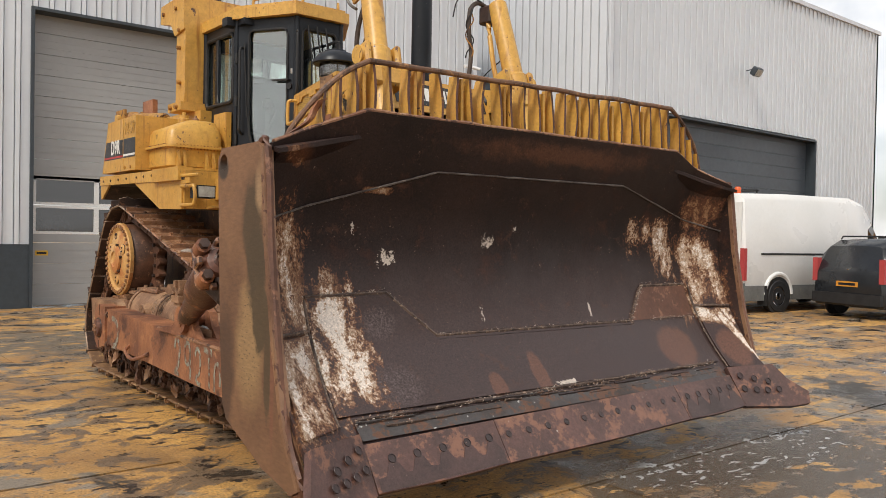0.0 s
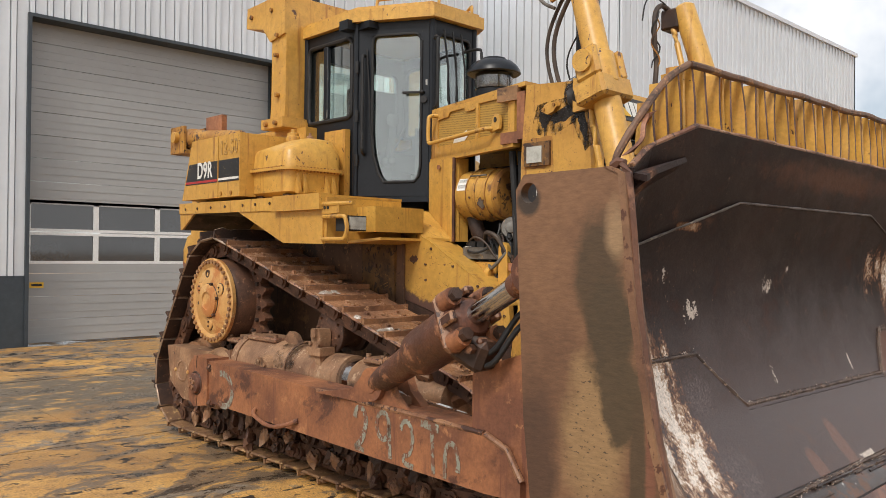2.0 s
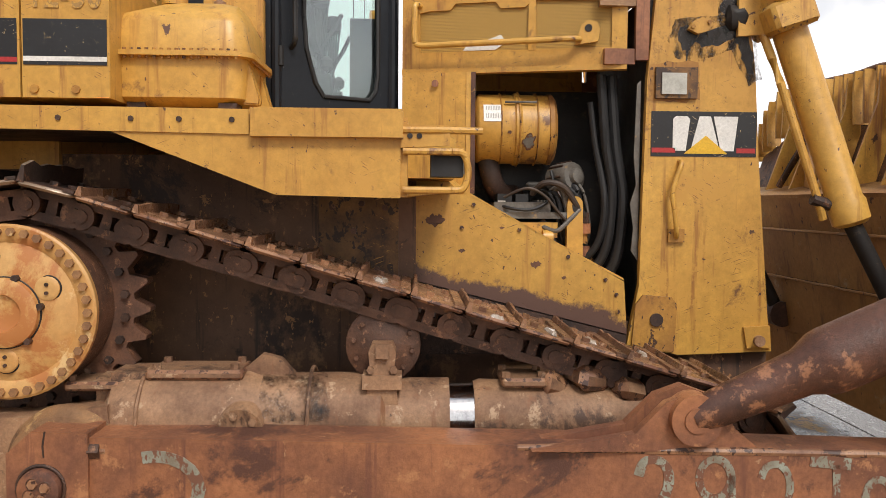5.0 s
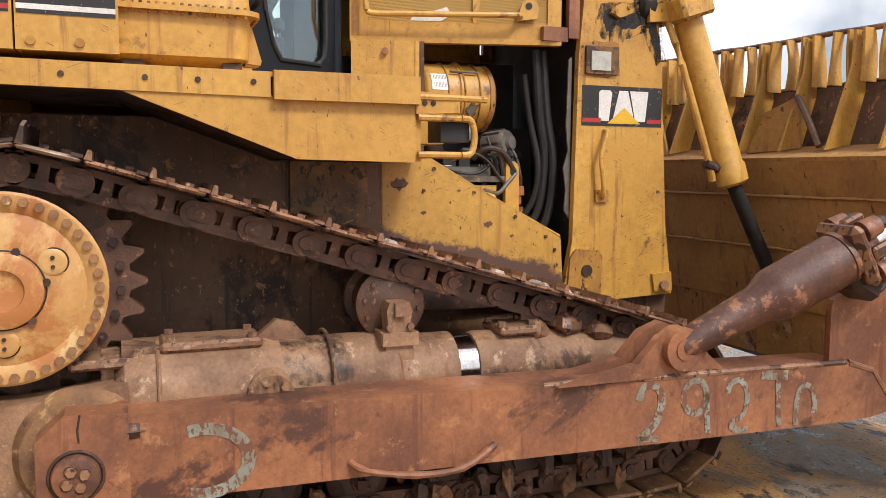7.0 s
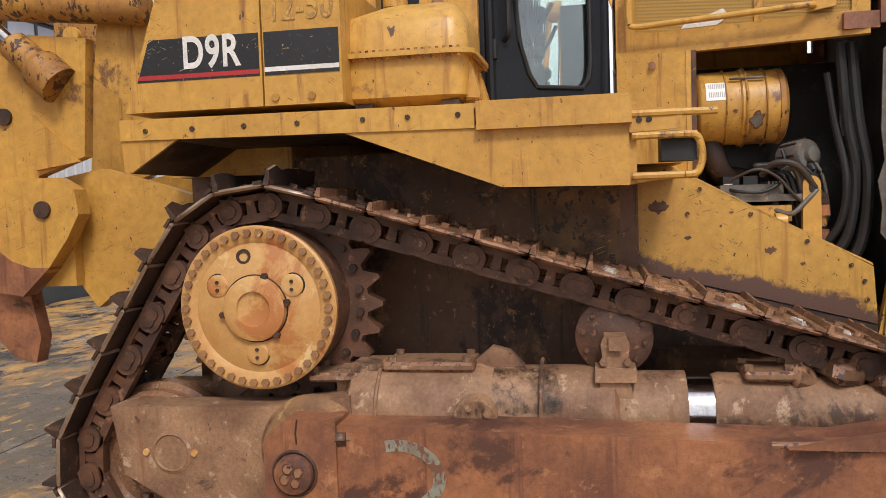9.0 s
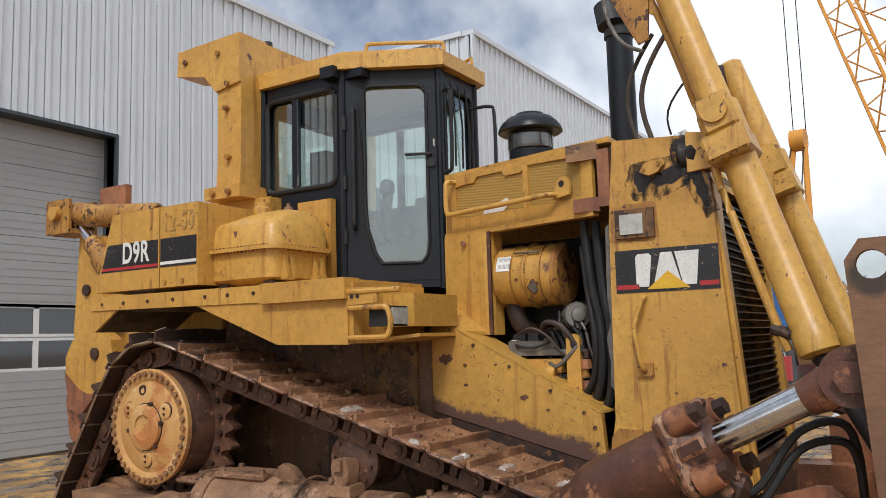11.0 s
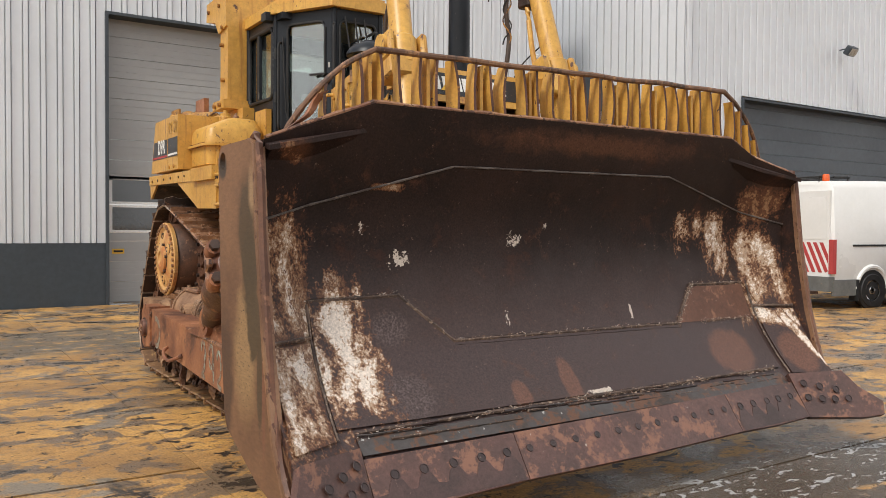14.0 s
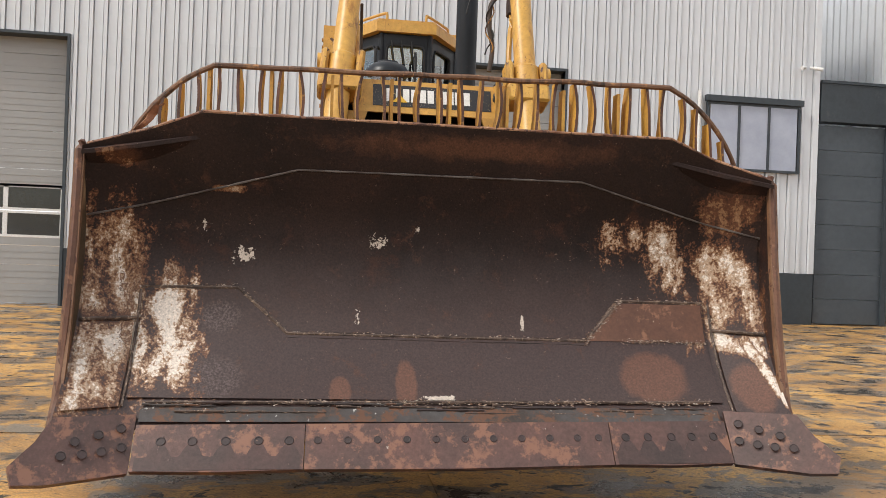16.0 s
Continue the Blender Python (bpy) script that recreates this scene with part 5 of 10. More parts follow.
# spill guard on the blade top
guard = part("spill_guard", add_tube(bmesh.new(), [(x, -0.02 + 0.02 * noise.noise((x * 2, 0, 0)), 2.62 + 0.018 * x + 0.012 * noise.noise((x * 3, 1, 0))) for x in steps(-1.45, 1.5, (), 0.1)], 0.018, 8), rust_plate, dozer, "bent rusty yellow slatted spill guard")
for s, xa, za in ((-1, -1.45, 2.595), (1, 1.5, 2.647)):
    pts = [(xa, -0.02, za), (xa + s * 0.18, -0.01, za - 0.10), (xa + s * 0.36, 0.0, za - 0.27), (xa + s * 0.49, 0.03, za - 0.45), (xa + s * 0.51, 0.04, za - 0.52)]
    part("end_rail", add_tube(bmesh.new(), smooth_path(pts, 4), 0.017, 8, 0.2), rust_plate, guard)
rng = random.Random(4)


def guard_bar(x, z0, z1, depth):
    """A flat slat standing across the guard, bent by use."""
    bend, lean, twist = rng.choice((0.25, 0.4, 1.0)) * rng.uniform(-0.028, 0.028), rng.uniform(-0.022, 0.022), rng.uniform(-0.22, 0.22)
    bm = bmesh.new()
    n, rings = 8, []
    for i in range(n + 1):
        t = i / n
        cx = x + lean * (t - 0.5) + bend * math.sin(t * math.pi * rng.choice((1, 1, 1)))
        a = twist * math.sin(t * 3.0)
        z = z0 + (z1 - z0) * t
        rings.append([bm.verts.new((cx + u * 0.009 + a * v * depth * 0.5, -0.03 + 0.02 * (t - 0.5) + (v + 1) * depth / 2 * (1 - 0.25 * t), z)) for u, v in ((-1, -1), (1, -1), (1, 1), (-1, 1))])
    for a, b in zip(rings, rings[1:]):
        for k in range(4):
            bm.faces.new((a[k], a[(k + 1) % 4], b[(k + 1) % 4], b[k])).material_index = 1 if k == 0 else 0
    bm.faces.new(rings[0][::-1])
    bm.faces.new(rings[-1])
    part("slat", bm, slat_paint, guard)


for i in range(24):
    x = -1.42 + 2.89 * i / 23
    guard_bar(x + rng.uniform(-0.012, 0.012), 2.275, 2.615 + 0.018 * x, 0.11)
for s, xa in ((-1, -1.45), (1, 1.5)):
    for k, (dx, zt) in enumerate(((0.10, 2.55), (0.2, 2.49), (0.3, 2.39), (0.4, 2.28))):
        if s > 0 or k < 3:
            guard_bar(xa + s * dx, 2.26 - dx * 0.36, zt + (0.03 if s > 0 else -0.01), 0.11)
# torn end strap of the guard, bent over
strap = [(-1.77, -0.02, 2.33), (-1.81, -0.01, 2.27), (-1.86, -0.03, 2.20), (-1.95, -0.02, 2.13)]
bm = bmesh.new()
rings = []
for i, p in enumerate(smooth_path(strap, 5)):
    w, turn = 0.034 + 0.010 * noise.noise((i * 0.4, 2, 0)), 0.5 * math.sin(i * 0.22)
    e1 = Vector((math.cos(turn), math.sin(turn), 0.35)).normalized() * w
    e2 = Vector((-math.sin(turn), math.cos(turn), 0)) * 0.010
    rings.append([bm.verts.new(Vector(p) + u * e1 + v * e2) for u, v in ((-1, -1), (1, -1), (1, 1), (-1, 1))])
for a, b in zip(rings, rings[1:]):
    for k in range(4):
        bm.faces.new((a[k], a[(k + 1) % 4], b[(k + 1) % 4], b[k]))
bm.faces.new(rings[0][::-1])
bm.faces.new(rings[-1])
part("bent_strap", bm, rust_arm, guard, "torn rusty end strap")


# push arms, tilt cylinder, lift cylinders
def push_arm(s):
    def px(y):
        return s * (1.64 + (4.2 - y) * 0.073)

    bm = bmesh.new()
    sec = []
    for y, za, zb in ((4.22, 0.46, 0.80), (3.2, 0.47, 0.80), (1.6, 0.48, 0.80), (0.85, 0.49, 0.79), (0.70, 0.50, 0.74), (0.60, 0.52, 0.60)):
        x1 = px(y)
        x0 = x1 - s * 0.24
        sec.append([bm.verts.new(p) for p in ((x0, y, za), (x1, y, za), (x1, y, zb), (x0, y, zb))])
    for a, b in zip(sec, sec[1:]):
        for k in range(4):
            bm.faces.new((a[k], a[(k + 1) % 4], b[(k + 1) % 4], b[k]))
    bm.faces.new(sec[0][::-1])
    bm.faces.new(sec[-1])
    bevel_new(bm, set(), 0.012, 2)
    arm = part("push_arm", bm, rust_arm, dozer, "rusty brown box-section push arm with faded paint marks")
    part("worn_lip", add_tube(bmesh.new(), [(px(y) - s * 0.010, y, 0.790 + 0.002 * noise.noise((y * 9, 0, s))) for y in steps(0.87, 2.5, (), 0.08)], 0.016, 8, 0.35), worn_rust, arm)
    part("worn_lip", add_tube(bmesh.new(), [(px(0.85) - s * 0.010, 0.855, 0.788), (px(0.7) - s * 0.010, 0.70, 0.738), (px(0.6) - s * 0.010, 0.60, 0.600)], 0.018, 8, 0.3), worn_rust, arm)
    # rear trunnion
    bm = bmesh.new()
    x = s * 1.66
    side_plate(bm, [(4.20, 0.44), (4.20, 0.82), (4.42, 0.83), (4.52, 0.74), (4.52, 0.46), (4.42, 0.40)], x - s * 0.2, x, 0.02)
    tr = part("trunnion_cap", bm, rust_arm, arm)
    bm = bmesh.new()
    add_lathe(bm, (x - s * 0.02, 4.385, 0.60), (s, 0, 0), [(0.086, 0.0), (0.086, 0.040), (0.081, 0.052), (0.062, 0.058), (0.03, 0.060), (0.004, 0.060)], 36)
    pin = part("trunnion_pin", bm, rust_arm, tr)
    part("trunnion_ring", add_tube(bmesh.new(), [(x + s * 0.002, 4.385 + 0.094 * math.cos(k * math.pi / 16), 0.60 + 0.094 * math.sin(k * math.pi / 16)) for k in range(33)], 0.007, 8), rust_dark, tr)
    for k in range(4):
        a = math.pi / 4 + 0.3 + k * math.pi / 2
        y, z = 4.385 + 0.034 * math.cos(a), 0.60 + 0.034 * math.sin(a)
        part("bolt", add_cyl(bmesh.new(), (x + s * 0.036, y, z), (x + s * 0.050, y, z), 0.021, 0.018, 6, 0.002), worn_rust, pin)
        part("washer", add_tube(bmesh.new(), [(x + s * 0.0385, y + 0.024 * math.cos(q * math.pi / 8), z + 0.024 * math.sin(q * math.pi / 8)) for q in range(17)], 0.0025, 6), rust_link, pin)
    # split line of the cap, and its clamp bolts
    part("seam", add_tube(bmesh.new(), [(x + s * 0.001, 4.372, 0.725), (x + s * 0.001, 4.376, 0.77), (x + s * 0.001, 4.366, 0.83)], 0.004, 6), rust_dark, tr)
    part("seam", add_tube(bmesh.new(), [(x + s * 0.001, 4.378, 0.478), (x + s * 0.001, 4.374, 0.44), (x + s * 0.001, 4.378, 0.41)], 0.004, 6), rust_dark, tr)
    for z in (0.745, 0.455):
        part("bolt", add_cyl(bmesh.new(), (x - s * 0.03, 4.205, z), (x - s * 0.03, 4.160, z), 0.034, None, 6, 0.004), rust_link, tr)
        part("bolt_end", add_cyl(bmesh.new(), (x - s * 0.03, 4.160, z), (x - s * 0.03, 4.138, z), 0.018, None, 10, 0.003), worn_rust, tr)
    # side step bracket
    bm = add_tube(bmesh.new(), smooth_path([(px(3.36), 3.36, 0.54), (px(3.3) + s * 0.05, 3.3, 0.51), (px(3.1) + s * 0.07, 3.1, 0.48), (px(2.9) + s * 0.07, 2.9, 0.49), (px(2.73), 2.73, 0.55)], 4), 0.015, 8, 0.5)
    part("step_bar", bm, rust_arm, arm)
    # clevis for the cylinder
    xc = px(1.85)
    bm = bmesh.new()
    side_plate(bm, [(2.45, 0.79), (2.05, 0.86), (1.93, 0.98), (1.82, 1.02), (1.71, 0.98), (1.66, 0.88), (1.55, 0.79)], xc - s * 0.2, xc - s * 0.14, 0.01)
    side_plate(bm, [(2.45, 0.79), (2.05, 0.86), (1.93, 0.98), (1.82, 1.02), (1.71, 0.98), (1.66, 0.88), (1.55, 0.79)], xc - s * 0.05, xc + s * 0.0, 0.01)
    part("clevis", bm, rust_arm, arm)
    part("pin", add_cyl(bmesh.new(), (xc - s * 0.24, 1.82, 0.92), (xc + s * 0.045, 1.82, 0.92), 0.05, None, 20, 0.006), rust_arm, arm)
    # upright plate at the front end
    bm = bmesh.new()
    xp = px(0.75) - s * 0.03
    side_plate(bm, [(0.965, 0.70), (0.965, 1.075), (0.95, 1.105), (0.92, 1.12), (0.56, 1.235), (0.51, 1.235), (0.475, 1.21), (0.46, 1.17), (0.44, 0.6), (0.5, 0.5), (0.9, 0.55)], xp - s * 0.035, xp, 0.008)
    part("guard_plate", bm, rust_arm, arm)
    bm = bmesh.new()
    add_cyl(bm, (px(0.6) - s * 0.2, 0.45, 0.62), (px(0.6) - s * 0.02, 0.45, 0.62), 0.09, None, 18, 0.01)
    side_plate(bm, [(0.2, 0.5), (0.2, 0.75), (0.5, 0.72), (0.56, 0.62), (0.5, 0.52)], px(0.6) - s * 0.16, px(0.6) - s * 0.06, 0.01)
    part("ball_joint", bm, rust_dark, arm)
    return arm


arm_l = push_arm(-1)
push_arm(1)
# faded marks on the outer side of the near arm: a ring, strokes and hooks of pale paint
def arm_mark(pts, r=0.022):
    """One stroke of paint: a thin ribbon on the arm's side that follows the points (y, z)."""
    bm = bmesh.new()
    rows = []
    closed = pts[0] == pts[-1]
    n = len(pts)
    for i, (y, z) in enumerate(pts):
        (ya, za), (yb, zb) = pts[max(i - 1, 0)], pts[min(i + 1, n - 1)]
        d = Vector((0, yb - ya, zb - za)).normalized()
        w = Vector((0, -d.z, d.y)) * r * (1 + 0.25 * noise.noise((y * 11, z * 11, 2)))
        row = []
        for k, lift in ((1, 0.003), (-1, 0.003), (-1, 0.0005), (1, 0.0005)):
            q = Vector((0, y, z)) + w * k
            row.append(bm.verts.new((-(1.64 + (4.2 - q.y) * 0.073) - lift, q.y, q.z)))
        rows.append(row)
    for a, b in zip(rows, rows[1:]):
        for k in range(4):
            bm.faces.new((a[k], a[(k + 1) % 4], b[(k + 1) % 4], b[k]))
    bm.faces.new(rows[0][::-1])
    bm.faces.new(rows[-1])
    part("paint_mark", bm, chalk_paint, arm_l)


def arc(cy, cz, ry, rz, a0, a1, n=12):
    return [(cy + ry * math.cos(radians(a0 + (a1 - a0) * i / n)), cz + rz * math.sin(radians(a0 + (a1 - a0) * i / n))) for i in range(n + 1)]


def smooth_path_2d(pts):
    return [(p[1], p[2]) for p in smooth_path([(0.0, y, z) for y, z in pts], 4)]


arm_mark(arc(3.93, 0.60, 0.17, 0.13, 70, 290), 0.024)
arm_mark(smooth_path_2d([(2.03, 0.69), (2.01, 0.745), (1.96, 0.755), (1.92, 0.72), (1.915, 0.65), (1.95, 0.57), (2.0, 0.525), (2.025, 0.505)]), 0.019)
arm_mark([(2.03, 0.505), (1.98, 0.508), (1.93, 0.50)], 0.014)
arm_mark(arc(1.735, 0.685, 0.062, 0.078, 0, 352, 20), 0.016)
arm_mark([(1.672, 0.70), (1.668, 0.60), (1.66, 0.505)], 0.013)
arm_mark(smooth_path_2d([(1.56, 0.69), (1.54, 0.735), (1.49, 0.745), (1.455, 0.70), (1.45, 0.63), (1.475, 0.57), (1.53, 0.545), (1.52, 0.51), (1.44, 0.50)]), 0.014)
arm_mark([(1.375, 0.765), (1.30, 0.758), (1.22, 0.752)], 0.022)
arm_mark([(1.275, 0.75), (1.27, 0.62), (1.26, 0.50)], 0.014)
arm_mark(smooth_path_2d([(1.165, 0.50), (1.16, 0.63), (1.13, 0.69), (1.08, 0.68), (1.055, 0.60), (1.06, 0.55)]), 0.015)


def tilt_cylinder(s):
    p = Vector((s * 1.80, 1.82, 0.92))
    q = Vector((s * 2.03, 0.40, 1.62))
    d = (q - p).normalized()

    def at(k):
        return p + d * k

    L = (q - p).length
    bm = bmesh.new()
    add_lathe(bm, p, d, [(0.062, 0.0), (0.075, 0.10), (0.085, 0.30), (0.092, 0.44), (0.125, 0.52), (0.13, 0.56), (0.13, 0.96)], 28)
    barrel = part("tilt_cylinder", bm, rust_barrel, dozer, "rusty hydraulic tilt cylinder with chromed rod")
    bm = bmesh.new()
    add_cyl(bm, p - Vector((s * 0.05, 0, 0)), p + Vector((s * 0.05, 0, 0)), 0.1, None, 24, 0.01)
    part("eye", bm, rust_arm, barrel)
    qd = d.to_track_quat("Z", "Y")
    turned = Matrix.Translation(at(0.93)) @ qd.to_matrix().to_4x4()
    bm = add_box(bmesh.new(), (-0.155, 0.155), (-0.155, 0.155), (0.0, 0.075), 0.03, turned)
    add_lathe(bm, at(0.99), d, [(0.14, 0), (0.135, 0.03), (0.11, 0.06), (0.092, 0.09), (0.065, 0.10)], 28)
    head = part("cylinder_head", bm, rust_barrel, barrel)
    for k in range(4):
        a = math.pi / 4 + math.pi / 2 * k
        local = Vector((0.15 * math.cos(a), 0.15 * math.sin(a), 0.07))
        part("boss", add_cyl(bmesh.new(), turned @ local, turned @ (local + Vector((0, 0, 0.085))), 0.055, 0.048, 18, 0.01), rust_arm, head)
        part("bolt", add_cyl(bmesh.new(), turned @ (local + Vector((0, 0, 0.08))), turned @ (local + Vector((0, 0, 0.125))), 0.034, None, 6, 0.006), rust_dark, head)
        flat = Vector((0.14 * math.cos(a + math.pi / 4), 0.14 * math.sin(a + math.pi / 4), 0.11))
        part("rib", add_box(bmesh.new(), (-0.02, 0.02), (-0.03, 0.03), (-0.05, 0.06), 0.008, turned @ Matrix.Translation(flat) @ pose(0, 0, 0, 0, 0, math.degrees(a + math.pi / 4))), rust_barrel, head)
    # oily hose manifold hanging under the head
    low = at(1.06) + Vector((-s * 0.03, 0.0, -0.15))
    part("manifold", add_box(bmesh.new(), (-0.09, 0.09), (-0.11, 0.11), (-0.10, 0.07), 0.03, Matrix.Translation(low) @ pose(0, 0, 0, 24, 0, 8)), rust_dark, head, "oil-black hose manifold")
    for k in (-1, 1):
        part("bolt", add_cyl(bmesh.new(), low + Vector((s * 0.09, k * 0.06, 0.0)), low + Vector((s * 0.125, k * 0.06, 0.0)), 0.026, None, 6, 0.005), rust_link, head)
    part("band", add_lathe(bmesh.new(), at(0.90), d, [(0.129, 0), (0.136, 0.004), (0.136, 0.03), (0.129, 0.034)], 28), rust_barrel, barrel)
    part("rod", add_cyl(bmesh.new(), at(1.02), at(L - 0.10), 0.055, None, 24), chrome, barrel, "bright chromed piston rod")
    part("rod_collar", add_cyl(bmesh.new(), at(L - 0.17), at(L - 0.05), 0.062, 0.078, 24, 0.008), rust_barrel, barrel)
    bm = bmesh.new()
    add_cyl(bm, q - Vector((s * 0.09, 0, 0)), q + Vector((s * 0.07, 0, 0)), 0.098, None, 28, 0.015)
    add_cyl(bm, q - Vector((s * 0.12, 0, 0)), q + Vector((s * 0.10, 0, 0)), 0.055, None, 6, 0.008)
    add_poly(bm, [(q.x - s * 0.09, 0.44, 1.71), (q.x - s * 0.09, 0.15, 1.78), (q.x - s * 0.09, 0.1, 1.46), (q.x - s * 0.09, 0.39, 1.53)], (s * 0.14, 0, 0), 0.02)
    part("rod_eye", bm, rust_barrel, barrel)
    for k, off in enumerate((0.0, 0.06)):
        bm = add_tube(bmesh.new(), smooth_path([at(1.02) + Vector((-s * 0.02, 0.02, -0.14 - off)), (s * 1.95, 0.75, 1.22 - off), (s * 1.9, 0.6, 1.42 - off), (s * 1.85, 0.45, 1.44 - off), (s * 1.8, 0.42, 1.2), (s * 1.7, 0.45, 0.95)], 6), 0.015, 10)
        part("hose", bm, black_rubber, barrel)


tilt_cylinder(-1)
tilt_cylinder(1)


def lift_cylinder(s):
    yoke = Vector((-0.667, 1.03, 2.83)) if s < 0 else Vector((0.775, 1.03, 2.83))
    low = Vector((-0.77, 0.65, 1.65)) if s < 0 else Vector((0.80, 0.65, 1.65))
    d = (yoke - low).normalized()
    top = yoke + d * (1.15 if s < 0 else 0.82)
    bm = bmesh.new()
    add_lathe(bm, low, d, [(0.07, 0), (0.095, 0.02), (0.098, 0.12), (0.088, 0.14), (0.088, (yoke - low).length - 0.1), (0.105, (yoke - low).length - 0.08), (0.105, (yoke - low).length + 0.12), (0.085, (yoke - low).length + 0.14), (0.082, (top - low).length), (0.06, (top - low).length + 0.02)], 28)
    cyl = part("lift_cylinder", bm, yellow_clean, dozer, "yellow hydraulic blade lift cylinder")
    # trunnion yoke block
    qd = d.to_track_quat("Z", "Y")
    side = Vector((s, 0, 0))
    fw = d.cross(side).normalized()
    m = Matrix.Translation(yoke) @ Matrix((side, fw * (1 if s > 0 else -1), d)).transposed().to_4x4()
    bm = bmesh.new()
    add_box(bm, (-0.17, 0.16), (-0.10, 0.13), (-0.19, -0.04), 0.02, m)
    add_box(bm, (0.10, 0.16), (-0.09, 0.09), (-0.05, 0.16), 0.02, m)
    add_box(bm, (-0.17, -0.11), (-0.09, 0.09), (-0.05, 0.16), 0.02, m)
    part("yoke", bm, yellow_clean, cyl)
    bm = add_cyl(bmesh.new(), yoke + d * 0.07 + side * 0.15, yoke + d * 0.07 + side * 0.185, 0.07, None, 24, 0.006)
    part("trunnion_cap", bm, yellow_clean, cyl)
    # beam from the radiator guard to the yoke, with grease packed round its root
    bm = bmesh.new()
    add_poly(bm, [(s * 0.56, 1.24, 2.62), (s * 0.56, 1.24, 2.84), (s * 0.56, 1.02, 2.80), (s * 0.56, 1.02, 2.64)], (s * 0.12, 0, 0), 0.015)
    part("carrier_beam", bm, yellow_clean, cyl)
    bm = bmesh.new()
    add_lathe(bm, (s * 0.615, 1.30, 2.72), (0, -1, 0.02), [(0.05, 0.0), (0.075, 0.02), (0.068, 0.05), (0.078, 0.09), (0.06, 0.12)], 28)
    for v in bm.verts:
        v.co += 0.014 * noise.noise_vector(v.co * 19)
    part("grease", bm, dark_void, cyl, "black grease packed round the trunnion")
    # rod and blade clevis
    base = Vector((s * 0.80, 0.30, 0.98))
    part("rod", add_cyl(bmesh.new(), low, base, 0.045, None, 20), dark_void, cyl)
    part("rod_eye", add_cyl(bmesh.new(), base - side * 0.06, base + side * 0.06, 0.09, None, 20, 0.01), rust_dark, cyl)
    # oil pipe along the barrel
    pipe = [low + d * 0.05 + Vector((-s * 0.02, 0.13, -0.02)), low + d * 0.2 + Vector((0, 0.14, 0)), low + d * 0.9 + Vector((0, 0.14, 0)), yoke + d * 0.1 + Vector((-s * 0.1, 0.12, 0)), yoke + d * 0.6 + Vector((-s * 0.06, 0.11, 0)), top + Vector((-s * 0.02, 0.10, -0.1))]
    part("oil_pipe", add_tube(bmesh.new(), smooth_path(pipe, 5), 0.022, 10), yellow_clean, cyl)
    part("pipe_clamp", add_cyl(bmesh.new(), low + d * 0.1 + Vector((0, 0.07, 0)), low + d * 0.14 + Vector((0, 0.17, 0)), 0.03, None, 10), rust_dark, cyl)
    end = Vector((s * 0.54, 1.46, 2.86))
    if s > 0:
        # torn hose and wiring that hang from the cylinder's elbow
        hang = [(0.0, 0.10, -0.02), (-0.12, 0.12, 0.02), (-0.21, 0.12, -0.06), (-0.22, 0.12, -0.25), (-0.19, 0.12, -0.42), (-0.21, 0.12, -0.62)]
        part("hose", add_tube(bmesh.new(), smooth_path([top + Vector(p) for p in hang], 5), 0.020, 9), brown_hose, cyl)
        for ph in (0.0, 2.1):
            loop = [top + Vector((-0.22 + 0.03 * math.sin(t * 1.1 + ph), 0.11 + 0.02 * math.cos(t * 1.4 + ph), -0.04 - 0.055 * t)) for t in range(9)]
            part("wire", add_tube(bmesh.new(), smooth_path(loop, 4), 0.006, 6), (yellow_rusty, black_rubber)[int(ph > 0)], cyl)
        part("wire", add_tube(bmesh.new(), smooth_path([top + Vector(p) for p in ((-0.1, 0.1, 0.03), (-0.28, 0.1, 0.05), (-0.38, 0.1, -0.02), (-0.42, 0.1, -0.16))], 5), 0.006, 6), black_rubber, cyl)
    for k, (r, off) in enumerate(((0.015, Vector((0, 0, 0))), (0.013, Vector((-s * 0.05, 0.10, 0.02)))) if s < 0 else ()):
        p0, p1 = yoke + d * 0.66 + Vector((-s * 0.05, 0.10, 0)) + off, end + off
        hose = [p0.lerp(p1, t / 5) + Vector((0, 0.10 * math.sin(math.pi * t / 5), 0)) for t in range(6)]
        part("hose", add_tube(bmesh.new(), smooth_path(hose, 4), r, 10), brown_hose, cyl)
    p0, p1 = yoke + d * 0.3 + Vector((0, 0.12, 0)), Vector((s * 0.58, 1.34, 2.86))
    part("wire", add_tube(bmesh.new(), [p0.lerp(p1, t / 6) + Vector((0, 0.05 * math.sin(math.pi * t / 6), 0)) for t in range(7)], 0.006, 6), black_rubber, cyl)
    bm = add_box(bmesh.new(), (-0.07, 0.07), (-0.05, 0.1), (-0.12, 0.04), 0.015, Matrix.Translation(top + Vector((-s * 0.01, 0.06, -0.04))))
    part("pipe_block", bm, rust_dark, cyl)
    if s < 0:
        # folded lamp bracket with its cable
        bm = bmesh.new()
        q = yoke + d * 0.98
        add_poly(bm, [q + Vector((-0.02, 0.08, 0.02)), q + Vector((-0.02, 0.34, 0.0)), q + Vector((-0.02, 0.16, -0.36)), q + Vector((-0.02, 0.10, -0.34))], (0.02, 0, 0), 0.004)
        part("lamp_bracket", bm, yellow_rusty, cyl)
        bm = bmesh.new()
        add_poly(bm, [q + Vector((0.01, 0.06, 0.06)), q + Vector((0.01, 0.20, 0.10)), q + Vector((0.01, 0.13, -0.16)), q + Vector((0.01, 0.07, -0.2))], (0.02, 0, 0), 0.004)
        part("lamp_bracket", bm, yellow_clean, cyl)
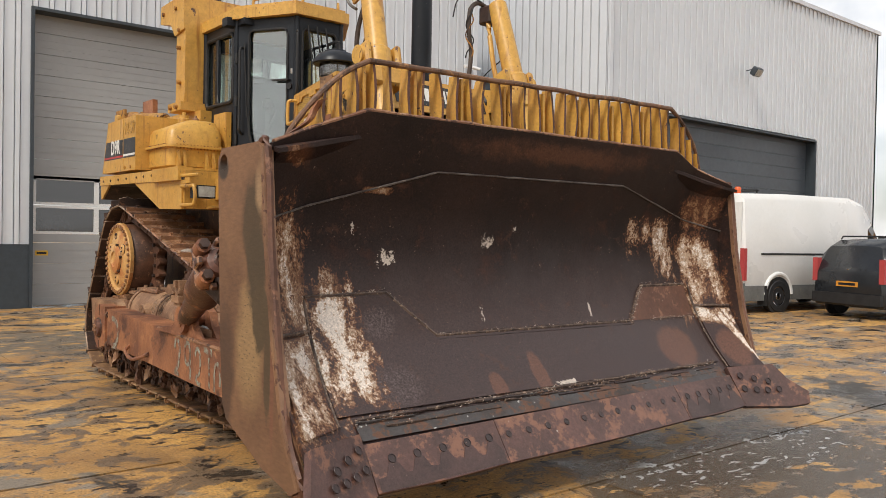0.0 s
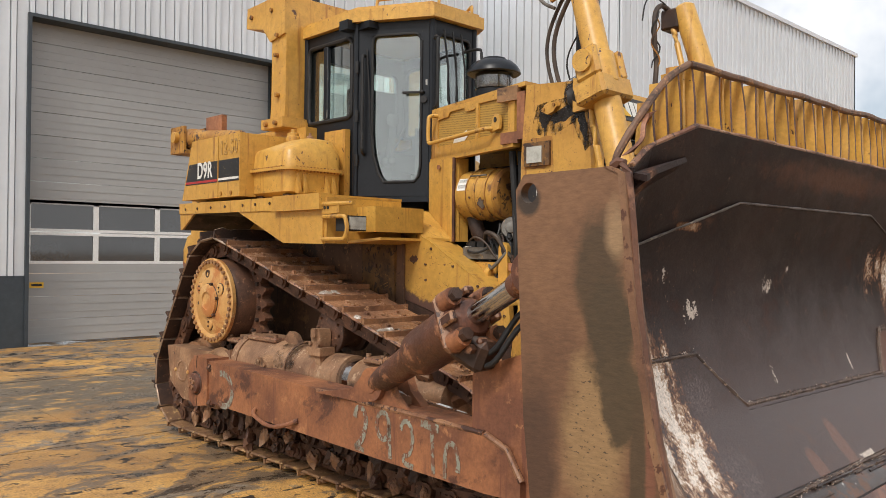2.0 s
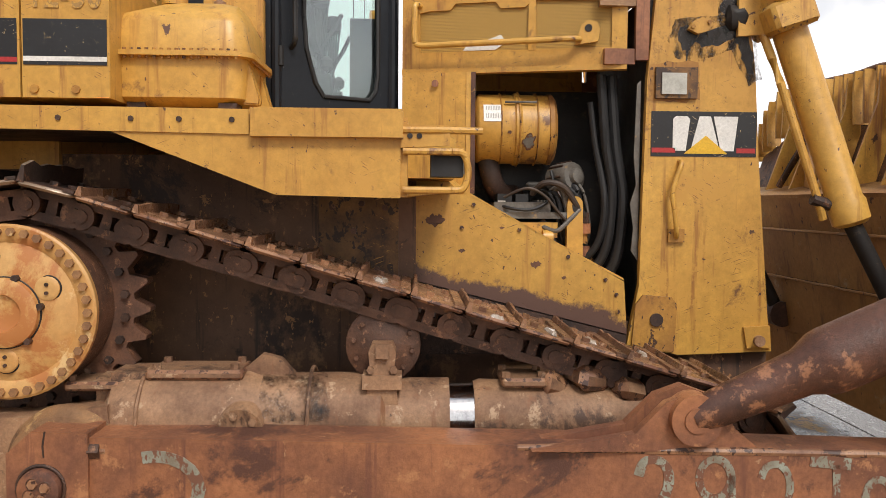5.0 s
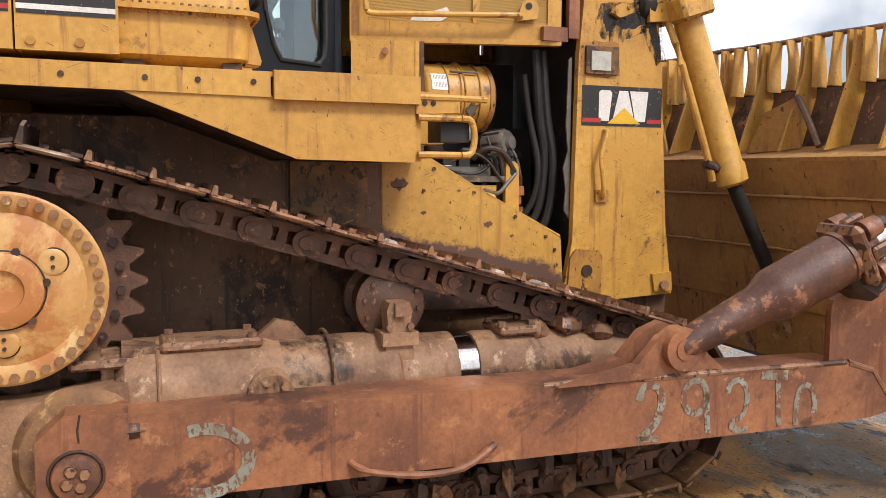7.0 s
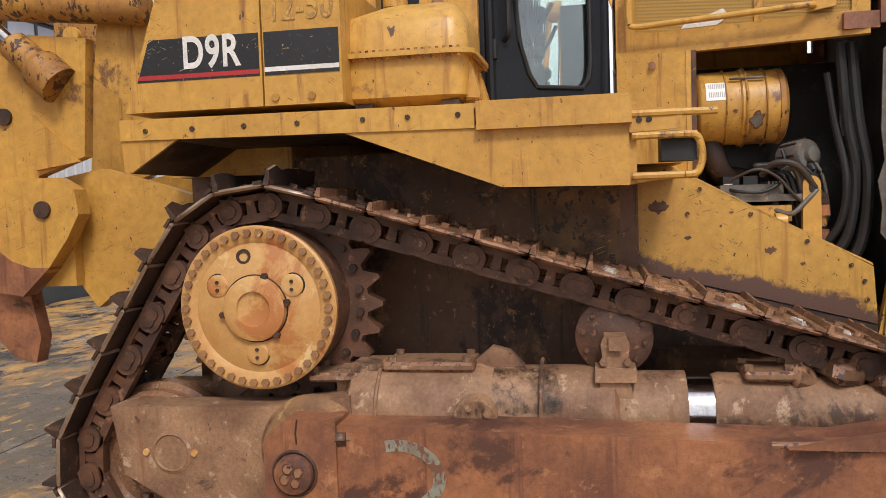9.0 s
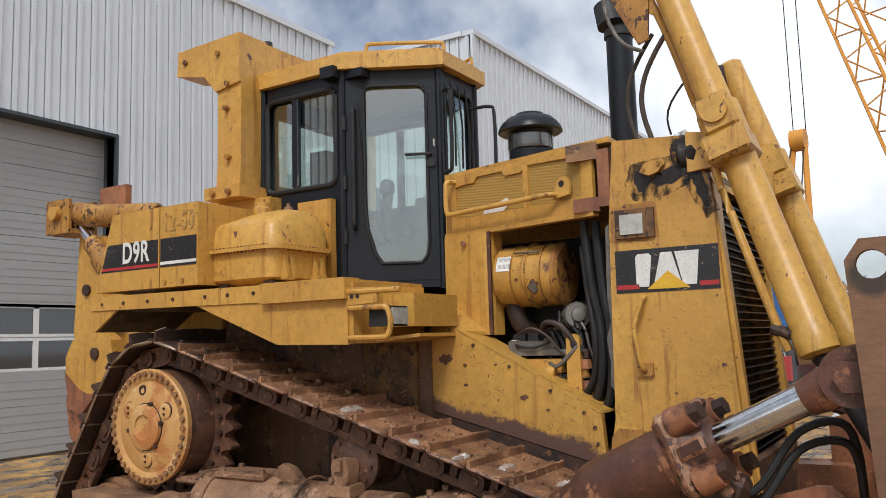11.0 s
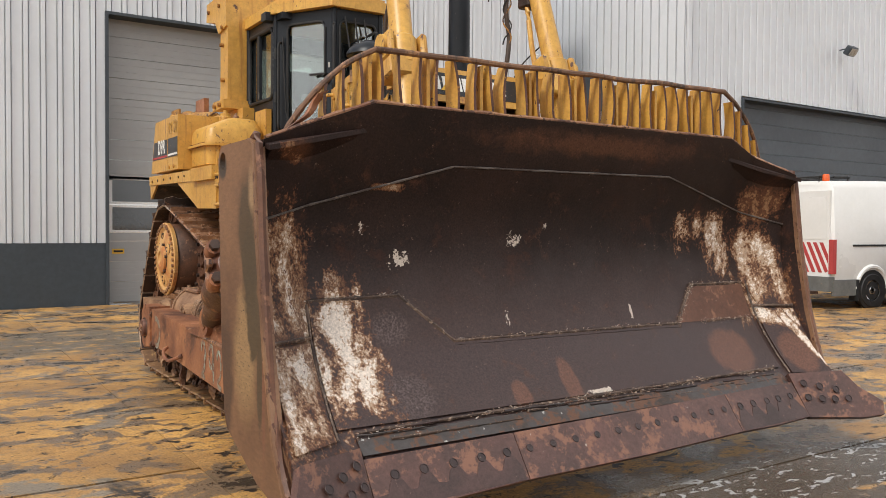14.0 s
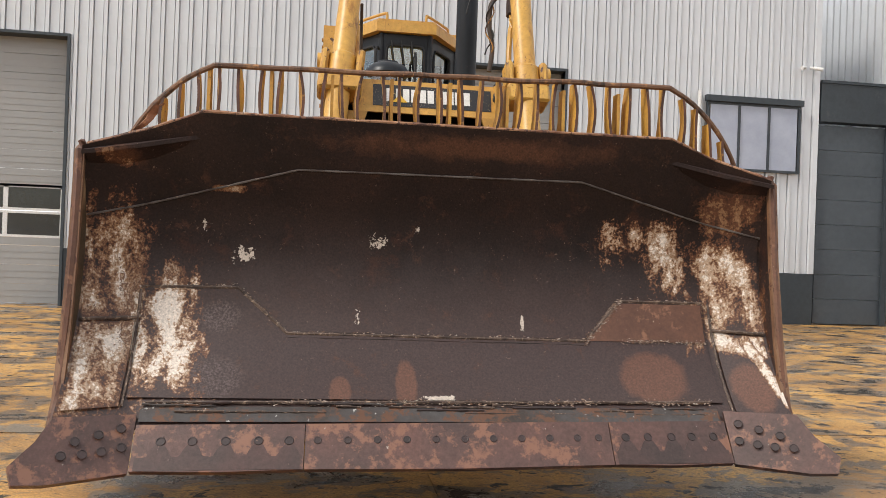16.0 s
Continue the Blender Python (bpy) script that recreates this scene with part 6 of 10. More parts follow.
        cable = [q + Vector((0, 0.36, 0.05)), q + Vector((0, 0.34, -0.15)), q + Vector((0, 0.26, -0.32)), q + Vector((0, 0.14, -0.4))]
        part("cable", add_tube(bmesh.new(), smooth_path(cable, 5), 0.012, 8), grey_engine, cyl)
        part("junction_block", add_box(bmesh.new(), (-0.05, 0.07), (-0.03, 0.09), (-0.08, 0.06), 0.015, Matrix.Translation(q + Vector((0, 0.06, 0.1)))), rust_arm, cyl)


lift_cylinder(-1)
lift_cylinder(1)


# tracks
SPROCKET, FRONT, REAR = (4.63, 1.27, 0.565), (1.58, 0.50, 0.445), (5.26, 0.50, 0.445)


def track_path():
    """Closed outer path of the shoe plates round rear idler, sprocket and front idler, as points (y, z)."""
    order = (FRONT, REAR, SPROCKET)
    pts = []
    n = len(order)
    segs = []
    for i in range(n):
        (y0, z0, r0), (y1, z1, r1) = order[i], order[(i + 1) % n]
        dy, dz = y1 - y0, z1 - z0
        L = math.hypot(dy, dz)
        base = math.atan2(dz, dy)
        off = math.asin((r0 - r1) / L)
        a = base - math.pi / 2 + off
        segs.append((a, order[i], order[(i + 1) % n]))
    for i in range(n):
        a, c0, c1 = segs[i]
        pts.append((c0[0] + c0[2] * math.cos(a), c0[1] + c0[2] * math.sin(a)))
        pts.append((c1[0] + c1[2] * math.cos(a), c1[1] + c1[2] * math.sin(a)))
        a2 = segs[(i + 1) % n][0]
        while a2 < a:
            a2 += 2 * math.pi
        for k in range(1, 12):
            b = a + (a2 - a) * k / 12
            pts.append((c1[0] + c1[2] * math.cos(b), c1[1] + c1[2] * math.sin(b)))
    return pts


def along_track(count):
    pts = [Vector((0, y, z)) for y, z in track_path()]
    pts.append(pts[0])
    d = [0.0]
    for a, b in zip(pts, pts[1:]):
        d.append(d[-1] + (b - a).length)
    out = []

    def at(s):
        s %= d[-1]
        for i in range(len(d) - 1):
            if s <= d[i + 1]:
                return pts[i].lerp(pts[i + 1], (s - d[i]) / max(d[i + 1] - d[i], 1e-6))
        return pts[-1]

    step = d[-1] / count
    for k in range(count):
        a, b = at(k * step - step * 0.5), at(k * step + step * 0.5)
        out.append(((a + b) / 2, (b - a).normalized(), step))
    return out


SHOES = 44
PITCH = along_track(SHOES)[0][2]
h = PITCH / 2


def shoe_plate(material, bar, seed):
    """One shoe: plate in local x (across), y (along the run), z outward, with a grouser bar and worn lips."""
    bm = bmesh.new()
    for i in range(6):
        # the plate in strips, so that its lips can wear unevenly
        xa, xb = -0.305 + i * 0.61 / 6, -0.305 + (i + 1) * 0.61 / 6
        before = set(bm.verts)
        vs = [bm.verts.new((x, y, z)) for z in (-0.022, 0.0) for x, y in ((xa, -h + 0.014), (xb, -h + 0.014), (xb, h + 0.006), (xa, h + 0.006))]
        for q in ((0, 3, 2, 1), (4, 5, 6, 7), (0, 1, 5, 4), (2, 3, 7, 6)):
            bm.faces.new([vs[k] for k in q])
        if i == 0:
            bm.faces.new([vs[k] for k in (0, 4, 7, 3)])
        if i == 5:
            bm.faces.new([vs[k] for k in (1, 2, 6, 5)])
    bmesh.ops.remove_doubles(bm, verts=bm.verts, dist=0.0005)
    for v in bm.verts:
        v.co.y += 0.010 * noise.noise((v.co.x * 13, seed, v.co.y * 5))
        v.co.z += 0.005 * noise.noise((v.co.x * 9, v.co.y * 7, seed))
    bevel_new(bm, set(), 0.008)
    n0 = set(bm.verts)
    for i in range(8):
        xa, xb = -0.303 + i * 0.606 / 8, -0.303 + (i + 1) * 0.606 / 8
        za, zb = [bar * (1 + 0.3 * noise.noise((x * 11, seed, 3.0))) for x in (xa, xb)]
        y0, y1 = -h + 0.014, -h + 0.044
        p = [(xa, y0, -0.004), (xb, y0, -0.004), (xb, y1, -0.004), (xa, y1, -0.004), (xa, y0 + 0.006, za), (xb, y0 + 0.006, zb), (xb, y1 - 0.010, zb), (xa, y1 - 0.010, za)]
        vs = [bm.verts.new(q) for q in p]
        for q in ((4, 5, 6, 7), (0, 1, 5, 4), (2, 3, 7, 6)):
            f = bm.faces.new([vs[k] for k in q])
            f.material_index = 1 if q[0] == 4 else 0
        if i == 0:
            bm.faces.new([vs[k] for k in (0, 4, 7, 3)])
        if i == 7:
            bm.faces.new([vs[k] for k in (1, 2, 6, 5)])
    add_box(bm, (-0.305, 0.305), (h - 0.035, h + 0.010), (-0.002, 0.012), 0.006)
    for bx in (-0.14, 0.14):
        for by in (-0.02, 0.06):
            add_cyl(bm, (bx, by, -0.002), (bx, by, 0.018), 0.02, None, 6)
    tmp = finish("track_shoe", bm, material)
    me = tmp.data
    bpy.data.objects.remove(tmp)
    return me


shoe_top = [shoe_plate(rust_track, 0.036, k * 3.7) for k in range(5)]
# end-run shoes in darker rust: shade on their inner faces put into colour
shoe_shade = [shoe_plate(rust_dark, 0.078, k * 2.9 + 20) for k in range(3)]
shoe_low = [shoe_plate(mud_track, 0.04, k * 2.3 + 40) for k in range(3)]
for me in shoe_shade:
    me.materials[1] = tip_shine
bm = bmesh.new()
for sx in (-0.14, 0.14):
    side_plate(bm, [(-h * 1.2, -0.035), (-h * 1.2, -0.065), (h * 1.2, -0.065), (h * 1.2, -0.035)], sx - 0.025, sx + 0.025, 0.005)
    side_plate(bm, [(-h * 1.15, -0.125), (-h * 0.9, -0.165), (h * 0.9, -0.165), (h * 1.15, -0.125)], sx - 0.025, sx + 0.025, 0.005)
    for by in (-h * 0.85, h * 0.85):
        add_cyl(bm, (sx - 0.04, by, -0.10), (sx + 0.04, by, -0.10), 0.058, None, 16, 0.008)
        add_cyl(bm, (sx - 0.05, by, -0.10), (sx + 0.05, by, -0.10), 0.03, None, 12, 0.004)
    side_plate(bm, [(-0.02, -0.06), (-0.025, -0.14), (0.025, -0.14), (0.02, -0.06)], sx - 0.02, sx + 0.02, 0.004)
add_cyl(bm, (-0.14, -h * 0.85, -0.10), (0.14, -h * 0.85, -0.10), 0.034, None, 10)
tmp = finish("track_link", bm, rust_link)
link_mesh = tmp.data
bpy.data.objects.remove(tmp)


clod_data = []
for k in range(3):
    bm = bmesh.new()
    bmesh.ops.create_icosphere(bm, subdivisions=2, radius=0.036)
    for v in bm.verts:
        v.co += 0.035 * noise.noise_vector(v.co * 34 + Vector((k * 5.0, 0, 0)))
    tmp = finish("mud_clod", bm, (rust_link, mud_steel, rust_dark)[k])
    clod_data.append(tmp.data)
    bpy.data.objects.remove(tmp)


def track(s):
    cx = s * 1.125
    # roller frame
    bm = bmesh.new()
    add_box(bm, (cx - 0.17, cx + 0.17), (2.0, 4.4), (0.34, 0.70), 0.03)
    side_plate(bm, [(5.36, 0.82), (4.55, 0.83), (4.2, 0.88), (4.15, 0.5), (4.4, 0.35), (5.05, 0.36), (5.30, 0.5)], cx + s * 0.14, cx + s * 0.33, 0.02)
    side_plate(bm, [(5.36, 0.82), (4.55, 0.83), (4.2, 0.88), (4.15, 0.5), (4.4, 0.35), (5.05, 0.36), (5.30, 0.5)], cx - s * 0.33, cx - s * 0.2, 0.02)
    frame_ob = part("track_frame", bm, mud_steel, dozer, "muddy grey-brown track roller frame")
    bm = bmesh.new()
    xo = cx + s * 0.12
    add_lathe(bm, (xo, 4.25, 0.78), (0, -1, 0), [(0.14, 0), (0.20, 0.04), (0.215, 0.1), (0.215, 0.62), (0.2, 0.66), (0.2, 1.2), (0.175, 1.22), (0.175, 1.5)], 28)
    part("recoil_housing", bm, mud_steel, frame_ob)
    part("recoil_tube", add_cyl(bmesh.new(), (xo, 2.78, 0.78), (xo, 2.64, 0.78), 0.15, None, 28), chrome, frame_ob, "bright worn recoil tube")
    part("recoil_yoke", add_lathe(bmesh.new(), (xo, 2.64, 0.78), (0, -1, 0), [(0.16, 0), (0.17, 0.03), (0.16, 0.4), (0.1, 0.9)], 24), mud_steel, frame_ob)
    bm = bmesh.new()
    add_box(bm, (xo - 0.1, xo + 0.12), (4.0, 4.22), (0.93, 1.0), 0.02)
    add_box(bm, (xo - 0.06, xo + 0.16), (4.12, 4.3), (0.86, 0.97), 0.02)
    part("cover_plate", bm, mud_steel, frame_ob)
    bm = bmesh.new()
    side_plate(bm, [(3.72, 0.96), (3.64, 1.02), (3.58, 1.07), (3.5, 1.05), (3.42, 0.96)], xo - s * 0.02, xo + s * 0.03, 0.01)
    part("lifting_eye", bm, mud_steel, frame_ob)
    bm = bmesh.new()
    add_cyl(bm, (xo + s * 0.15, 3.64, 0.80), (xo + s * 0.24, 3.64, 0.78), 0.10, None, 20, 0.01)
    for k in range(5):
        a = 2 * math.pi * k / 5
        add_cyl(bm, (xo + s * 0.23, 3.64 + 0.07 * math.cos(a), 0.78 + 0.07 * math.sin(a)), (xo + s * 0.26, 3.64 + 0.07 * math.cos(a), 0.78 + 0.07 * math.sin(a)), 0.018, None, 6)
    part("pivot_cap", bm, mud_steel, frame_ob)
    # clamps, cover plates and studs along the recoil housing
    for y, z0, w in ((4.3, 0.95, 0.24), (3.86, 1.0, 0.42), (2.42, 0.965, 0.2)):
        lid = part("cover_plate", add_box(bmesh.new(), (xo - 0.12, xo + 0.12), (y - w / 2, y + w / 2), (z0 - 0.03, z0 + 0.012), 0.012, Matrix.Translation((0, 0, 0))), mud_steel, frame_ob)
        for i, (du, dv) in enumerate(((-0.4, -0.08), (0.4, -0.08), (-0.4, 0.08), (0.4, 0.08))):
            part("bolt", add_cyl(bmesh.new(), (xo + dv, y + du * w, z0 + 0.01), (xo + dv, y + du * w, z0 + 0.035), 0.02, None, 6), mud_steel, lid)
    for y in (4.08, 3.36):
        part("housing_band", add_tube(bmesh.new(), [(xo + 0.222 * math.cos(a), y, 0.78 + 0.222 * math.sin(a)) for a in [radians(8 * k) for k in range(46)]], 0.009, 6), mud_steel, frame_ob)
    # round plug between two brass screws
    xs = cx + s * 0.33
    plug = part("frame_plug", add_lathe(bmesh.new(), (xs - s * 0.01, 5.06, 0.61), (s, 0, 0), [(0.10, 0.0), (0.10, 0.013), (0.085, 0.018), (0.08, 0.011), (0.02, 0.011), (0.004, 0.012)], 30), mud_steel, frame_ob)
    for dy in (-0.115, 0.125):
        part("screw", add_cyl(bmesh.new(), (xs - s * 0.004, 5.06 + dy, 0.61), (xs + s * 0.012, 5.06 + dy, 0.61), 0.018, 0.015, 8, 0.002), gold_cover, plug)
    # cast boss behind the arm's trunnion
    part("trunnion_boss", add_lathe(bmesh.new(), (cx + s * 0.30, 4.37, 0.63), (s, 0, 0), [(0.255, 0.0), (0.25, 0.03), (0.235, 0.05), (0.22, 0.09), (0.1, 0.10)], 36), mud_track, frame_ob)
    # grease spilt over the recoil housing
    bm = bmesh.new()
    grid = []
    for i in range(15):
        y = 3.29 + 0.285 * i / 14
        grid.append([bm.verts.new((xo + s * 0.2022 * math.cos(radians(a0)), y + 0.05 * noise.noise((y * 9, a0 * 0.05, 3)) * (1 if i < 7 else 0.2), 0.78 + 0.2022 * math.sin(radians(a0)))) for a0 in [8 + 7 * k + 9 * noise.noise((y * 14, k * 0.3, 1)) for k in range(16)]])
    for a, b in zip(grid, grid[1:]):
        for k in range(15):
            bm.faces.new((a[k], a[k + 1], b[k + 1], b[k]))
    part("grease_stain", bm, oil_thin, frame_ob)
    for y, dz in ((2.3, 0.0), (2.12, 0.03), (1.95, -0.02)):
        bm = add_box(bmesh.new(), (-0.10, 0.10), (-0.075, 0.075), (-0.05, 0.05), 0.03, pose(xo, y, 0.93 + dz, 12, 8, 25))
        for v in bm.verts:
            v.co += 0.035 * noise.noise_vector(v.co * 7)
        part("dirt_clod", bm, mud_steel, frame_ob)
    # carrier roller on its post
    bm = bmesh.new()
    x0, x1 = cx + s * 0.17, cx + s * 0.27
    side_plate(bm, [(2.95, 0.66), (2.985, 0.95), (3.105, 0.95), (3.17, 0.66)], x0, x1, 0.012)
    add_box(bm, (min(x0, x1) - 0.02, max(x0, x1) + 0.015), (2.96, 3.13), (0.94, 1.0), 0.012)
    head = [(2.995, 1.0), (2.985, 1.10), (3.0, 1.135), (3.09, 1.135), (3.105, 1.10), (3.095, 1.0)]
    side_plate(bm, head, x0, x1, 0.012)
    post = part("carrier_bracket", bm, mud_steel, frame_ob)
    roller = part("carrier_roller", add_lathe(bmesh.new(), (cx + s * 0.16, 3.045, 1.11), (-s, 0, 0), [(0.10, 0.0), (0.12, 0.012), (0.15, 0.012), (0.168, 0.022), (0.168, 0.05), (0.13, 0.06), (0.13, 0.24), (0.165, 0.25), (0.165, 0.29), (0.1, 0.3)], 32), rust_link, frame_ob)
    for k in range(10):
        a = radians(36 * k + 10)
        y, z = 3.045 + 0.132 * math.cos(a), 1.11 + 0.132 * math.sin(a)
        part("bolt", add_cyl(bmesh.new(), (cx + s * 0.145, y, z), (cx + s * 0.166, y, z), 0.011, None, 6), rust_link, roller)
    part("square_plug", add_box(bmesh.new(), (min(x1, x1 + s * 0.025), max(x1, x1 + s * 0.025)), (3.018, 3.072), (1.075, 1.135), 0.006), mud_steel, post)
    for y, z in ((2.995, 1.025), (3.095, 1.025), (2.985, 0.72), (3.135, 0.72)):
        part("bolt", add_cyl(bmesh.new(), (x1, y, z), (x1 + s * 0.018, y, z), 0.017, None, 6), mud_steel, post)
    # idlers
    for y, z, r in (FRONT, REAR):
        bm = add_lathe(bmesh.new(), (cx - 0.13, y, z), (1, 0, 0), [(0.1, 0.05), (0.26, 0.05), (0.30, 0.0), (r - 0.12, 0.0), (r - 0.10, 0.02), (r - 0.10, 0.08), (r - 0.07, 0.09), (r - 0.07, 0.17), (r - 0.10, 0.18), (r - 0.10, 0.24), (r - 0.12, 0.26), (0.30, 0.26), (0.26, 0.21), (0.1, 0.21)], 40)
        part("idler", bm, rust_track, frame_ob)
    # bottom rollers
    for k in range(8):
        y = 1.98 + k * 0.41
        bm = add_lathe(bmesh.new(), (cx - 0.17, y, 0.30), (1, 0, 0), [(0.06, 0), (0.12, 0.01), (0.15, 0.03), (0.15, 0.07), (0.115, 0.08), (0.115, 0.26), (0.15, 0.27), (0.15, 0.31), (0.12, 0.33), (0.06, 0.34)], 24)
        add_cyl(bm, (cx + s * 0.17, y, 0.30), (cx + s * 0.23, y, 0.30), 0.06, 0.05, 8)
        part("track_roller", bm, rust_dark, frame_ob)
        bm = bmesh.new()
        side_plate(bm, [(y - 0.1, 0.46), (y + 0.1, 0.46), (y + 0.12, 0.34), (y + 0.07, 0.25), (y - 0.07, 0.25), (y - 0.12, 0.34)], cx + s * 0.18, cx + s * 0.21, 0.01)
        add_cyl(bm, (cx + s * 0.2, y - 0.08, 0.38), (cx + s * 0.235, y - 0.08, 0.38), 0.025, None, 6)
        add_cyl(bm, (cx + s * 0.2, y + 0.08, 0.38), (cx + s * 0.235, y + 0.08, 0.38), 0.025, None, 6)
        part("roller_collar", bm, rust_dark, frame_ob)
    # chain
    chain = part("track_chain", add_box(bmesh.new(), (cx - 0.02, cx + 0.02), (2.0, 2.1), (0.10, 0.12), 0.004), rust_dark, dozer, "rusty steel crawler track of grouser shoes")
    for p, d, step in along_track(SHOES):
        out = Vector((0, d.z, -d.y))
        m = Matrix((Vector((1, 0, 0)), d, out)).transposed().to_4x4()
        if Vector((1, 0, 0)).cross(d).dot(out) < 0:
            m = Matrix((Vector((-1, 0, 0)), d, out)).transposed().to_4x4()
        m = Matrix.Translation((cx, p.y, p.z)) @ m
        if out.z < -0.75:
            lay = random.Random(int(p.y * 100) + 5)
            m = m @ pose(0, 0, 0, lay.uniform(-2.5, 2.5), lay.uniform(-0.8, 0.8), lay.uniform(-1.5, 1.5)) @ Matrix.Diagonal((1.0, 0.93, 1.0, 1.0))
        # picked by facing: pale upper run, shade-coloured ends, muddy lower run
        shared("track_shoe", shoe_top[int(p.y * 37) % 5] if out.z > 0.6 and p.y < 4.4 else shoe_low[int(p.y * 37) % 3] if out.z < -0.75 else shoe_shade[int((p.y + p.z) * 37) % 3], chain, m)
        shared("track_link", link_mesh, chain, m)
    # mud and ice hanging in the lower run
    for k in range(34):
        r_ = random.Random(k * 7 + (3 if s > 0 else 0))
        y = 1.75 + k * 0.105 + r_.uniform(-0.03, 0.03)
        z = r_.uniform(0.12, 0.34)
        shared("mud_clod", clod_data[k % 3], chain, Matrix.Translation((cx + s * r_.uniform(0.19, 0.29), y, z)) @ Matrix.LocRotScale(None, Vector((0, 0, 1)).rotation_difference(Vector((r_.uniform(-0.4, 0.4), r_.uniform(-0.4, 0.4), 1))), Vector((r_.uniform(0.6, 1.0), r_.uniform(0.7, 1.3), r_.uniform(0.9, 2.4)))))
    # final drive
    y, z, _ = SPROCKET
    prof_d = [(0.20, 0.0), (0.345, 0.0), (0.36, 0.02), (0.365, 0.05), (0.365, 0.28), (0.30, 0.30)]
    drive = part("final_drive", add_lathe(bmesh.new(), (cx, y, z), (s, 0, 0), [(0.36, -0.1), (0.385, -0.05), (0.385, 0.0), (0.365, 0.02), (0.365, 0.20), (0.34, 0.24)], 48), rust_link, dozer, "brown final drive drum with ochre bolted cover")
    xo = cx + s * 0.24
    bm = add_lathe(bmesh.new(), (xo, y, z), (s, 0, 0), [(0.30, 0.0), (0.372, 0.0), (0.375, 0.035), (0.365, 0.042), (0.315, 0.042), (0.295, 0.03), (0.25, 0.045), (0.18, 0.055), (0.15, 0.055), (0.145, 0.08), (0.125, 0.088), (0.08, 0.088), (0.075, 0.075), (0.05, 0.07)], 56)
    cover = part("hub_cover", bm, gold_cover, drive)
    bm = add_cyl(bmesh.new(), (0, 0, 0), (0.034, 0, 0), 0.019, None, 6, 0.003)
    tmp = finish("bolt", bm, hub_bolt)
    bolt_me = tmp.data
    bpy.data.objects.remove(tmp)
    for k in range(38):
        a = 2 * math.pi * k / 38
        shared("bolt", bolt_me, cover, pose(xo + (0.03 if s > 0 else -0.06), y + 0.342 * math.cos(a), z + 0.342 * math.sin(a)))
    # thin dark rings added as painted gaps round the boss and plugs
    for cy, cz, r in [(y, z, 0.151)] + [(y + 0.205 * math.cos(radians(-90 + 120 * k)), z + 0.205 * math.sin(radians(-90 + 120 * k)), 0.0535) for k in range(3)]:
        xr = xo + s * (0.056 if r > 0.1 else 0.045)
        part("gasket", add_tube(bmesh.new(), [(xr, cy + r * math.cos(k * math.pi / 18), cz + r * math.sin(k * math.pi / 18)) for k in range(37)], 0.0045, 6), dark_void, cover)
    for k in range(3):
        a = radians(-90 + 120 * k)
        c = Vector((xo + s * 0.04, y + 0.205 * math.cos(a), z + 0.205 * math.sin(a)))
        part("plug", add_lathe(bmesh.new(), c, (s, 0, 0), [(0.052, 0), (0.052, 0.016), (0.046, 0.02), (0.03, 0.02)], 20), gold_cover, cover)
        for dz in (-0.018, 0.018):
            part("bolt", add_cyl(bmesh.new(), c + Vector((s * 0.02, 0.0, dz)), c + Vector((s * 0.028, 0.0, dz)), 0.008, None, 8), rust_dark, cover)
    for a in (90, 210, 330, 150):
        c = Vector((xo + s * 0.05, y + 0.155 * math.cos(radians(a + 20)), z + 0.155 * math.sin(radians(a + 20))))
        part("bolt", add_cyl(bmesh.new(), c, c + Vector((s * 0.03, 0, 0)), 0.016, None, 6), rust_dark, cover)
    c = Vector((xo + s * 0.03, y + 0.05, z + 0.235))
    part("filler_plug", add_lathe(bmesh.new(), c, (s, 0, 0), [(0.034, 0), (0.034, 0.022), (0.022, 0.022), (0.02, 0.005)], 18), rust_dark, cover)
    # toothed ring
    bm = bmesh.new()
    ring = []
    teeth = 25
    for k in range(teeth * 4):
        r = (0.455, 0.455, 0.525, 0.525)[k % 4]
        a = 2 * math.pi * (k + (0.2 if k % 4 in (2,) else -0.2 if k % 4 == 3 else 0)) / (teeth * 4)
        ring.append((y + r * math.cos(a), z + r * math.sin(a)))
    side_plate(bm, ring, cx - 0.04, cx + 0.04, 0)
    spr = part("sprocket_ring", bm, rust_link, drive)
    for k in range(25):
        a = 2 * math.pi * k / 25
        part("bolt", add_cyl(bmesh.new(), (cx + s * 0.04, y + 0.42 * math.cos(a), z + 0.42 * math.sin(a)), (cx + s * 0.065, y + 0.42 * math.cos(a), z + 0.42 * math.sin(a)), 0.02, None, 6), rust_dark, spr)


track(-1)
track(1)


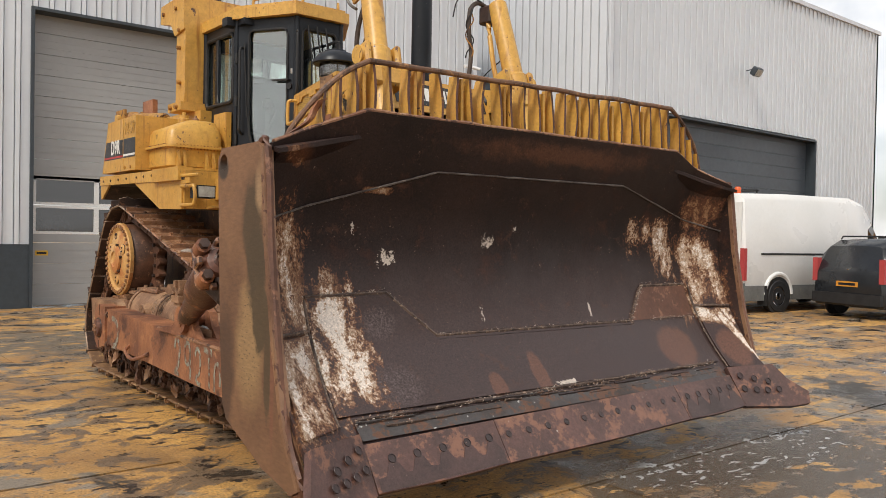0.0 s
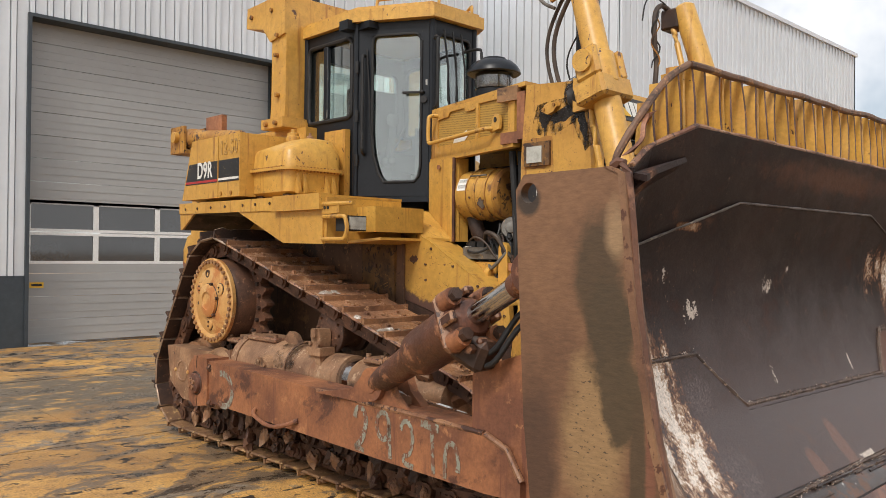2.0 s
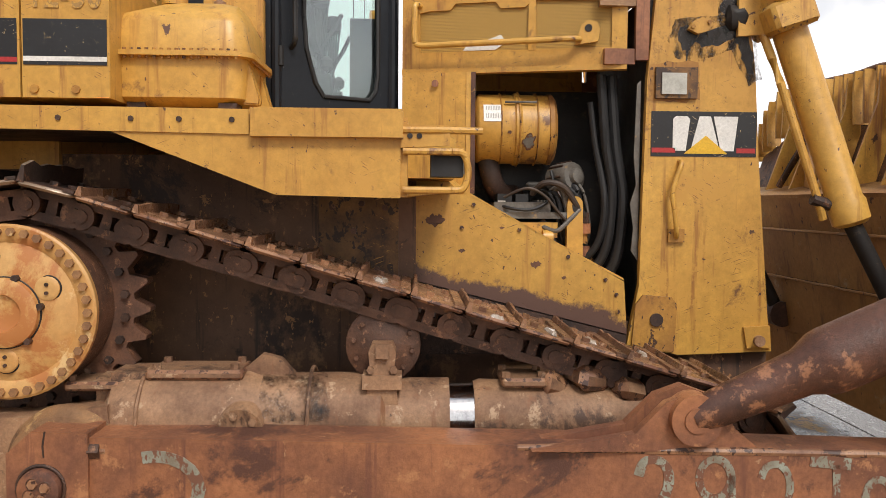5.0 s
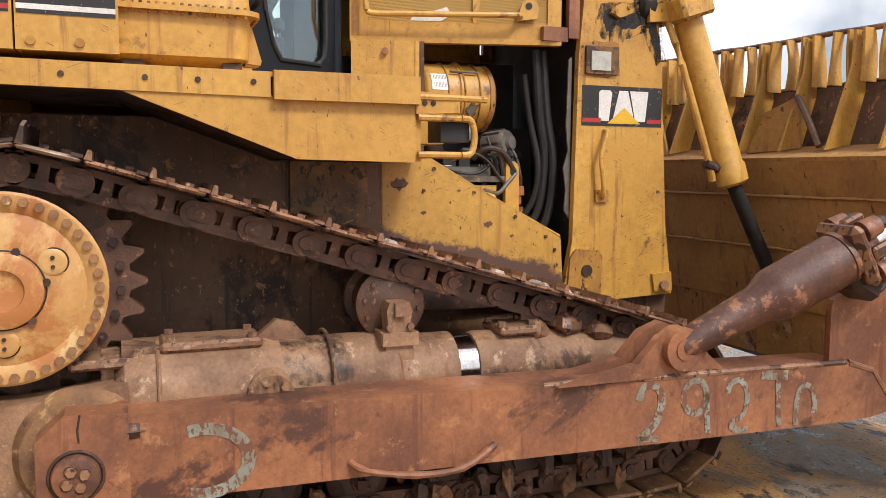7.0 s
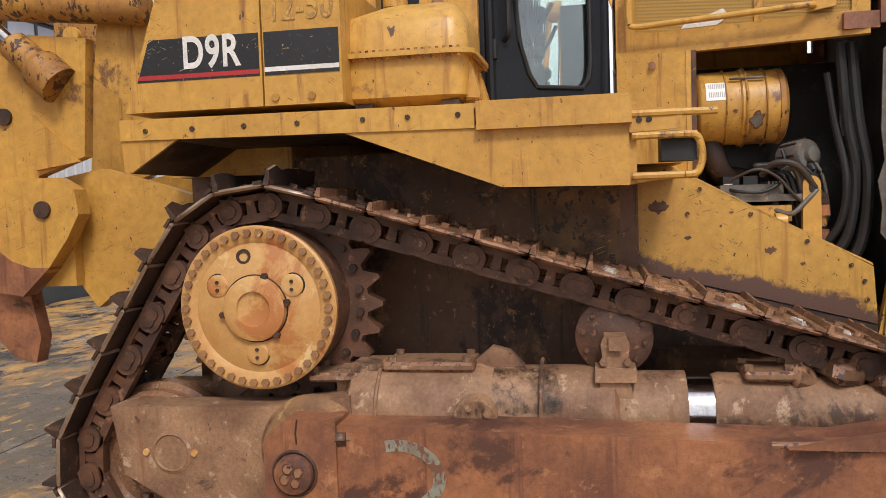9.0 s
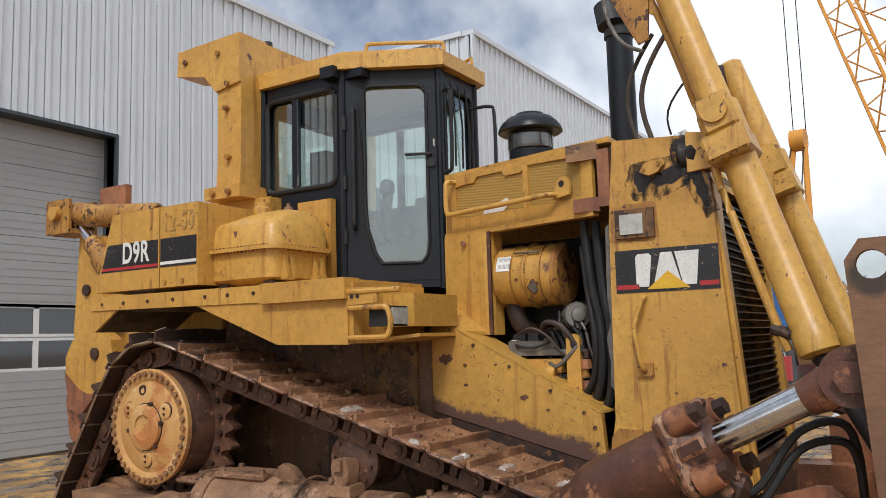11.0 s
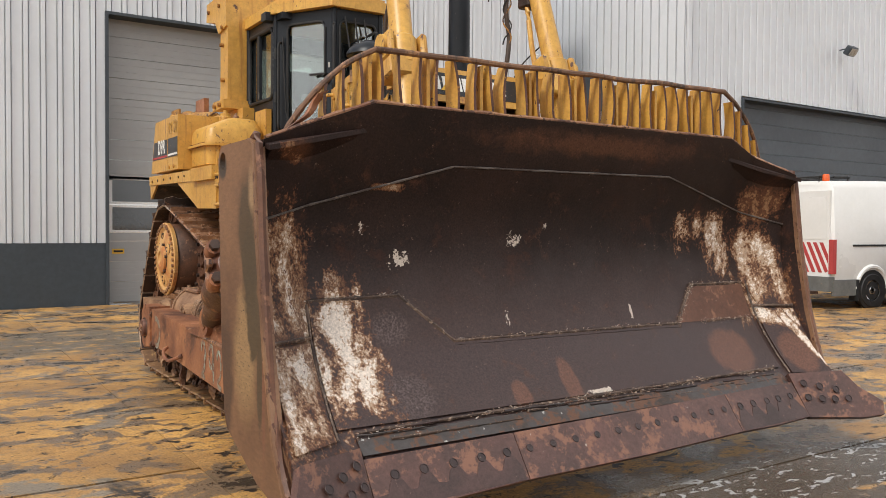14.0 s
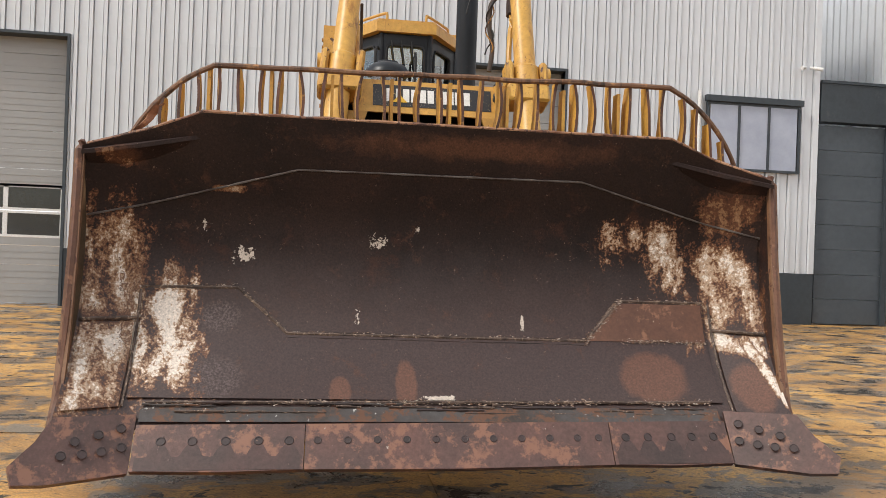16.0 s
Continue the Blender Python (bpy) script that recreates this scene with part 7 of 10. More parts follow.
def sheen_on_track():
    """Thin pale scraps that put the upper shoes' wet sheen into shape and colour."""
    r_ = random.Random(21)
    bm = bmesh.new()
    for p, d, step in along_track(SHOES):
        out = Vector((0, d.z, -d.y))
        if out.z < 0.6 or not 1.75 < p.y < 3.6:
            continue
        for k in range(r_.choice((0, 1, 1, 2)) if p.y < 2.9 else r_.choice((0, 0, 1))):
            c = Vector((-1.125 + r_.triangular(-0.29, 0.22, -0.2), p.y, p.z)) + d * r_.uniform(-0.03, 0.06)
            ra, rb, ph = r_.uniform(0.02, 0.11), r_.uniform(0.008, 0.03), r_.uniform(0, 9)
            low, high = [], []
            for q in range(18):
                a = 2 * math.pi * q / 18
                w = 1 + 0.75 * noise.noise((math.cos(a) * 1.6 + ph, math.sin(a) * 1.6, ph))
                at = c + Vector((1, 0, 0)) * ra * w * math.cos(a) + d * rb * w * math.sin(a)
                low.append(bm.verts.new(at + out * 0.001))
                high.append(bm.verts.new(c + (at - c) * 0.72 + out * r_.uniform(0.010, 0.017)))
            for q in range(18):
                bm.faces.new((low[q], low[(q + 1) % 18], high[(q + 1) % 18], high[q]))
            bm.faces.new(high)
    tagged(finish("snow_scraps", bm, sheen_mat), "pale wet sheen on the rusty track shoes, modelled as thin scraps", "snow", kind="stuff")


sheen_on_track()
# loose ribbed step plate between arm and track, with slush on it
a, b = Vector((-1.74, 1.77, 0.875)), Vector((-1.27, 1.555, 0.695))
along = (b - a).normalized()
side = along.cross(Vector((0, 0, 1))).normalized()
m = Matrix((( *along, 0), (*side, 0), (*along.cross(side) * -1, 0), (0, 0, 0, 1))).transposed()
m.translation = a
if m.to_3x3().determinant() < 0:
    m = m @ Matrix.Diagonal((1, -1, 1, 1))
step_bm = bmesh.new()
add_box(step_bm, (0, (b - a).length), (-0.075, 0.075), (-0.025, 0.0), 0.006, m)
for k in (-1, 1):
    add_box(step_bm, (0, (b - a).length), (k * 0.07 - 0.008, k * 0.07 + 0.008), (-0.06, 0.014), 0.004, m)
step_plate = part("step_plate", step_bm, mud_steel, dozer, "grey steel step plate with wet slush on it")
r_ = random.Random(8)
slush = bmesh.new()
for k in range(16):
    u, v = r_.uniform(0.03, 0.47), r_.uniform(-0.045, 0.045)
    blob = [m @ Vector((u + r_.uniform(0.02, 0.05) * math.cos(q * 0.6283), v + r_.uniform(0.012, 0.022) * math.sin(q * 0.6283), 0.001)) for q in range(10)]
    add_poly(slush, blob, m.to_3x3() @ Vector((0, 0, r_.uniform(0.008, 0.018))), 0)
part("slush", slush, snow_mat, step_plate, "wet white slush")

# ---- bulldozer: body ----
def hx(y):
    """Half width of the tapering engine hood."""
    return 0.645 - (y - 1.66) * (0.645 - 0.30) / (2.98 - 1.66)


def perforated():
    m, nt, bsdf, obj, vec, info = blank("perforated_yellow_sheet_holes")
    vo = nt.nodes.new("ShaderNodeTexVoronoi")
    vo.inputs["Scale"].default_value = 110.0
    vo.inputs["Randomness"].default_value = 0.0
    turned = nt.nodes.new("ShaderNodeMapping")
    turned.inputs["Rotation"].default_value = (radians(45), radians(12), radians(33))
    nt.links.new(obj, turned.inputs["Vector"])
    nt.links.new(turned.outputs["Vector"], vo.inputs["Vector"])
    col = mix_node(nt, ramp_node(nt, 0.30, 0.42, vo, "Distance").outputs["Result"], (0.085, 0.05, 0.016), (0.44, 0.26, 0.055))
    nt.links.new(col, bsdf.inputs["Base Color"])
    bsdf.inputs["Roughness"].default_value = 0.6
    return m


perf = perforated()
# main case and belly between the tracks
bm = bmesh.new()
add_box(bm, (-0.66, 0.66), (2.9, 5.3), (0.62, 1.98), 0.04)
add_box(bm, (-0.58, 0.58), (1.0, 2.92), (0.62, 1.12), 0.04)
main_case = part("main_case", bm, rust_plate, dozer, "dark mud-caked main case between the tracks")
for s in (-1, 1):
    bm = bmesh.new()
    side_plate(bm, [(3.40, 1.25), (3.40, 1.80), (2.99, 1.80), (2.99, 1.25)], s * 0.655, s * 0.685, 0.006)
    pl = part("bolted_plate", bm, grimy_plate, main_case)
    for y, z in ((3.33, 1.72), (3.18, 1.74), (3.06, 1.72), (3.22, 1.60), (3.32, 1.42), (3.1, 1.40), (3.2, 1.36)):
        part("bolt", add_cyl(bmesh.new(), (s * 0.685, y, z), (s * 0.698, y, z), 0.017, None, 6), rust_link, pl)
    # slanting side frame with a dirt-rubbed foot
    bm = bmesh.new()
    side_plate(bm, [(2.98, 2.06), (2.88, 2.0), (2.70, 1.83), (2.62, 1.80), (1.80, 1.34), (1.78, 1.06), (2.98, 1.36)], s * 0.60, s * 0.645, 0.006)
    fr = part("side_frame", bm, frame_yellow, dozer)
    bm = bmesh.new()
    side_plate(bm, [(2.98, 1.355), (1.78, 1.055), (1.78, 0.95), (2.98, 0.95)], s * 0.57, s * 0.638, 0.006)
    part("side_skirt", bm, rust_dark, fr)
    bm = bmesh.new()
    add_poly(bm, [(s * 0.645, 2.72, 1.83), (s * 0.645, 1.80, 1.345), (s * 0.36, 1.80, 1.345), (s * 0.36, 2.72, 1.83)], (0, 0.006, 0.014), 0.003)
    part("frame_flange", bm, yellow, fr)
    for y, z in ((2.6, 1.74), (2.36, 1.61), (2.1, 1.47), (1.9, 1.35), (1.84, 1.27), (2.66, 1.62), (1.83, 1.18)):
        part("bolt", add_cyl(bmesh.new(), (s * 0.645, y, z), (s * 0.655, y, z), 0.011, None, 6), worn_yellow, fr)
    for y, z, r in ((2.80, 1.66, 0.042), (2.27, 1.43, 0.024), (2.45, 1.62, 0.010), (2.12, 1.36, 0.012), (2.66, 1.50, 0.014)):
        bm = bmesh.new()
        side_plate(bm, [(y + r * (1 + 0.9 * noise.noise((3 * math.cos(a), 3 * math.sin(a), y))) * math.cos(a), z + 0.7 * r * (1 + 0.9 * noise.noise((3 * math.cos(a), 3 * math.sin(a), z))) * math.sin(a)) for a in [radians(12 * k) for k in range(30)]], s * 0.6452, s * 0.6462, 0)
        part("rust_spot", bm, rust_insert, fr)
    # cowl post in front of the cab
    bm = bmesh.new()
    p = [(s * 0.32, 2.98), (s * hx(2.60), 2.60)]
    add_poly(bm, [(s * 0.325, 2.98, 1.80), (s * (hx(2.6) + 0.02), 2.60, 1.80), (s * (hx(2.6) + 0.02), 2.60, 2.46), (s * 0.325, 2.98, 2.46)], (-s * 0.05, -0.02, 0), 0.006)
    add_poly(bm, [(s * (hx(2.6) + 0.02), 2.60, 1.80), (s * (hx(2.6) - 0.12), 2.57, 1.80), (s * (hx(2.6) - 0.12), 2.57, 2.46), (s * (hx(2.6) + 0.02), 2.60, 2.46)], (0, 0.03, 0), 0.004)
    post = part("cowl_post", bm, yellow, dozer)
    part("post_edge", add_box(bmesh.new(), (min(s * (hx(2.6) + 0.012), s * (hx(2.6) + 0.026)), max(s * (hx(2.6) + 0.012), s * (hx(2.6) + 0.026))), (2.580, 2.604), (1.80, 2.46), 0.003), rust_lip, post)
    part("rust_spot", add_cyl(bmesh.new(), (s * 0.386, 2.80, 2.40), (s * 0.392, 2.80, 2.40), 0.02, None, 9), rust_arm, post)
    bm = bmesh.new()
    add_poly(bm, [(s * 0.62, 2.97, 2.05), (s * 0.62, 2.7, 1.83), (s * 0.40, 2.62, 1.82), (s * 0.34, 2.97, 2.05)], (0, 0, -0.02), 0.004)
    part("gusset", bm, yellow, post)

# engine hood
for s in (-1, 1):
    bm = bmesh.new()
    p0, p1 = (s * hx(2.98), 2.98), (s * hx(1.80), 1.80)
    if s > 0:
        p0, p1 = p1, p0
    L = math.hypot(p1[0] - p0[0], p1[1] - p0[1])
    add_panel(bm, p0, p1, 2.47, 2.87, [(0.10, 2.575), (L - 0.08, 2.575), (L - 0.08, 2.82), (0.72, 2.835), (0.68, 2.80), (0.55, 2.80), (0.52, 2.835), (0.30, 2.835), (0.27, 2.80), (0.16, 2.80), (0.10, 2.79)], 0.03)
    side = part("hood_side", bm, yellow, dozer, "dented yellow hood side with perforated screen")
    bm = bmesh.new()
    d = Vector((p1[0] - p0[0], p1[1] - p0[1], 0)).normalized()
    n = Vector((d.y, -d.x, 0))
    a, b = Vector((*p0, 0)) + d * 0.08 - n * 0.014, Vector((*p1, 0)) - d * 0.05 - n * 0.014
    add_poly(bm, [(a.x, a.y, 2.56), (b.x, b.y, 2.56), (b.x, b.y, 2.84), (a.x, a.y, 2.84)], -n * 0.006, 0)
    part("screen", bm, perf, side)
    bm = bmesh.new()
    c = Vector((*p0, 0)) + d * 0.70
    add_poly(bm, [c + n * 0.002 + Vector((0, 0, 2.57)), c + d * 0.04 + n * 0.002 + Vector((0, 0, 2.57)), c + d * 0.04 + n * 0.002 + Vector((0, 0, 2.84)), c + n * 0.002 + Vector((0, 0, 2.84))], -n * 0.015, 0.002)
    part("screen_strip", bm, yellow, side)
    # grab rail
    rail = [Vector((*p0, 0)) + d * u + n * o + Vector((0, 0, z)) for u, z, o in ((0.10, 2.83, 0.0), (0.09, 2.82, 0.07), (0.09, 2.76, 0.08), (0.09, 2.64, 0.08), (0.12, 2.60, 0.08), (0.3, 2.60, 0.08), (0.75, 2.605, 0.08), (0.95, 2.61, 0.07), (0.97, 2.61, 0.0))]
    if s > 0:
        rail = [Vector((-v.x, v.y, v.z)) for v in [Vector((-hx(2.98), 2.98, 0)) + Vector((-d.x, -d.y, 0)) * 0 + Vector((-(r.x), r.y, r.z)) - Vector((-hx(2.98), 2.98, 0)) for r in rail]]
    else:
        part("grab_rail", add_tube(bmesh.new(), smooth_path(rail, 5), 0.016, 10), yellow_clean, side)
        e = Vector((*p0, 0)) + d * 1.02 + n * 0.01
        bm = bmesh.new()
        pts = [(-0.07, 2.585), (0.05, 2.60), (0.06, 2.66), (0.045, 2.70), (0.0, 2.715), (-0.035, 2.69), (-0.06, 2.62)]
        add_poly(bm, [e + d * u + Vector((0, 0, z)) for u, z in pts], n * 0.02, 0.004)
        part("lifting_eye", bm, yellow_clean, side)
        part("eye_hole", add_cyl(bmesh.new(), e + n * 0.021 + Vector((0, 0, 2.67)), e + n * 0.023 + Vector((0, 0, 2.67)), 0.02, None, 14), dark_void, side)
        bm = bmesh.new()
        e2 = Vector((*p0, 0)) + d * 0.52 + n * 0.0
        add_poly(bm, [e2 + d * u + Vector((0, 0, z)) - n * 0.012 for u, z in ((-0.18, 2.58), (0.0, 2.58), (0.06, 2.62), (0.03, 2.66), (-0.06, 2.63), (-0.15, 2.62))], n * 0.004, 0)
        part("torn_label", bm, white_paint, side)
    bm = bmesh.new()
    c0, c1 = Vector((*p0, 2.455)), Vector((*p1, 2.455))
    add_poly(bm, [c0 + n * 0.012, c1 + n * 0.012, c1 - n * 0.05, c0 - n * 0.05], (0, 0, 0.03), 0.005)
    part("lower_rail", bm, yellow, side)
    # rusty bracket and battered corner by the radiator guard
    bm = bmesh.new()
    add_box(bm, (s * 0.61 - 0.02, s * 0.61 + 0.02), (1.69, 1.76), (2.50, 2.83), 0.006)
    add_box(bm, (s * 0.60 - 0.02, s * 0.60 + 0.02), (1.76, 1.92), (2.48, 2.56), 0.006)
    part("hinge_bracket", bm, rust_arm, side)
    bm = bmesh.new()
    add_box(bm, (s * 0.60 - 0.025, s * 0.60 + 0.025), (1.76, 1.95), (2.78, 2.88), 0.02)
    part("dented_corner", bm, mud_track, side)
bm = bmesh.new()
top = [(-hx(2.98), 2.98), (-hx(1.66) + 0.01, 1.68), (hx(1.66) - 0.01, 1.68), (hx(2.98), 2.98)]
add_poly(bm, [(x, y, 2.865) for x, y in top], (0, 0, 0.03), 0.01)
part("hood_top", bm, yellow, dozer)

# radiator guard
bm = bmesh.new()
for s in (-1, 1):
    side_plate(bm, [(1.00, 0.97), (1.06, 1.40), (1.13, 2.45), (1.15, 2.60), (1.24, 2.83), (1.66, 2.86), (1.70, 2.40), (1.72, 1.32), (1.78, 1.0), (1.5, 0.95)], s * 0.60, s * 0.645, 0.008)
add_poly(bm, [(-0.60, 1.24, 2.83), (0.60, 1.24, 2.83), (0.60, 1.66, 2.855), (-0.60, 1.66, 2.855)], (0, 0, -0.04), 0.006)
guard_r = part("radiator_guard", bm, yellow, dozer, "scuffed yellow radiator guard with oil runs")
# near-black bulkhead and core, shade behind the guard put into colour
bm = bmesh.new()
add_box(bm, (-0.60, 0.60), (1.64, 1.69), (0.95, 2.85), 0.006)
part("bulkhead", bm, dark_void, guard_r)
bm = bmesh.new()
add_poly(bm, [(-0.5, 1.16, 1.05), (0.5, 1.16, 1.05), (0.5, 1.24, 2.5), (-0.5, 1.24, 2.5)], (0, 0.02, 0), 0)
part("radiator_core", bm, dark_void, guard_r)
for k in range(34):
    z = 1.06 + k * 0.043
    y = 1.035 + (z - 1.0) * 0.062
    part("grille_bar", add_box(bmesh.new(), (-0.53, 0.53), (y, y + 0.03), (z, z + 0.008), 0), black_paint, guard_r)
for s in (-1, 1):
    bm = bmesh.new()
    add_poly(bm, [(s * 0.53, 1.0, 0.97), (s * 0.6, 0.99, 0.97), (s * 0.6, 1.13, 2.56), (s * 0.45, 1.13, 2.56), (s * 0.53, 1.10, 2.3)], (0, 0.05, 0), 0.006)
    part("grille_frame", bm, yellow, guard_r)
bm = bmesh.new()
add_poly(bm, [(-0.56, 1.13, 2.56), (0.56, 1.13, 2.56), (0.60, 1.23, 2.83), (-0.60, 1.23, 2.83)], (0, 0.05, 0), 0.008)
part("front_cowl", bm, yellow, guard_r)
fn = Vector((0, -0.27, 0.10)).normalized()
def cowl(x, v):
    return Vector((x, 1.13 + 0.10 * v, 2.56 + 0.27 * v)) + fn * 0.004
bm = bmesh.new()
add_poly(bm, [cowl(-0.41, 0.2), cowl(0.53, 0.2), cowl(0.53, 0.85), cowl(-0.41, 0.85)], -fn * 0.006, 0)
part("name_panel", bm, decal_black, guard_r)
for k, (x, w) in enumerate(((-0.28, 0.05), (-0.215, 0.03), (-0.15, 0.05), (-0.085, 0.05), (-0.02, 0.055), (0.045, 0.05), (0.10, 0.02), (0.15, 0.045), (0.205, 0.045), (0.265, 0.055), (0.33, 0.055))):
    bm = bmesh.new()
    add_poly(bm, [cowl(x - w / 2, 0.34) + fn * 0.002, cowl(x + w / 2, 0.34) + fn * 0.002, cowl(x + w / 2, 0.74) + fn * 0.002, cowl(x - w / 2, 0.74) + fn * 0.002], -fn * 0.002, 0)
    part("white_bar", bm, white_paint, guard_r)
bm = bmesh.new()
add_poly(bm, [cowl(-0.26, 0.32) + fn * 0.005, cowl(-0.14, 0.32) + fn * 0.005, cowl(-0.2, 0.55) + fn * 0.005], -fn * 0.002, 0)
part("yellow_triangle", bm, decal_yellow, guard_r)
for s in (-1, 1):
    x = s * 0.645

    def flat(name, yz, mat, k, parent=guard_r):
        bm = bmesh.new()
        side_plate(bm, yz, x + s * 0.0005, x + s * (0.0015 + 0.0012 * k), 0)
        return part(name, bm, mat, parent)

    decal = flat("decal", [(1.675, 2.00), (1.675, 2.235), (1.115, 2.235), (1.115, 2.0)], decal_black, 1)
    flat("red_line", [(1.67, 2.02), (1.67, 2.045), (1.545, 2.045), (1.545, 2.02)], decal_red, 2, decal)
    flat("red_line", [(1.22, 2.02), (1.22, 2.045), (1.12, 2.045), (1.12, 2.02)], decal_red, 2, decal)
    flat("white_block", [(1.56, 2.045), (1.56, 2.195), (1.545, 2.21), (1.485, 2.21), (1.47, 2.195), (1.49, 2.03), (1.545, 2.03)], white_paint, 2, decal)
    flat("white_block", [(1.465, 2.03), (1.42, 2.21), (1.36, 2.21), (1.31, 2.03)], white_paint, 2, decal)
    flat("white_block", [(1.345, 2.21), (1.305, 2.03), (1.235, 2.03), (1.215, 2.21)], white_paint, 2, decal)
    flat("yellow_triangle", [(1.50, 2.015), (1.385, 2.11), (1.27, 2.015)], decal_yellow, 4, decal)
    # lamp in a black box, handle, latch, corner castings
    bm = add_box(bmesh.new(), (x - s * 0.0, x + s * 0.02), (1.44, 1.66), (2.30, 2.46), 0.01)
    bx = part("lamp_box", bm, grimy_plate, guard_r)
    part("lamp_lens", add_box(bmesh.new(), (x + s * 0.018, x + s * 0.03), (1.50, 1.63), (2.32, 2.43), 0.008), lamp_lens, bx)
    h = [(x + s * 0.002, 1.52, 1.975), (x + s * 0.04, 1.52, 1.96), (x + s * 0.05, 1.55, 1.88), (x + s * 0.055, 1.57, 1.80), (x + s * 0.055, 1.555, 1.70), (x + s * 0.05, 1.545, 1.62), (x + s * 0.03, 1.535, 1.585), (x, 1.53, 1.57)]
    part("door_handle", add_tube(bmesh.new(), smooth_path(h, 4), 0.013, 10), yellow, guard_r)
    part("handle_foot", add_box(bmesh.new(), (x, x + s * 0.02), (1.49, 1.575), (1.55, 1.62), 0.008), yellow_rusty, guard_r)
    bm = bmesh.new()
    side_plate(bm, [(1.76, 0.97), (1.74, 1.22), (1.70, 1.27), (1.55, 1.26), (1.52, 1.22), (1.53, 0.97)], x, x + s * 0.018, 0.008)
    foot = part("corner_casting", bm, yellow_rusty, guard_r)
    part("bolt", add_cyl(bmesh.new(), (x + s * 0.018, 1.63, 1.14), (x + s * 0.03, 1.63, 1.14), 0.035, None, 14), rust_dark, foot)
    bm = bmesh.new()
    side_plate(bm, [(1.14, 0.99), (1.16, 1.10), (1.02, 1.11), (1.01, 0.99)], x, x + s * 0.02, 0.006)
    foot = part("tow_lug", bm, yellow, guard_r)
    part("bolt", add_cyl(bmesh.new(), (x + s * 0.02, 1.08, 1.03), (x + s * 0.045, 1.08, 1.03), 0.03, None, 10), mud_steel, foot)
    bm = bmesh.new()
    side_plate(bm, [(1.50, 2.655), (1.475, 2.695), (1.43, 2.715), (1.385, 2.705), (1.37, 2.68), (1.40, 2.645), (1.45, 2.63)], x + s * 0.002, x + s * 0.035, 0.008)
    cap = part("trunnion_cover", bm, yellow, guard_r)
    for y, z in ((1.478, 2.665), (1.392, 2.69)):
        part("bolt", add_cyl(bmesh.new(), (x + s * 0.035, y, z), (x + s * 0.045, y, z), 0.012, None, 6), yellow_rusty, cap)

    def smear(name, pts, mat, lift, label="", size=1.0):
        """A flat stain on the guard's side with a frayed rim."""
        rim = []
        my, mz = sum(p[0] for p in pts) / len(pts), sum(p[1] for p in pts) / len(pts)
        pts = [(my + (y - my) * size, mz + (z - mz) * size) for y, z in pts]
        for i, (y0, z0) in enumerate(pts):
            y1, z1 = pts[(i + 1) % len(pts)]
            for k in range(6):
                y, z = y0 + (y1 - y0) * k / 6, z0 + (z1 - z0) * k / 6
                f = 0.014
                rim.append((y + f * noise.noise((y * 40, z * 40, 1)), z + f * noise.noise((y * 40, z * 40, 7))))
        bm = bmesh.new()
        side_plate(bm, rim, x + s * 0.0004, x + s * lift, 0)
        part(name, bm, mat, guard_r, label)

    if s < 0:
        smear("oil_run", [(1.335, 2.78), (1.30, 2.82), (1.245, 2.82), (1.18, 2.66), (1.15, 2.54), (1.14, 2.43), (1.17, 2.44), (1.20, 2.50), (1.215, 2.56), (1.24, 2.60), (1.275, 2.66), (1.30, 2.74)], oil_thick, 0.0028, "black oil run below the trunnion")
        smear("oil_stain", [(1.545, 2.60), (1.54, 2.66), (1.50, 2.69), (1.43, 2.66), (1.455, 2.60), (1.475, 2.55), (1.52, 2.55)], oil_thick, 0.0022)
        smear("oil_stain", [(1.46, 2.59), (1.43, 2.64), (1.36, 2.66), (1.25, 2.70), (1.24, 2.62), (1.32, 2.585), (1.40, 2.57)], oil_thick, 0.0014)
        smear("rust_stain", [(1.685, 2.29), (1.69, 2.48), (1.50, 2.495), (1.43, 2.49), (1.42, 2.30), (1.50, 2.285)], yellow_rusty, 0.0012)
        smear("rust_stain", [(1.50, 2.56), (1.485, 2.56), (1.487, 2.44), (1.50, 2.44)], dark_void, 0.0010)
        smear("oil_haze", [(1.34, 2.80), (1.24, 2.84), (1.15, 2.66), (1.11, 2.43), (1.17, 2.40), (1.26, 2.56), (1.32, 2.70)], oil_thin, 0.0031, "", 1.12)
        smear("oil_haze", [(1.58, 2.60), (1.55, 2.70), (1.40, 2.72), (1.22, 2.73), (1.20, 2.60), (1.32, 2.54), (1.46, 2.50), (1.54, 2.52)], oil_thin, 0.0025, "", 1.1)

# engine bay: block and foot near-black, the bay's shade put into their colour
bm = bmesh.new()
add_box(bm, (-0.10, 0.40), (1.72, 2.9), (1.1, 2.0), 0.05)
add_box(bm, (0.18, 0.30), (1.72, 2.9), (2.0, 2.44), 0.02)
engine = part("engine", bm, dark_void, dozer, "engine, its block coloured as bay shade, with yellow air cleaner drum and hoses")
bm = bmesh.new()
add_lathe(bm, (-0.30, 2.58, 2.15), (0, -1, 0), [(0.13, 0), (0.165, 0.02), (0.172, 0.03), (0.172, 0.24), (0.18, 0.25), (0.18, 0.275), (0.172, 0.285), (0.171, 0.46), (0.14, 0.48), (0.12, 0.48)], 40)
drum = part("air_cleaner", bm, yellow, engine)
bm = bmesh.new()
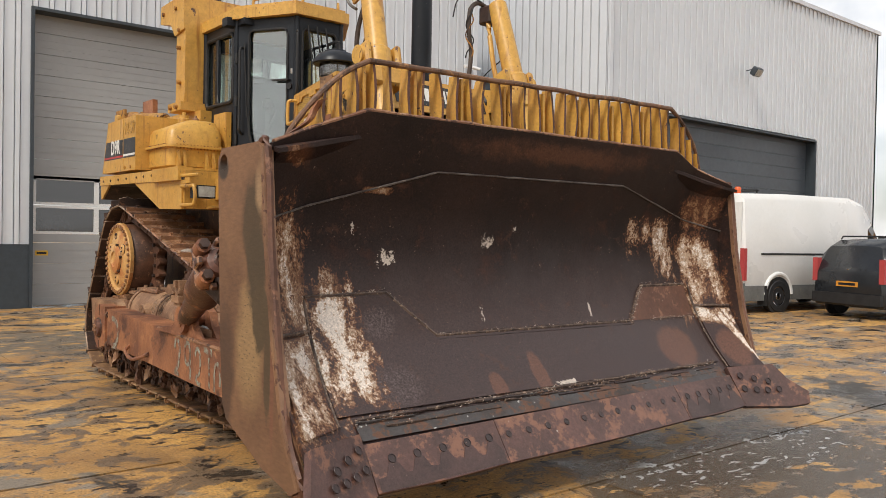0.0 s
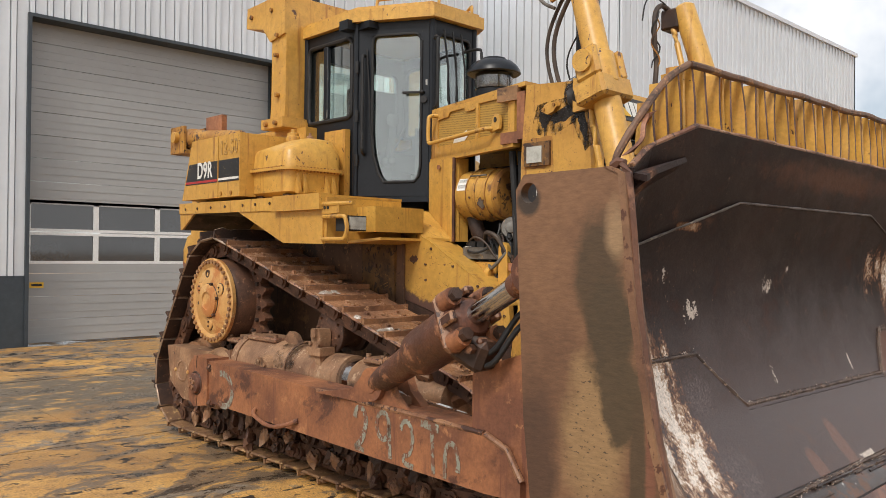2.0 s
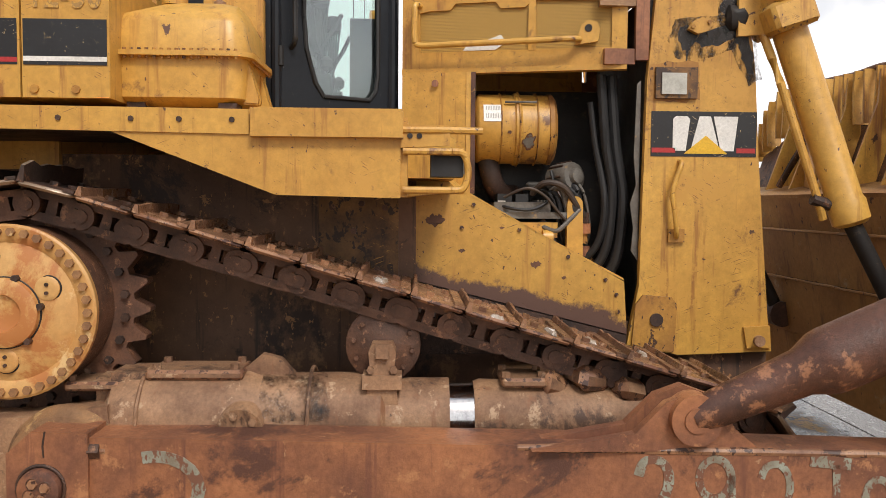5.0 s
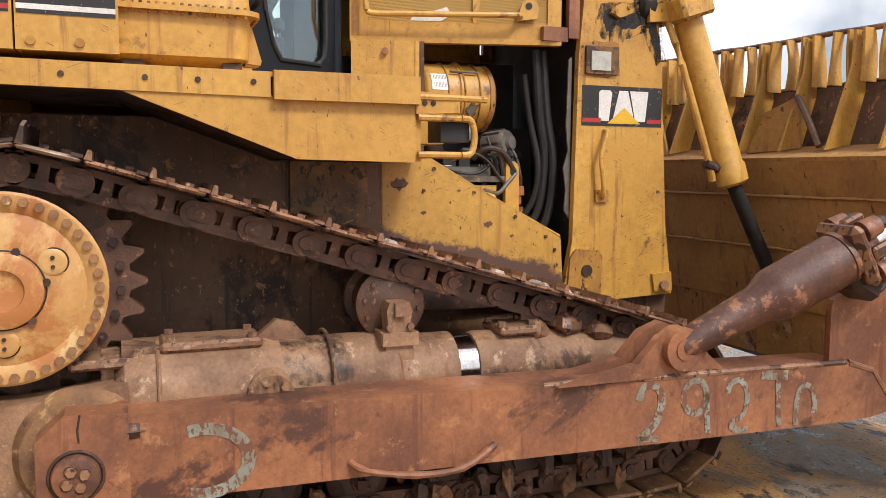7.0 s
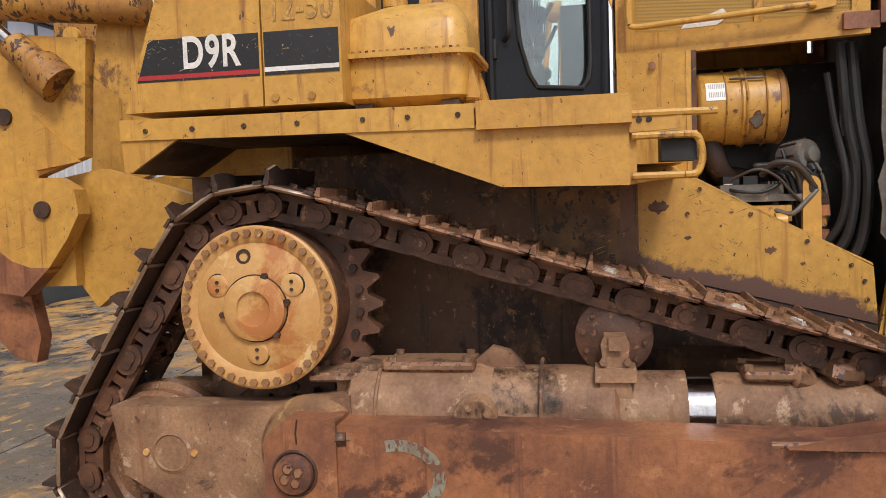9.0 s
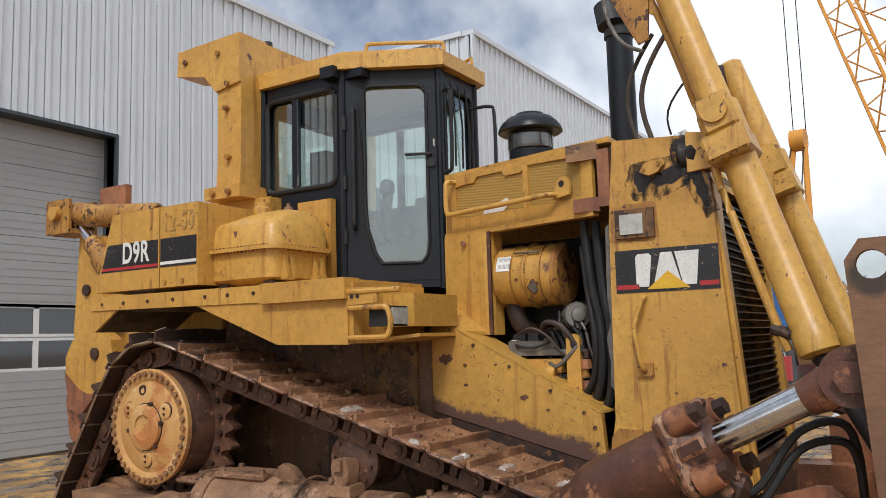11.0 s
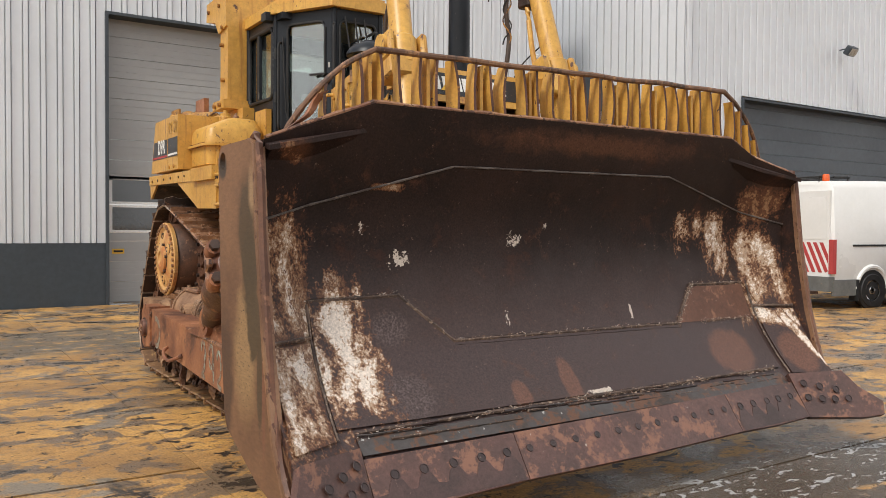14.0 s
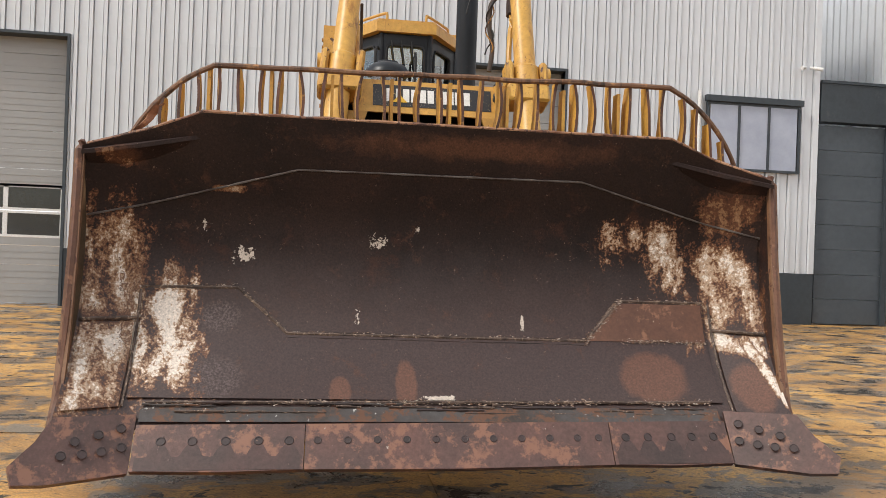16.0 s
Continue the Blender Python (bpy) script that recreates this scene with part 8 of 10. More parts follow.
add_poly(bm, [(-0.3 + 0.1735 * math.cos(a), 2.53, 2.15 + 0.1735 * math.sin(a)) for a in [radians(142 + 3 * k) for k in range(11)]] + [(-0.3 + 0.1735 * math.cos(a), 2.42, 2.15 + 0.1735 * math.sin(a)) for a in [radians(172 - 3 * k) for k in range(11)]], (-0.001, 0, 0.0005), 0)
part("rating_label", bm, white_paint, drum)
part("band", add_tube(bmesh.new(), [(-0.3 + 0.182 * math.cos(a), 2.31, 2.15 + 0.182 * math.sin(a)) for a in [radians(60 + 8 * k) for k in range(28)]], 0.006, 6), yellow_rusty, drum)
# end cap in darker rusty paint, its shaded side put partly into colour
part("end_cap", add_lathe(bmesh.new(), (-0.30, 2.13, 2.15), (0, -1, 0), [(0.173, 0), (0.176, 0.004), (0.176, 0.03), (0.155, 0.05), (0.05, 0.055)], 40), yellow_rusty, drum)
for yy in (2.42, 2.20):
    part("band", add_tube(bmesh.new(), [(-0.3 + 0.176 * math.cos(a), yy, 2.15 + 0.176 * math.sin(a)) for a in [radians(60 + 8 * k) for k in range(28)]], 0.005, 6), yellow_rusty, drum)
part("clamp_rod", add_tube(bmesh.new(), [(-0.3 + 0.188 * math.cos(radians(140)), y, 2.15 + 0.188 * math.sin(radians(140))) for y in (2.40, 2.32, 2.21)], 0.006, 6), grey_engine, drum)
for k in range(18):
    a = radians(149 + (k // 9) * 14)
    part("text_bar", add_box(bmesh.new(), (-0.001, 0.001), (2.430 + 0.010 * (k % 9), 2.434 + 0.010 * (k % 9)), (-0.012, 0.012), 0, pose(-0.3 + 0.1755 * math.cos(a), 0, 2.15 + 0.1755 * math.sin(a), 0, 180 - math.degrees(a), 0)), concrete_mat, drum)
def drum_patch(name, y0, y1, a0, a1, mat):
    """A worn patch on the drum's skin with a frayed outline."""
    rim = []
    for k in range(40):
        t = 2 * math.pi * k / 40
        f = 1 + 0.55 * noise.noise((2.5 * math.cos(t), 2.5 * math.sin(t), y0 * 9))
        a = radians((a0 + a1) / 2 + f * (a1 - a0) / 2 * math.sin(t))
        rim.append((-0.3 + 0.1765 * math.cos(a), (y0 + y1) / 2 + f * (y1 - y0) / 2 * math.cos(t), 2.15 + 0.1765 * math.sin(a)))
    part(name, add_poly(bmesh.new(), rim, (-0.001, 0, 0), 0), mat, drum)


drum_patch("worn_patch", 2.215, 2.295, 192, 218, rust_insert)
drum_patch("worn_patch", 2.222, 2.288, 194, 214, grey_engine)
drum_patch("worn_patch", 2.36, 2.385, 186, 191, rust_link)
# the drum sits close under the hood, well inside the opening
for ob in (drum, *drum.children):
    ob.data.transform(Matrix.Translation((-0.25, 2.58, 2.165)) @ Matrix.Diagonal((1.13, 0.91, 1.13, 1)) @ Matrix.Translation((0.30, -2.58, -2.15)))
part("intake_elbow", add_tube(bmesh.new(), smooth_path([(-0.28, 2.5, 2.0), (-0.26, 2.46, 1.86), (-0.18, 2.4, 1.8), (-0.05, 2.3, 1.8)], 5), 0.06, 14), rust_dark, engine)
bm = bmesh.new()
add_box(bm, (-0.45, -0.12), (2.07, 2.49), (1.665, 1.70), 0.012)
add_box(bm, (-0.46, -0.14), (2.09, 2.27), (1.715, 1.745), 0.008, pose(0, 0, 0.30, 0, 8, 0) @ pose(0, 0, -0.22))
add_box(bm, (-0.43, -0.14), (2.16, 2.47), (1.70, 1.755), 0.02)
unit = part("control_unit", bm, grey_engine, engine)
for k in range(4):
    part("cooling_fin", add_box(bmesh.new(), (-0.42, -0.2), (2.17 + 0.018 * k, 2.178 + 0.018 * k), (1.755, 1.768), 0.002), grey_engine, unit)
for y0, y1 in ((2.28, 2.35), (2.37, 2.45)):
    part("connector", add_box(bmesh.new(), (-0.40, -0.2), (y0, y1), (1.755, 1.80), 0.01), black_rubber, unit)
part("white_tag", add_box(bmesh.new(), (-0.432, -0.40), (2.41, 2.45), (1.757, 1.762), 0), white_paint, unit)
part("wire_loop", add_tube(bmesh.new(), smooth_path([(-0.40, 2.44, 1.74), (-0.46, 2.38, 1.72), (-0.47, 2.27, 1.715), (-0.44, 2.18, 1.76), (-0.40, 2.14, 1.84), (-0.36, 2.15, 1.93)], 7), 0.009, 8), black_rubber, unit)
part("feed_pipe", add_tube(bmesh.new(), smooth_path([(-0.40, 2.50, 1.70), (-0.43, 2.55, 1.71), (-0.44, 2.57, 1.66), (-0.43, 2.57, 1.58)], 7), 0.022, 10), yellow_rusty, engine)
bm = add_box(bmesh.new(), (-0.43, -0.1), (2.12, 2.47), (1.56, 1.645), 0.02)
for y in (2.15, 2.27, 2.38):
    add_cyl(bm, (-0.44, y, 1.56), (-0.44, y + 0.055, 1.56), 0.045, None, 14, 0.008)
part("valve_cover", bm, yellow, engine)
part("block_yellow", add_box(bmesh.new(), (-0.40, -0.1), (2.14, 2.46), (1.44, 1.55), 0.03), grimy_plate, engine)
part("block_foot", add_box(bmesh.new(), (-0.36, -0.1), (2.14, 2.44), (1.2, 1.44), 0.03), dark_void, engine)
bm = bmesh.new()
side_plate(bm, [(2.128, 1.42)] + [(2.085 + 0.043 * math.cos(radians(22.5 * k)), 1.735 + 0.045 * math.sin(radians(22.5 * k))) for k in range(9)] + [(2.038, 1.42)], -0.46, -0.42, 0.006)
eye = part("lifting_bracket", bm, yellow, engine)
bm = bmesh.new()
side_plate(bm, [(2.085 + 0.016 * math.cos(radians(30 * k)), 1.725 + 0.034 * math.sin(radians(30 * k))) for k in range(12)], -0.4625, -0.4605, 0)
part("slot", bm, dark_void, eye)
for ob in (eye, *eye.children):
    ob.data.transform(Matrix.Translation((0, -0.055, 0.01)))
for k, (y, z0, z1, r) in enumerate(((1.86, 2.44, 1.35, 0.026), (1.80, 2.44, 1.3, 0.03), (1.90, 2.3, 1.4, 0.02))):
    pts = [(-0.50 + 0.03 * k, y + 0.05, z0), (-0.50 + 0.02 * k, y + 0.02, (z0 + z1) / 2 + 0.2), (-0.49, y - 0.025, (z0 + z1) / 2 - 0.1), (-0.46, y + 0.01, z1 + 0.12), (-0.40, y + 0.15, z1 - 0.04)]
    part("hose", add_tube(bmesh.new(), smooth_path(pts, 8), r, 10), black_rubber, engine)
for k in range(7):
    r_ = random.Random(k + 30)
    pts = [(-0.36 + r_.uniform(-0.06, 0.06), 2.22 - 0.03 * k, 1.84 + r_.uniform(-0.05, 0.06)), (-0.42 + r_.uniform(-0.03, 0.03), 2.16 - 0.03 * k, 1.74 + r_.uniform(-0.05, 0.1)), (-0.40, 2.1 - 0.025 * k, 1.66 + r_.uniform(-0.1, 0.1)), (-0.36, 2.05 - 0.02 * k, 1.5 + r_.uniform(-0.1, 0.1)), (-0.3, 1.98, 1.4)]
    part("cable", add_tube(bmesh.new(), smooth_path(pts, 6), 0.009 + 0.004 * (k % 3), 8), (black_rubber, black_rubber, grey_engine, rust_dark)[k % 4], engine)
for k in range(6):
    r_ = random.Random(k + 60)
    y, z = 1.92 + 0.05 * k, 1.42 + 0.1 * (k % 3)
    part("fitting", add_cyl(bmesh.new(), (-0.34, y, z), (-0.42, y + 0.03, z + 0.02), 0.03, 0.022, 10, 0.004), (yellow_rusty, grey_engine, rust_dark)[k % 3], engine)
alt = part("alternator", add_lathe(bmesh.new(), (-0.38, 2.02, 1.90), (-0.8, -0.5, 0.1), [(0.07, -0.16), (0.085, -0.15), (0.085, -0.02), (0.075, 0.0), (0.045, 0.004), (0.04, 0.03), (0.015, 0.035)], 24), grey_engine, engine)
for k in range(8):
    a = k * math.pi / 4
    part("fin", add_box(bmesh.new(), (-0.006, 0.006), (0.083, 0.092), (-0.14, -0.02), 0.002, Matrix.Translation((-0.38, 2.02, 1.90)) @ Vector((-0.8, -0.5, 0.1)).to_track_quat("Z", "Y").to_matrix().to_4x4() @ Matrix.Rotation(a, 4, "Z")), rust_dark, alt)
for k, (y, z, r) in enumerate(((1.97, 1.46, 0.034), (1.975, 1.53, 0.026), (1.97, 1.585, 0.038), (1.965, 1.645, 0.022))):
    part("pipe_union", add_cyl(bmesh.new(), (-0.42, y, z), (-0.42, y, z + 0.055), r, r * 0.94, 8, 0.005), (rust_arm, yellow_rusty, rust_arm, rust_link)[k], engine)
for k, pts in enumerate((((-0.40, 2.26, 1.80), (-0.46, 2.20, 1.86), (-0.47, 2.10, 1.84), (-0.45, 2.02, 1.74), (-0.43, 1.97, 1.68)), ((-0.42, 2.20, 1.62), (-0.47, 2.13, 1.60), (-0.46, 2.06, 1.66), (-0.45, 2.0, 1.72)), ((-0.44, 2.42, 1.78), (-0.48, 2.30, 1.83), (-0.47, 2.20, 1.79), (-0.46, 2.12, 1.70), (-0.44, 2.04, 1.62)))):
    part("hose", add_tube(bmesh.new(), smooth_path(pts, 7), (0.017, 0.013, 0.008)[k], 9), (brown_hose, grey_engine, brown_hose)[k], engine)
bm = bmesh.new()
add_poly(bm, [(-0.60, 1.72, 1.45), (-0.60, 1.755, 1.5), (-0.60, 1.745, 1.62), (-0.60, 1.765, 1.75), (-0.60, 1.735, 1.85), (-0.60, 1.75, 2.0), (-0.60, 1.74, 2.38), (-0.60, 1.72, 2.40)], (0.012, 0, 0), 0)
part("torn_seal", bm, grey_engine, guard_r)

# exhaust stack and pre-cleaner
bm = bmesh.new()
add_lathe(bm, (0.44, 1.95, 2.88), (0, 0, 1), [(0.11, 0), (0.11, 0.05), (0.095, 0.07), (0.092, 1.05), (0.08, 1.05), (0.078, 0.95)], 24)
part("exhaust_pipe", bm, black_paint, dozer, "tall black exhaust pipe")
stack_ob = [o for o in bpy.data.objects if o.name == "exhaust_pipe"][0]
part("rain_cap", add_cyl(bmesh.new(), (0.44, 2.0, 3.97), (0.455, 2.035, 4.13), 0.10, 0.095, 20, 0.008), black_rubber, stack_ob)
part("clamp", add_lathe(bmesh.new(), (0.44, 1.95, 3.86), (0, 0, 1), [(0.094, 0), (0.105, 0.005), (0.105, 0.05), (0.094, 0.055)], 24), black_rubber, stack_ob)
bm = bmesh.new()
add_lathe(bm, (-0.22, 2.36, 2.88), (0, 0, 1), [(0.155, 0), (0.155, 0.02), (0.143, 0.03), (0.143, 0.10)], 28)
pre = part("pre_cleaner", bm, black_paint, dozer, "black mushroom air pre-cleaner with clear bowl")
part("bowl", add_lathe(bmesh.new(), (-0.22, 2.36, 2.98), (0, 0, 1), [(0.10, 0), (0.115, 0.01), (0.115, 0.13), (0.10, 0.14)], 28), grey_engine, pre)
part("bowl_window", add_lathe(bmesh.new(), (-0.22, 2.36, 2.985), (0, 0, 1), [(0.1475, 0.005), (0.149, 0.01), (0.149, 0.115), (0.1475, 0.12)], 28), clear_glass, pre)
part("cap", add_lathe(bmesh.new(), (-0.22, 2.36, 3.115), (0, 0, 1), [(0.13, 0.0), (0.20, -0.012), (0.212, -0.004), (0.205, 0.022), (0.185, 0.052), (0.15, 0.085), (0.10, 0.102), (0.09, 0.118), (0.03, 0.122)], 36), black_paint, pre)

# cab
PLAN = [(-0.60, 4.38), (-0.60, 3.63), (-0.25, 3.03), (0.25, 3.03), (0.60, 3.63), (0.60, 4.38)]
Z0, Z1 = 2.13, 3.675
bm = bmesh.new()
add_poly(bm, [(x * 0.98, y, Z0 + 0.01) for x, y in PLAN], (0, 0, 0.05), 0.006)
cab = part("cab", bm, black_paint, dozer, "black operator cab with tinted glass and yellow roof")
DOORHOLE = [(0.27, 2.31), (0.54, 2.31), (0.58, 2.36), (0.595, 2.45), (0.595, 3.5), (0.57, 3.55), (0.53, 3.565), (0.2, 3.565), (0.165, 3.55), (0.155, 3.51), (0.155, 2.72), (0.17, 2.55), (0.22, 2.38)]
HOLES = [rounded(0.05, 0.70, 2.88, 3.57, 0.06), DOORHOLE, rounded(0.06, 0.44, 2.55, 3.56, 0.05), [(0.695 - u, v) for u, v in DOORHOLE][::-1], rounded(0.05, 0.70, 2.88, 3.57, 0.06), rounded(0.12, 1.08, 2.75, 3.5, 0.06)]
NAMES = ["side_panel", "door", "front_panel", "door", "side_panel", "rear_panel"]
for i in range(6):
    p0, p1 = PLAN[i], PLAN[(i + 1) % 6]
    bm = bmesh.new()
    add_panel(bm, p0, p1, Z0 + 0.06, Z1, HOLES[i], 0.045)
    wall = part(NAMES[i], bm, black_paint, cab)
    d = Vector((p1[0] - p0[0], p1[1] - p0[1], 0)).normalized()
    n = Vector((d.y, -d.x, 0))
    o = Vector((*p0, 0))
    c = Vector((sum(h[0] for h in HOLES[i]), sum(h[1] for h in HOLES[i]))) / len(HOLES[i])
    out = [Vector(h) + (Vector(h) - c).normalized() * 0.008 for h in HOLES[i]]
    bm = bmesh.new()
    add_poly(bm, [o + d * h.x + Vector((0, 0, h.y)) - n * 0.022 for h in out], -n * 0.005, 0)
    g = part("glass", bm, cab_glass, wall)
    g.visible_shadow = False
    seal = [o + d * h[0] + Vector((0, 0, h[1])) + n * 0.002 for h in HOLES[i]]
    part("seal", add_tube(bmesh.new(), seal + [seal[0]], 0.02 if i in (0, 4) else 0.013, 8), black_rubber, wall)
    if i in (0, 4):
        bm = add_box(bmesh.new(), (-0.02, 0.02), (-0.03, 0.03), (2.90, 3.55), 0.004, Matrix.Translation(o + d * 0.33) )
        part("window_bar", bm, black_paint, wall)
    if i == 1:
        h = o + d * 0.56 + n * 0.03 + Vector((0, 0, 3.06))
        part("door_handle", add_tube(bmesh.new(), [h - n * 0.03 + d * 0.06, h + d * 0.06, h - d * 0.12], 0.011, 8), black_rubber, wall)
        part("lock", add_cyl(bmesh.new(), o + d * 0.62 + n * 0.0 + Vector((0, 0, 3.0)), o + d * 0.62 + n * 0.02 + Vector((0, 0, 3.0)), 0.03, None, 14), black_rubber, wall)
        part("grab_bar", add_tube(bmesh.new(), smooth_path([o + d * 0.085 + n * a + Vector((0, 0, z)) for a, z in ((0, 2.55), (0.05, 2.58), (0.055, 2.7), (0.055, 3.25), (0.05, 3.38), (0, 3.4))], 5), 0.014, 8), black_rubber, wall)
        for z in (2.5, 2.88, 3.3):
            part("hinge", add_cyl(bmesh.new(), o + d * 0.02 + n * 0.012 + Vector((0, 0, z - 0.05)), o + d * 0.02 + n * 0.012 + Vector((0, 0, z + 0.05)), 0.018, None, 10), black_rubber, wall)
        part("wiper", add_tube(bmesh.new(), [o + d * 0.11 + n * 0.02 + Vector((0, 0, 3.45)), o + d * 0.14 + n * 0.03 + Vector((0, 0, 3.0)), o + d * 0.15 + n * 0.02 + Vector((0, 0, 2.72))], 0.007, 6), black_rubber, wall)
        part("white_sticker", add_box(bmesh.new(), (-0.012, 0.012), (-0.002, 0.002), (3.12, 3.17), 0, Matrix.Translation(o + d * 0.645 + n * 0.003)), white_paint, wall)
    if i == 2:
        for u in (0.1, 0.2, 0.3):
            part("wiper", add_tube(bmesh.new(), [o + d * u + n * 0.03 + Vector((0, 0, 3.6)), o + d * (u + 0.05) + n * 0.03 + Vector((0, 0, 3.3)), o + d * (u + 0.06) + n * 0.02 + Vector((0, 0, 3.0))], 0.008, 6), black_rubber, wall)
for x, y in PLAN:
    part("corner_post", add_cyl(bmesh.new(), (x * 0.985, y + (0.01 if y < 3.5 else 0), Z0), (x * 0.985, y + (0.01 if y < 3.5 else 0), Z1), 0.028, None, 10), black_paint, cab)
bm = bmesh.new()
ROOF = [(-0.64, 4.42), (-0.65, 3.60), (-0.30, 2.965), (0.30, 2.965), (0.65, 3.60), (0.64, 4.42)]
add_poly(bm, [(x, y, 3.68) for x, y in ROOF], (0, 0, 0.10), 0.012)
add_poly(bm, [(x * 0.94, 3.7 + (y - 3.7) * 0.94, 3.77) for x, y in ROOF], (0, 0, 0.045), 0.02)
part("cab_roof", bm, yellow_clean, cab)
for x0, x1, y0, y1 in ((-0.49, -0.20, 3.48, 3.02), (0.2, 0.49, 3.02, 3.48)):
    part("roof_rail", add_tube(bmesh.new(), smooth_path([(x0, y0, 3.81), (x0, y0, 3.86), (x0 * 0.9 + x1 * 0.1, y0 * 0.9 + y1 * 0.1, 3.88), (x0 * 0.1 + x1 * 0.9, y0 * 0.1 + y1 * 0.9, 3.88), (x1, y1, 3.86), (x1, y1, 3.81)], 4), 0.014, 8), yellow_clean, cab)
bm = add_box(bmesh.new(), (-0.70, -0.58), (3.62, 3.74), (3.62, 3.70), 0.01)
part("lamp_mount", bm, black_paint, cab)
bm = add_box(bmesh.new(), (-0.60, -0.50), (3.45, 3.60), (3.62, 3.68), 0.01)
part("strobe", bm, black_paint, cab)
part("front_rail", add_tube(bmesh.new(), smooth_path([(-0.27, 2.99, 3.5), (-0.30, 2.93, 3.5), (-0.31, 2.91, 3.4), (-0.31, 2.91, 2.98), (-0.30, 2.94, 2.92), (-0.27, 2.99, 2.92)], 4), 0.014, 8), black_rubber, cab)
part("mirror_arm", add_tube(bmesh.new(), smooth_path([(0.1, 3.02, 3.45), (0.08, 2.82, 3.44), (0.08, 2.78, 3.36), (0.08, 2.78, 2.92)], 4), 0.013, 8), black_rubber, cab)
# cab interior
bm = bmesh.new()
add_box(bm, (-0.24, 0.24), (3.75, 4.2), (2.45, 2.62), 0.05)
add_box(bm, (-0.23, 0.23), (4.08, 4.24), (2.6, 3.25), 0.06)
add_box(bm, (-0.2, 0.2), (3.8, 4.15), (2.19, 2.45), 0.03)
seat = part("seat", bm, black_rubber, cab)
bm = bmesh.new()
add_box(bm, (-0.22, 0.22), (3.10, 3.28), (2.19, 2.78), 0.04)
part("dashboard", bm, black_rubber, cab)
for x in (-0.3, 0.3):
    part("armrest", add_box(bmesh.new(), (x - 0.05, x + 0.05), (3.7, 4.1), (2.6, 2.7), 0.03), black_rubber, cab)
    part("lever", add_tube(bmesh.new(), [(x, 3.6, 2.2), (x, 3.55, 2.6), (x * 0.9, 3.5, 2.85)], 0.016, 8), black_rubber, cab)
    part("knob", add_lathe(bmesh.new(), (x * 0.9, 3.5, 2.83), (0, 0, 1), [(0.012, 0), (0.03, 0.02), (0.03, 0.05), (0.012, 0.07)], 12), black_rubber, cab)

for x, y, k in ((-0.345, 3.43, 1), (0.345, 3.43, -1)):
    stand = part("control_stand", add_box(bmesh.new(), (x - 0.05, x + 0.05), (y - 0.06, y + 0.06), (2.19, 2.44), 0.02), black_rubber, cab)
    part("hand_grip", add_lathe(bmesh.new(), (x, y, 2.80), (0, 0, 1), [(0.02, 0), (0.048, 0.02), (0.055, 0.06), (0.045, 0.10), (0.02, 0.115)], 16), black_rubber, stand)
    for i in range(6):
        part("lever", add_tube(bmesh.new(), [(x + 0.012 * (i - 2.5), y + 0.02 * (i - 2.5), 2.42), (x + 0.004 * (i - 2.5), y + 0.008 * (2.5 - i), 2.62), (x, y + 0.016 * (2.5 - i), 2.82)], 0.006, 6), black_rubber, stand)
    part("lever", add_tube(bmesh.new(), [(x, y + 0.02, 2.56), (x + 0.03 * k, y - 0.07, 2.70), (x + 0.045 * k, y - 0.11, 2.78)], 0.013, 8), black_rubber, stand)
    for dy in (0.05, -0.035):
        part("knob", add_lathe(bmesh.new(), (x - 0.03 * k, y + dy, 2.46), (0, 0, 1), [(0.012, 0), (0.034, 0.02), (0.036, 0.055), (0.015, 0.08)], 14), black_rubber, stand)

# roll-over frame
bm = bmesh.new()
for s in (-1, 1):
    x0, x1 = s * 0.60, s * 0.82
    side_plate(bm, [(4.40, 2.92), (4.385, 3.1), (4.38, 3.78), (4.62, 3.78), (4.625, 3.1), (4.64, 2.92)], x0, x1, 0.055)
    side_plate(bm, [(4.34, 2.84), (4.34, 2.93), (4.70, 2.93), (4.70, 2.84)], s * 0.50, s * 0.88, 0.012)
    side_plate(bm, [(4.38, 3.70), (4.38, 4.07), (5.04, 4.05), (5.05, 3.86), (4.75, 3.80), (4.63, 3.66)], s * 0.56, s * 0.84, 0.02)
    add_poly(bm, [(s * 0.60, 4.40, 3.52), (s * 0.36, 4.40, 3.80), (s * 0.60, 4.40, 3.80)], (0, 0.2, 0), 0.01)
add_box(bm, (-0.57, 0.57), (4.385, 4.70), (3.79, 4.06), 0.02)
rops = part("roll_over_frame", bm, yellow_clean, dozer, "thick yellow roll-over protection frame behind the cab")
for y, z in ((4.44, 2.88), (4.60, 2.88), (4.50, 3.15), (4.52, 3.52), (4.95, 3.95), (4.6, 3.95), (4.5, 3.7)):
    part("bolt", add_cyl(bmesh.new(), (-0.82 if z > 2.9 else -0.88, y, z), (-0.86 if z > 2.9 else -0.91, y, z), 0.022, None, 8), yellow_rusty, rops)
part("beacon", add_cyl(bmesh.new(), (-0.42, 4.5, 4.06), (-0.42, 4.5, 4.14), 0.04, 0.036, 14, 0.004), black_rubber, rops)

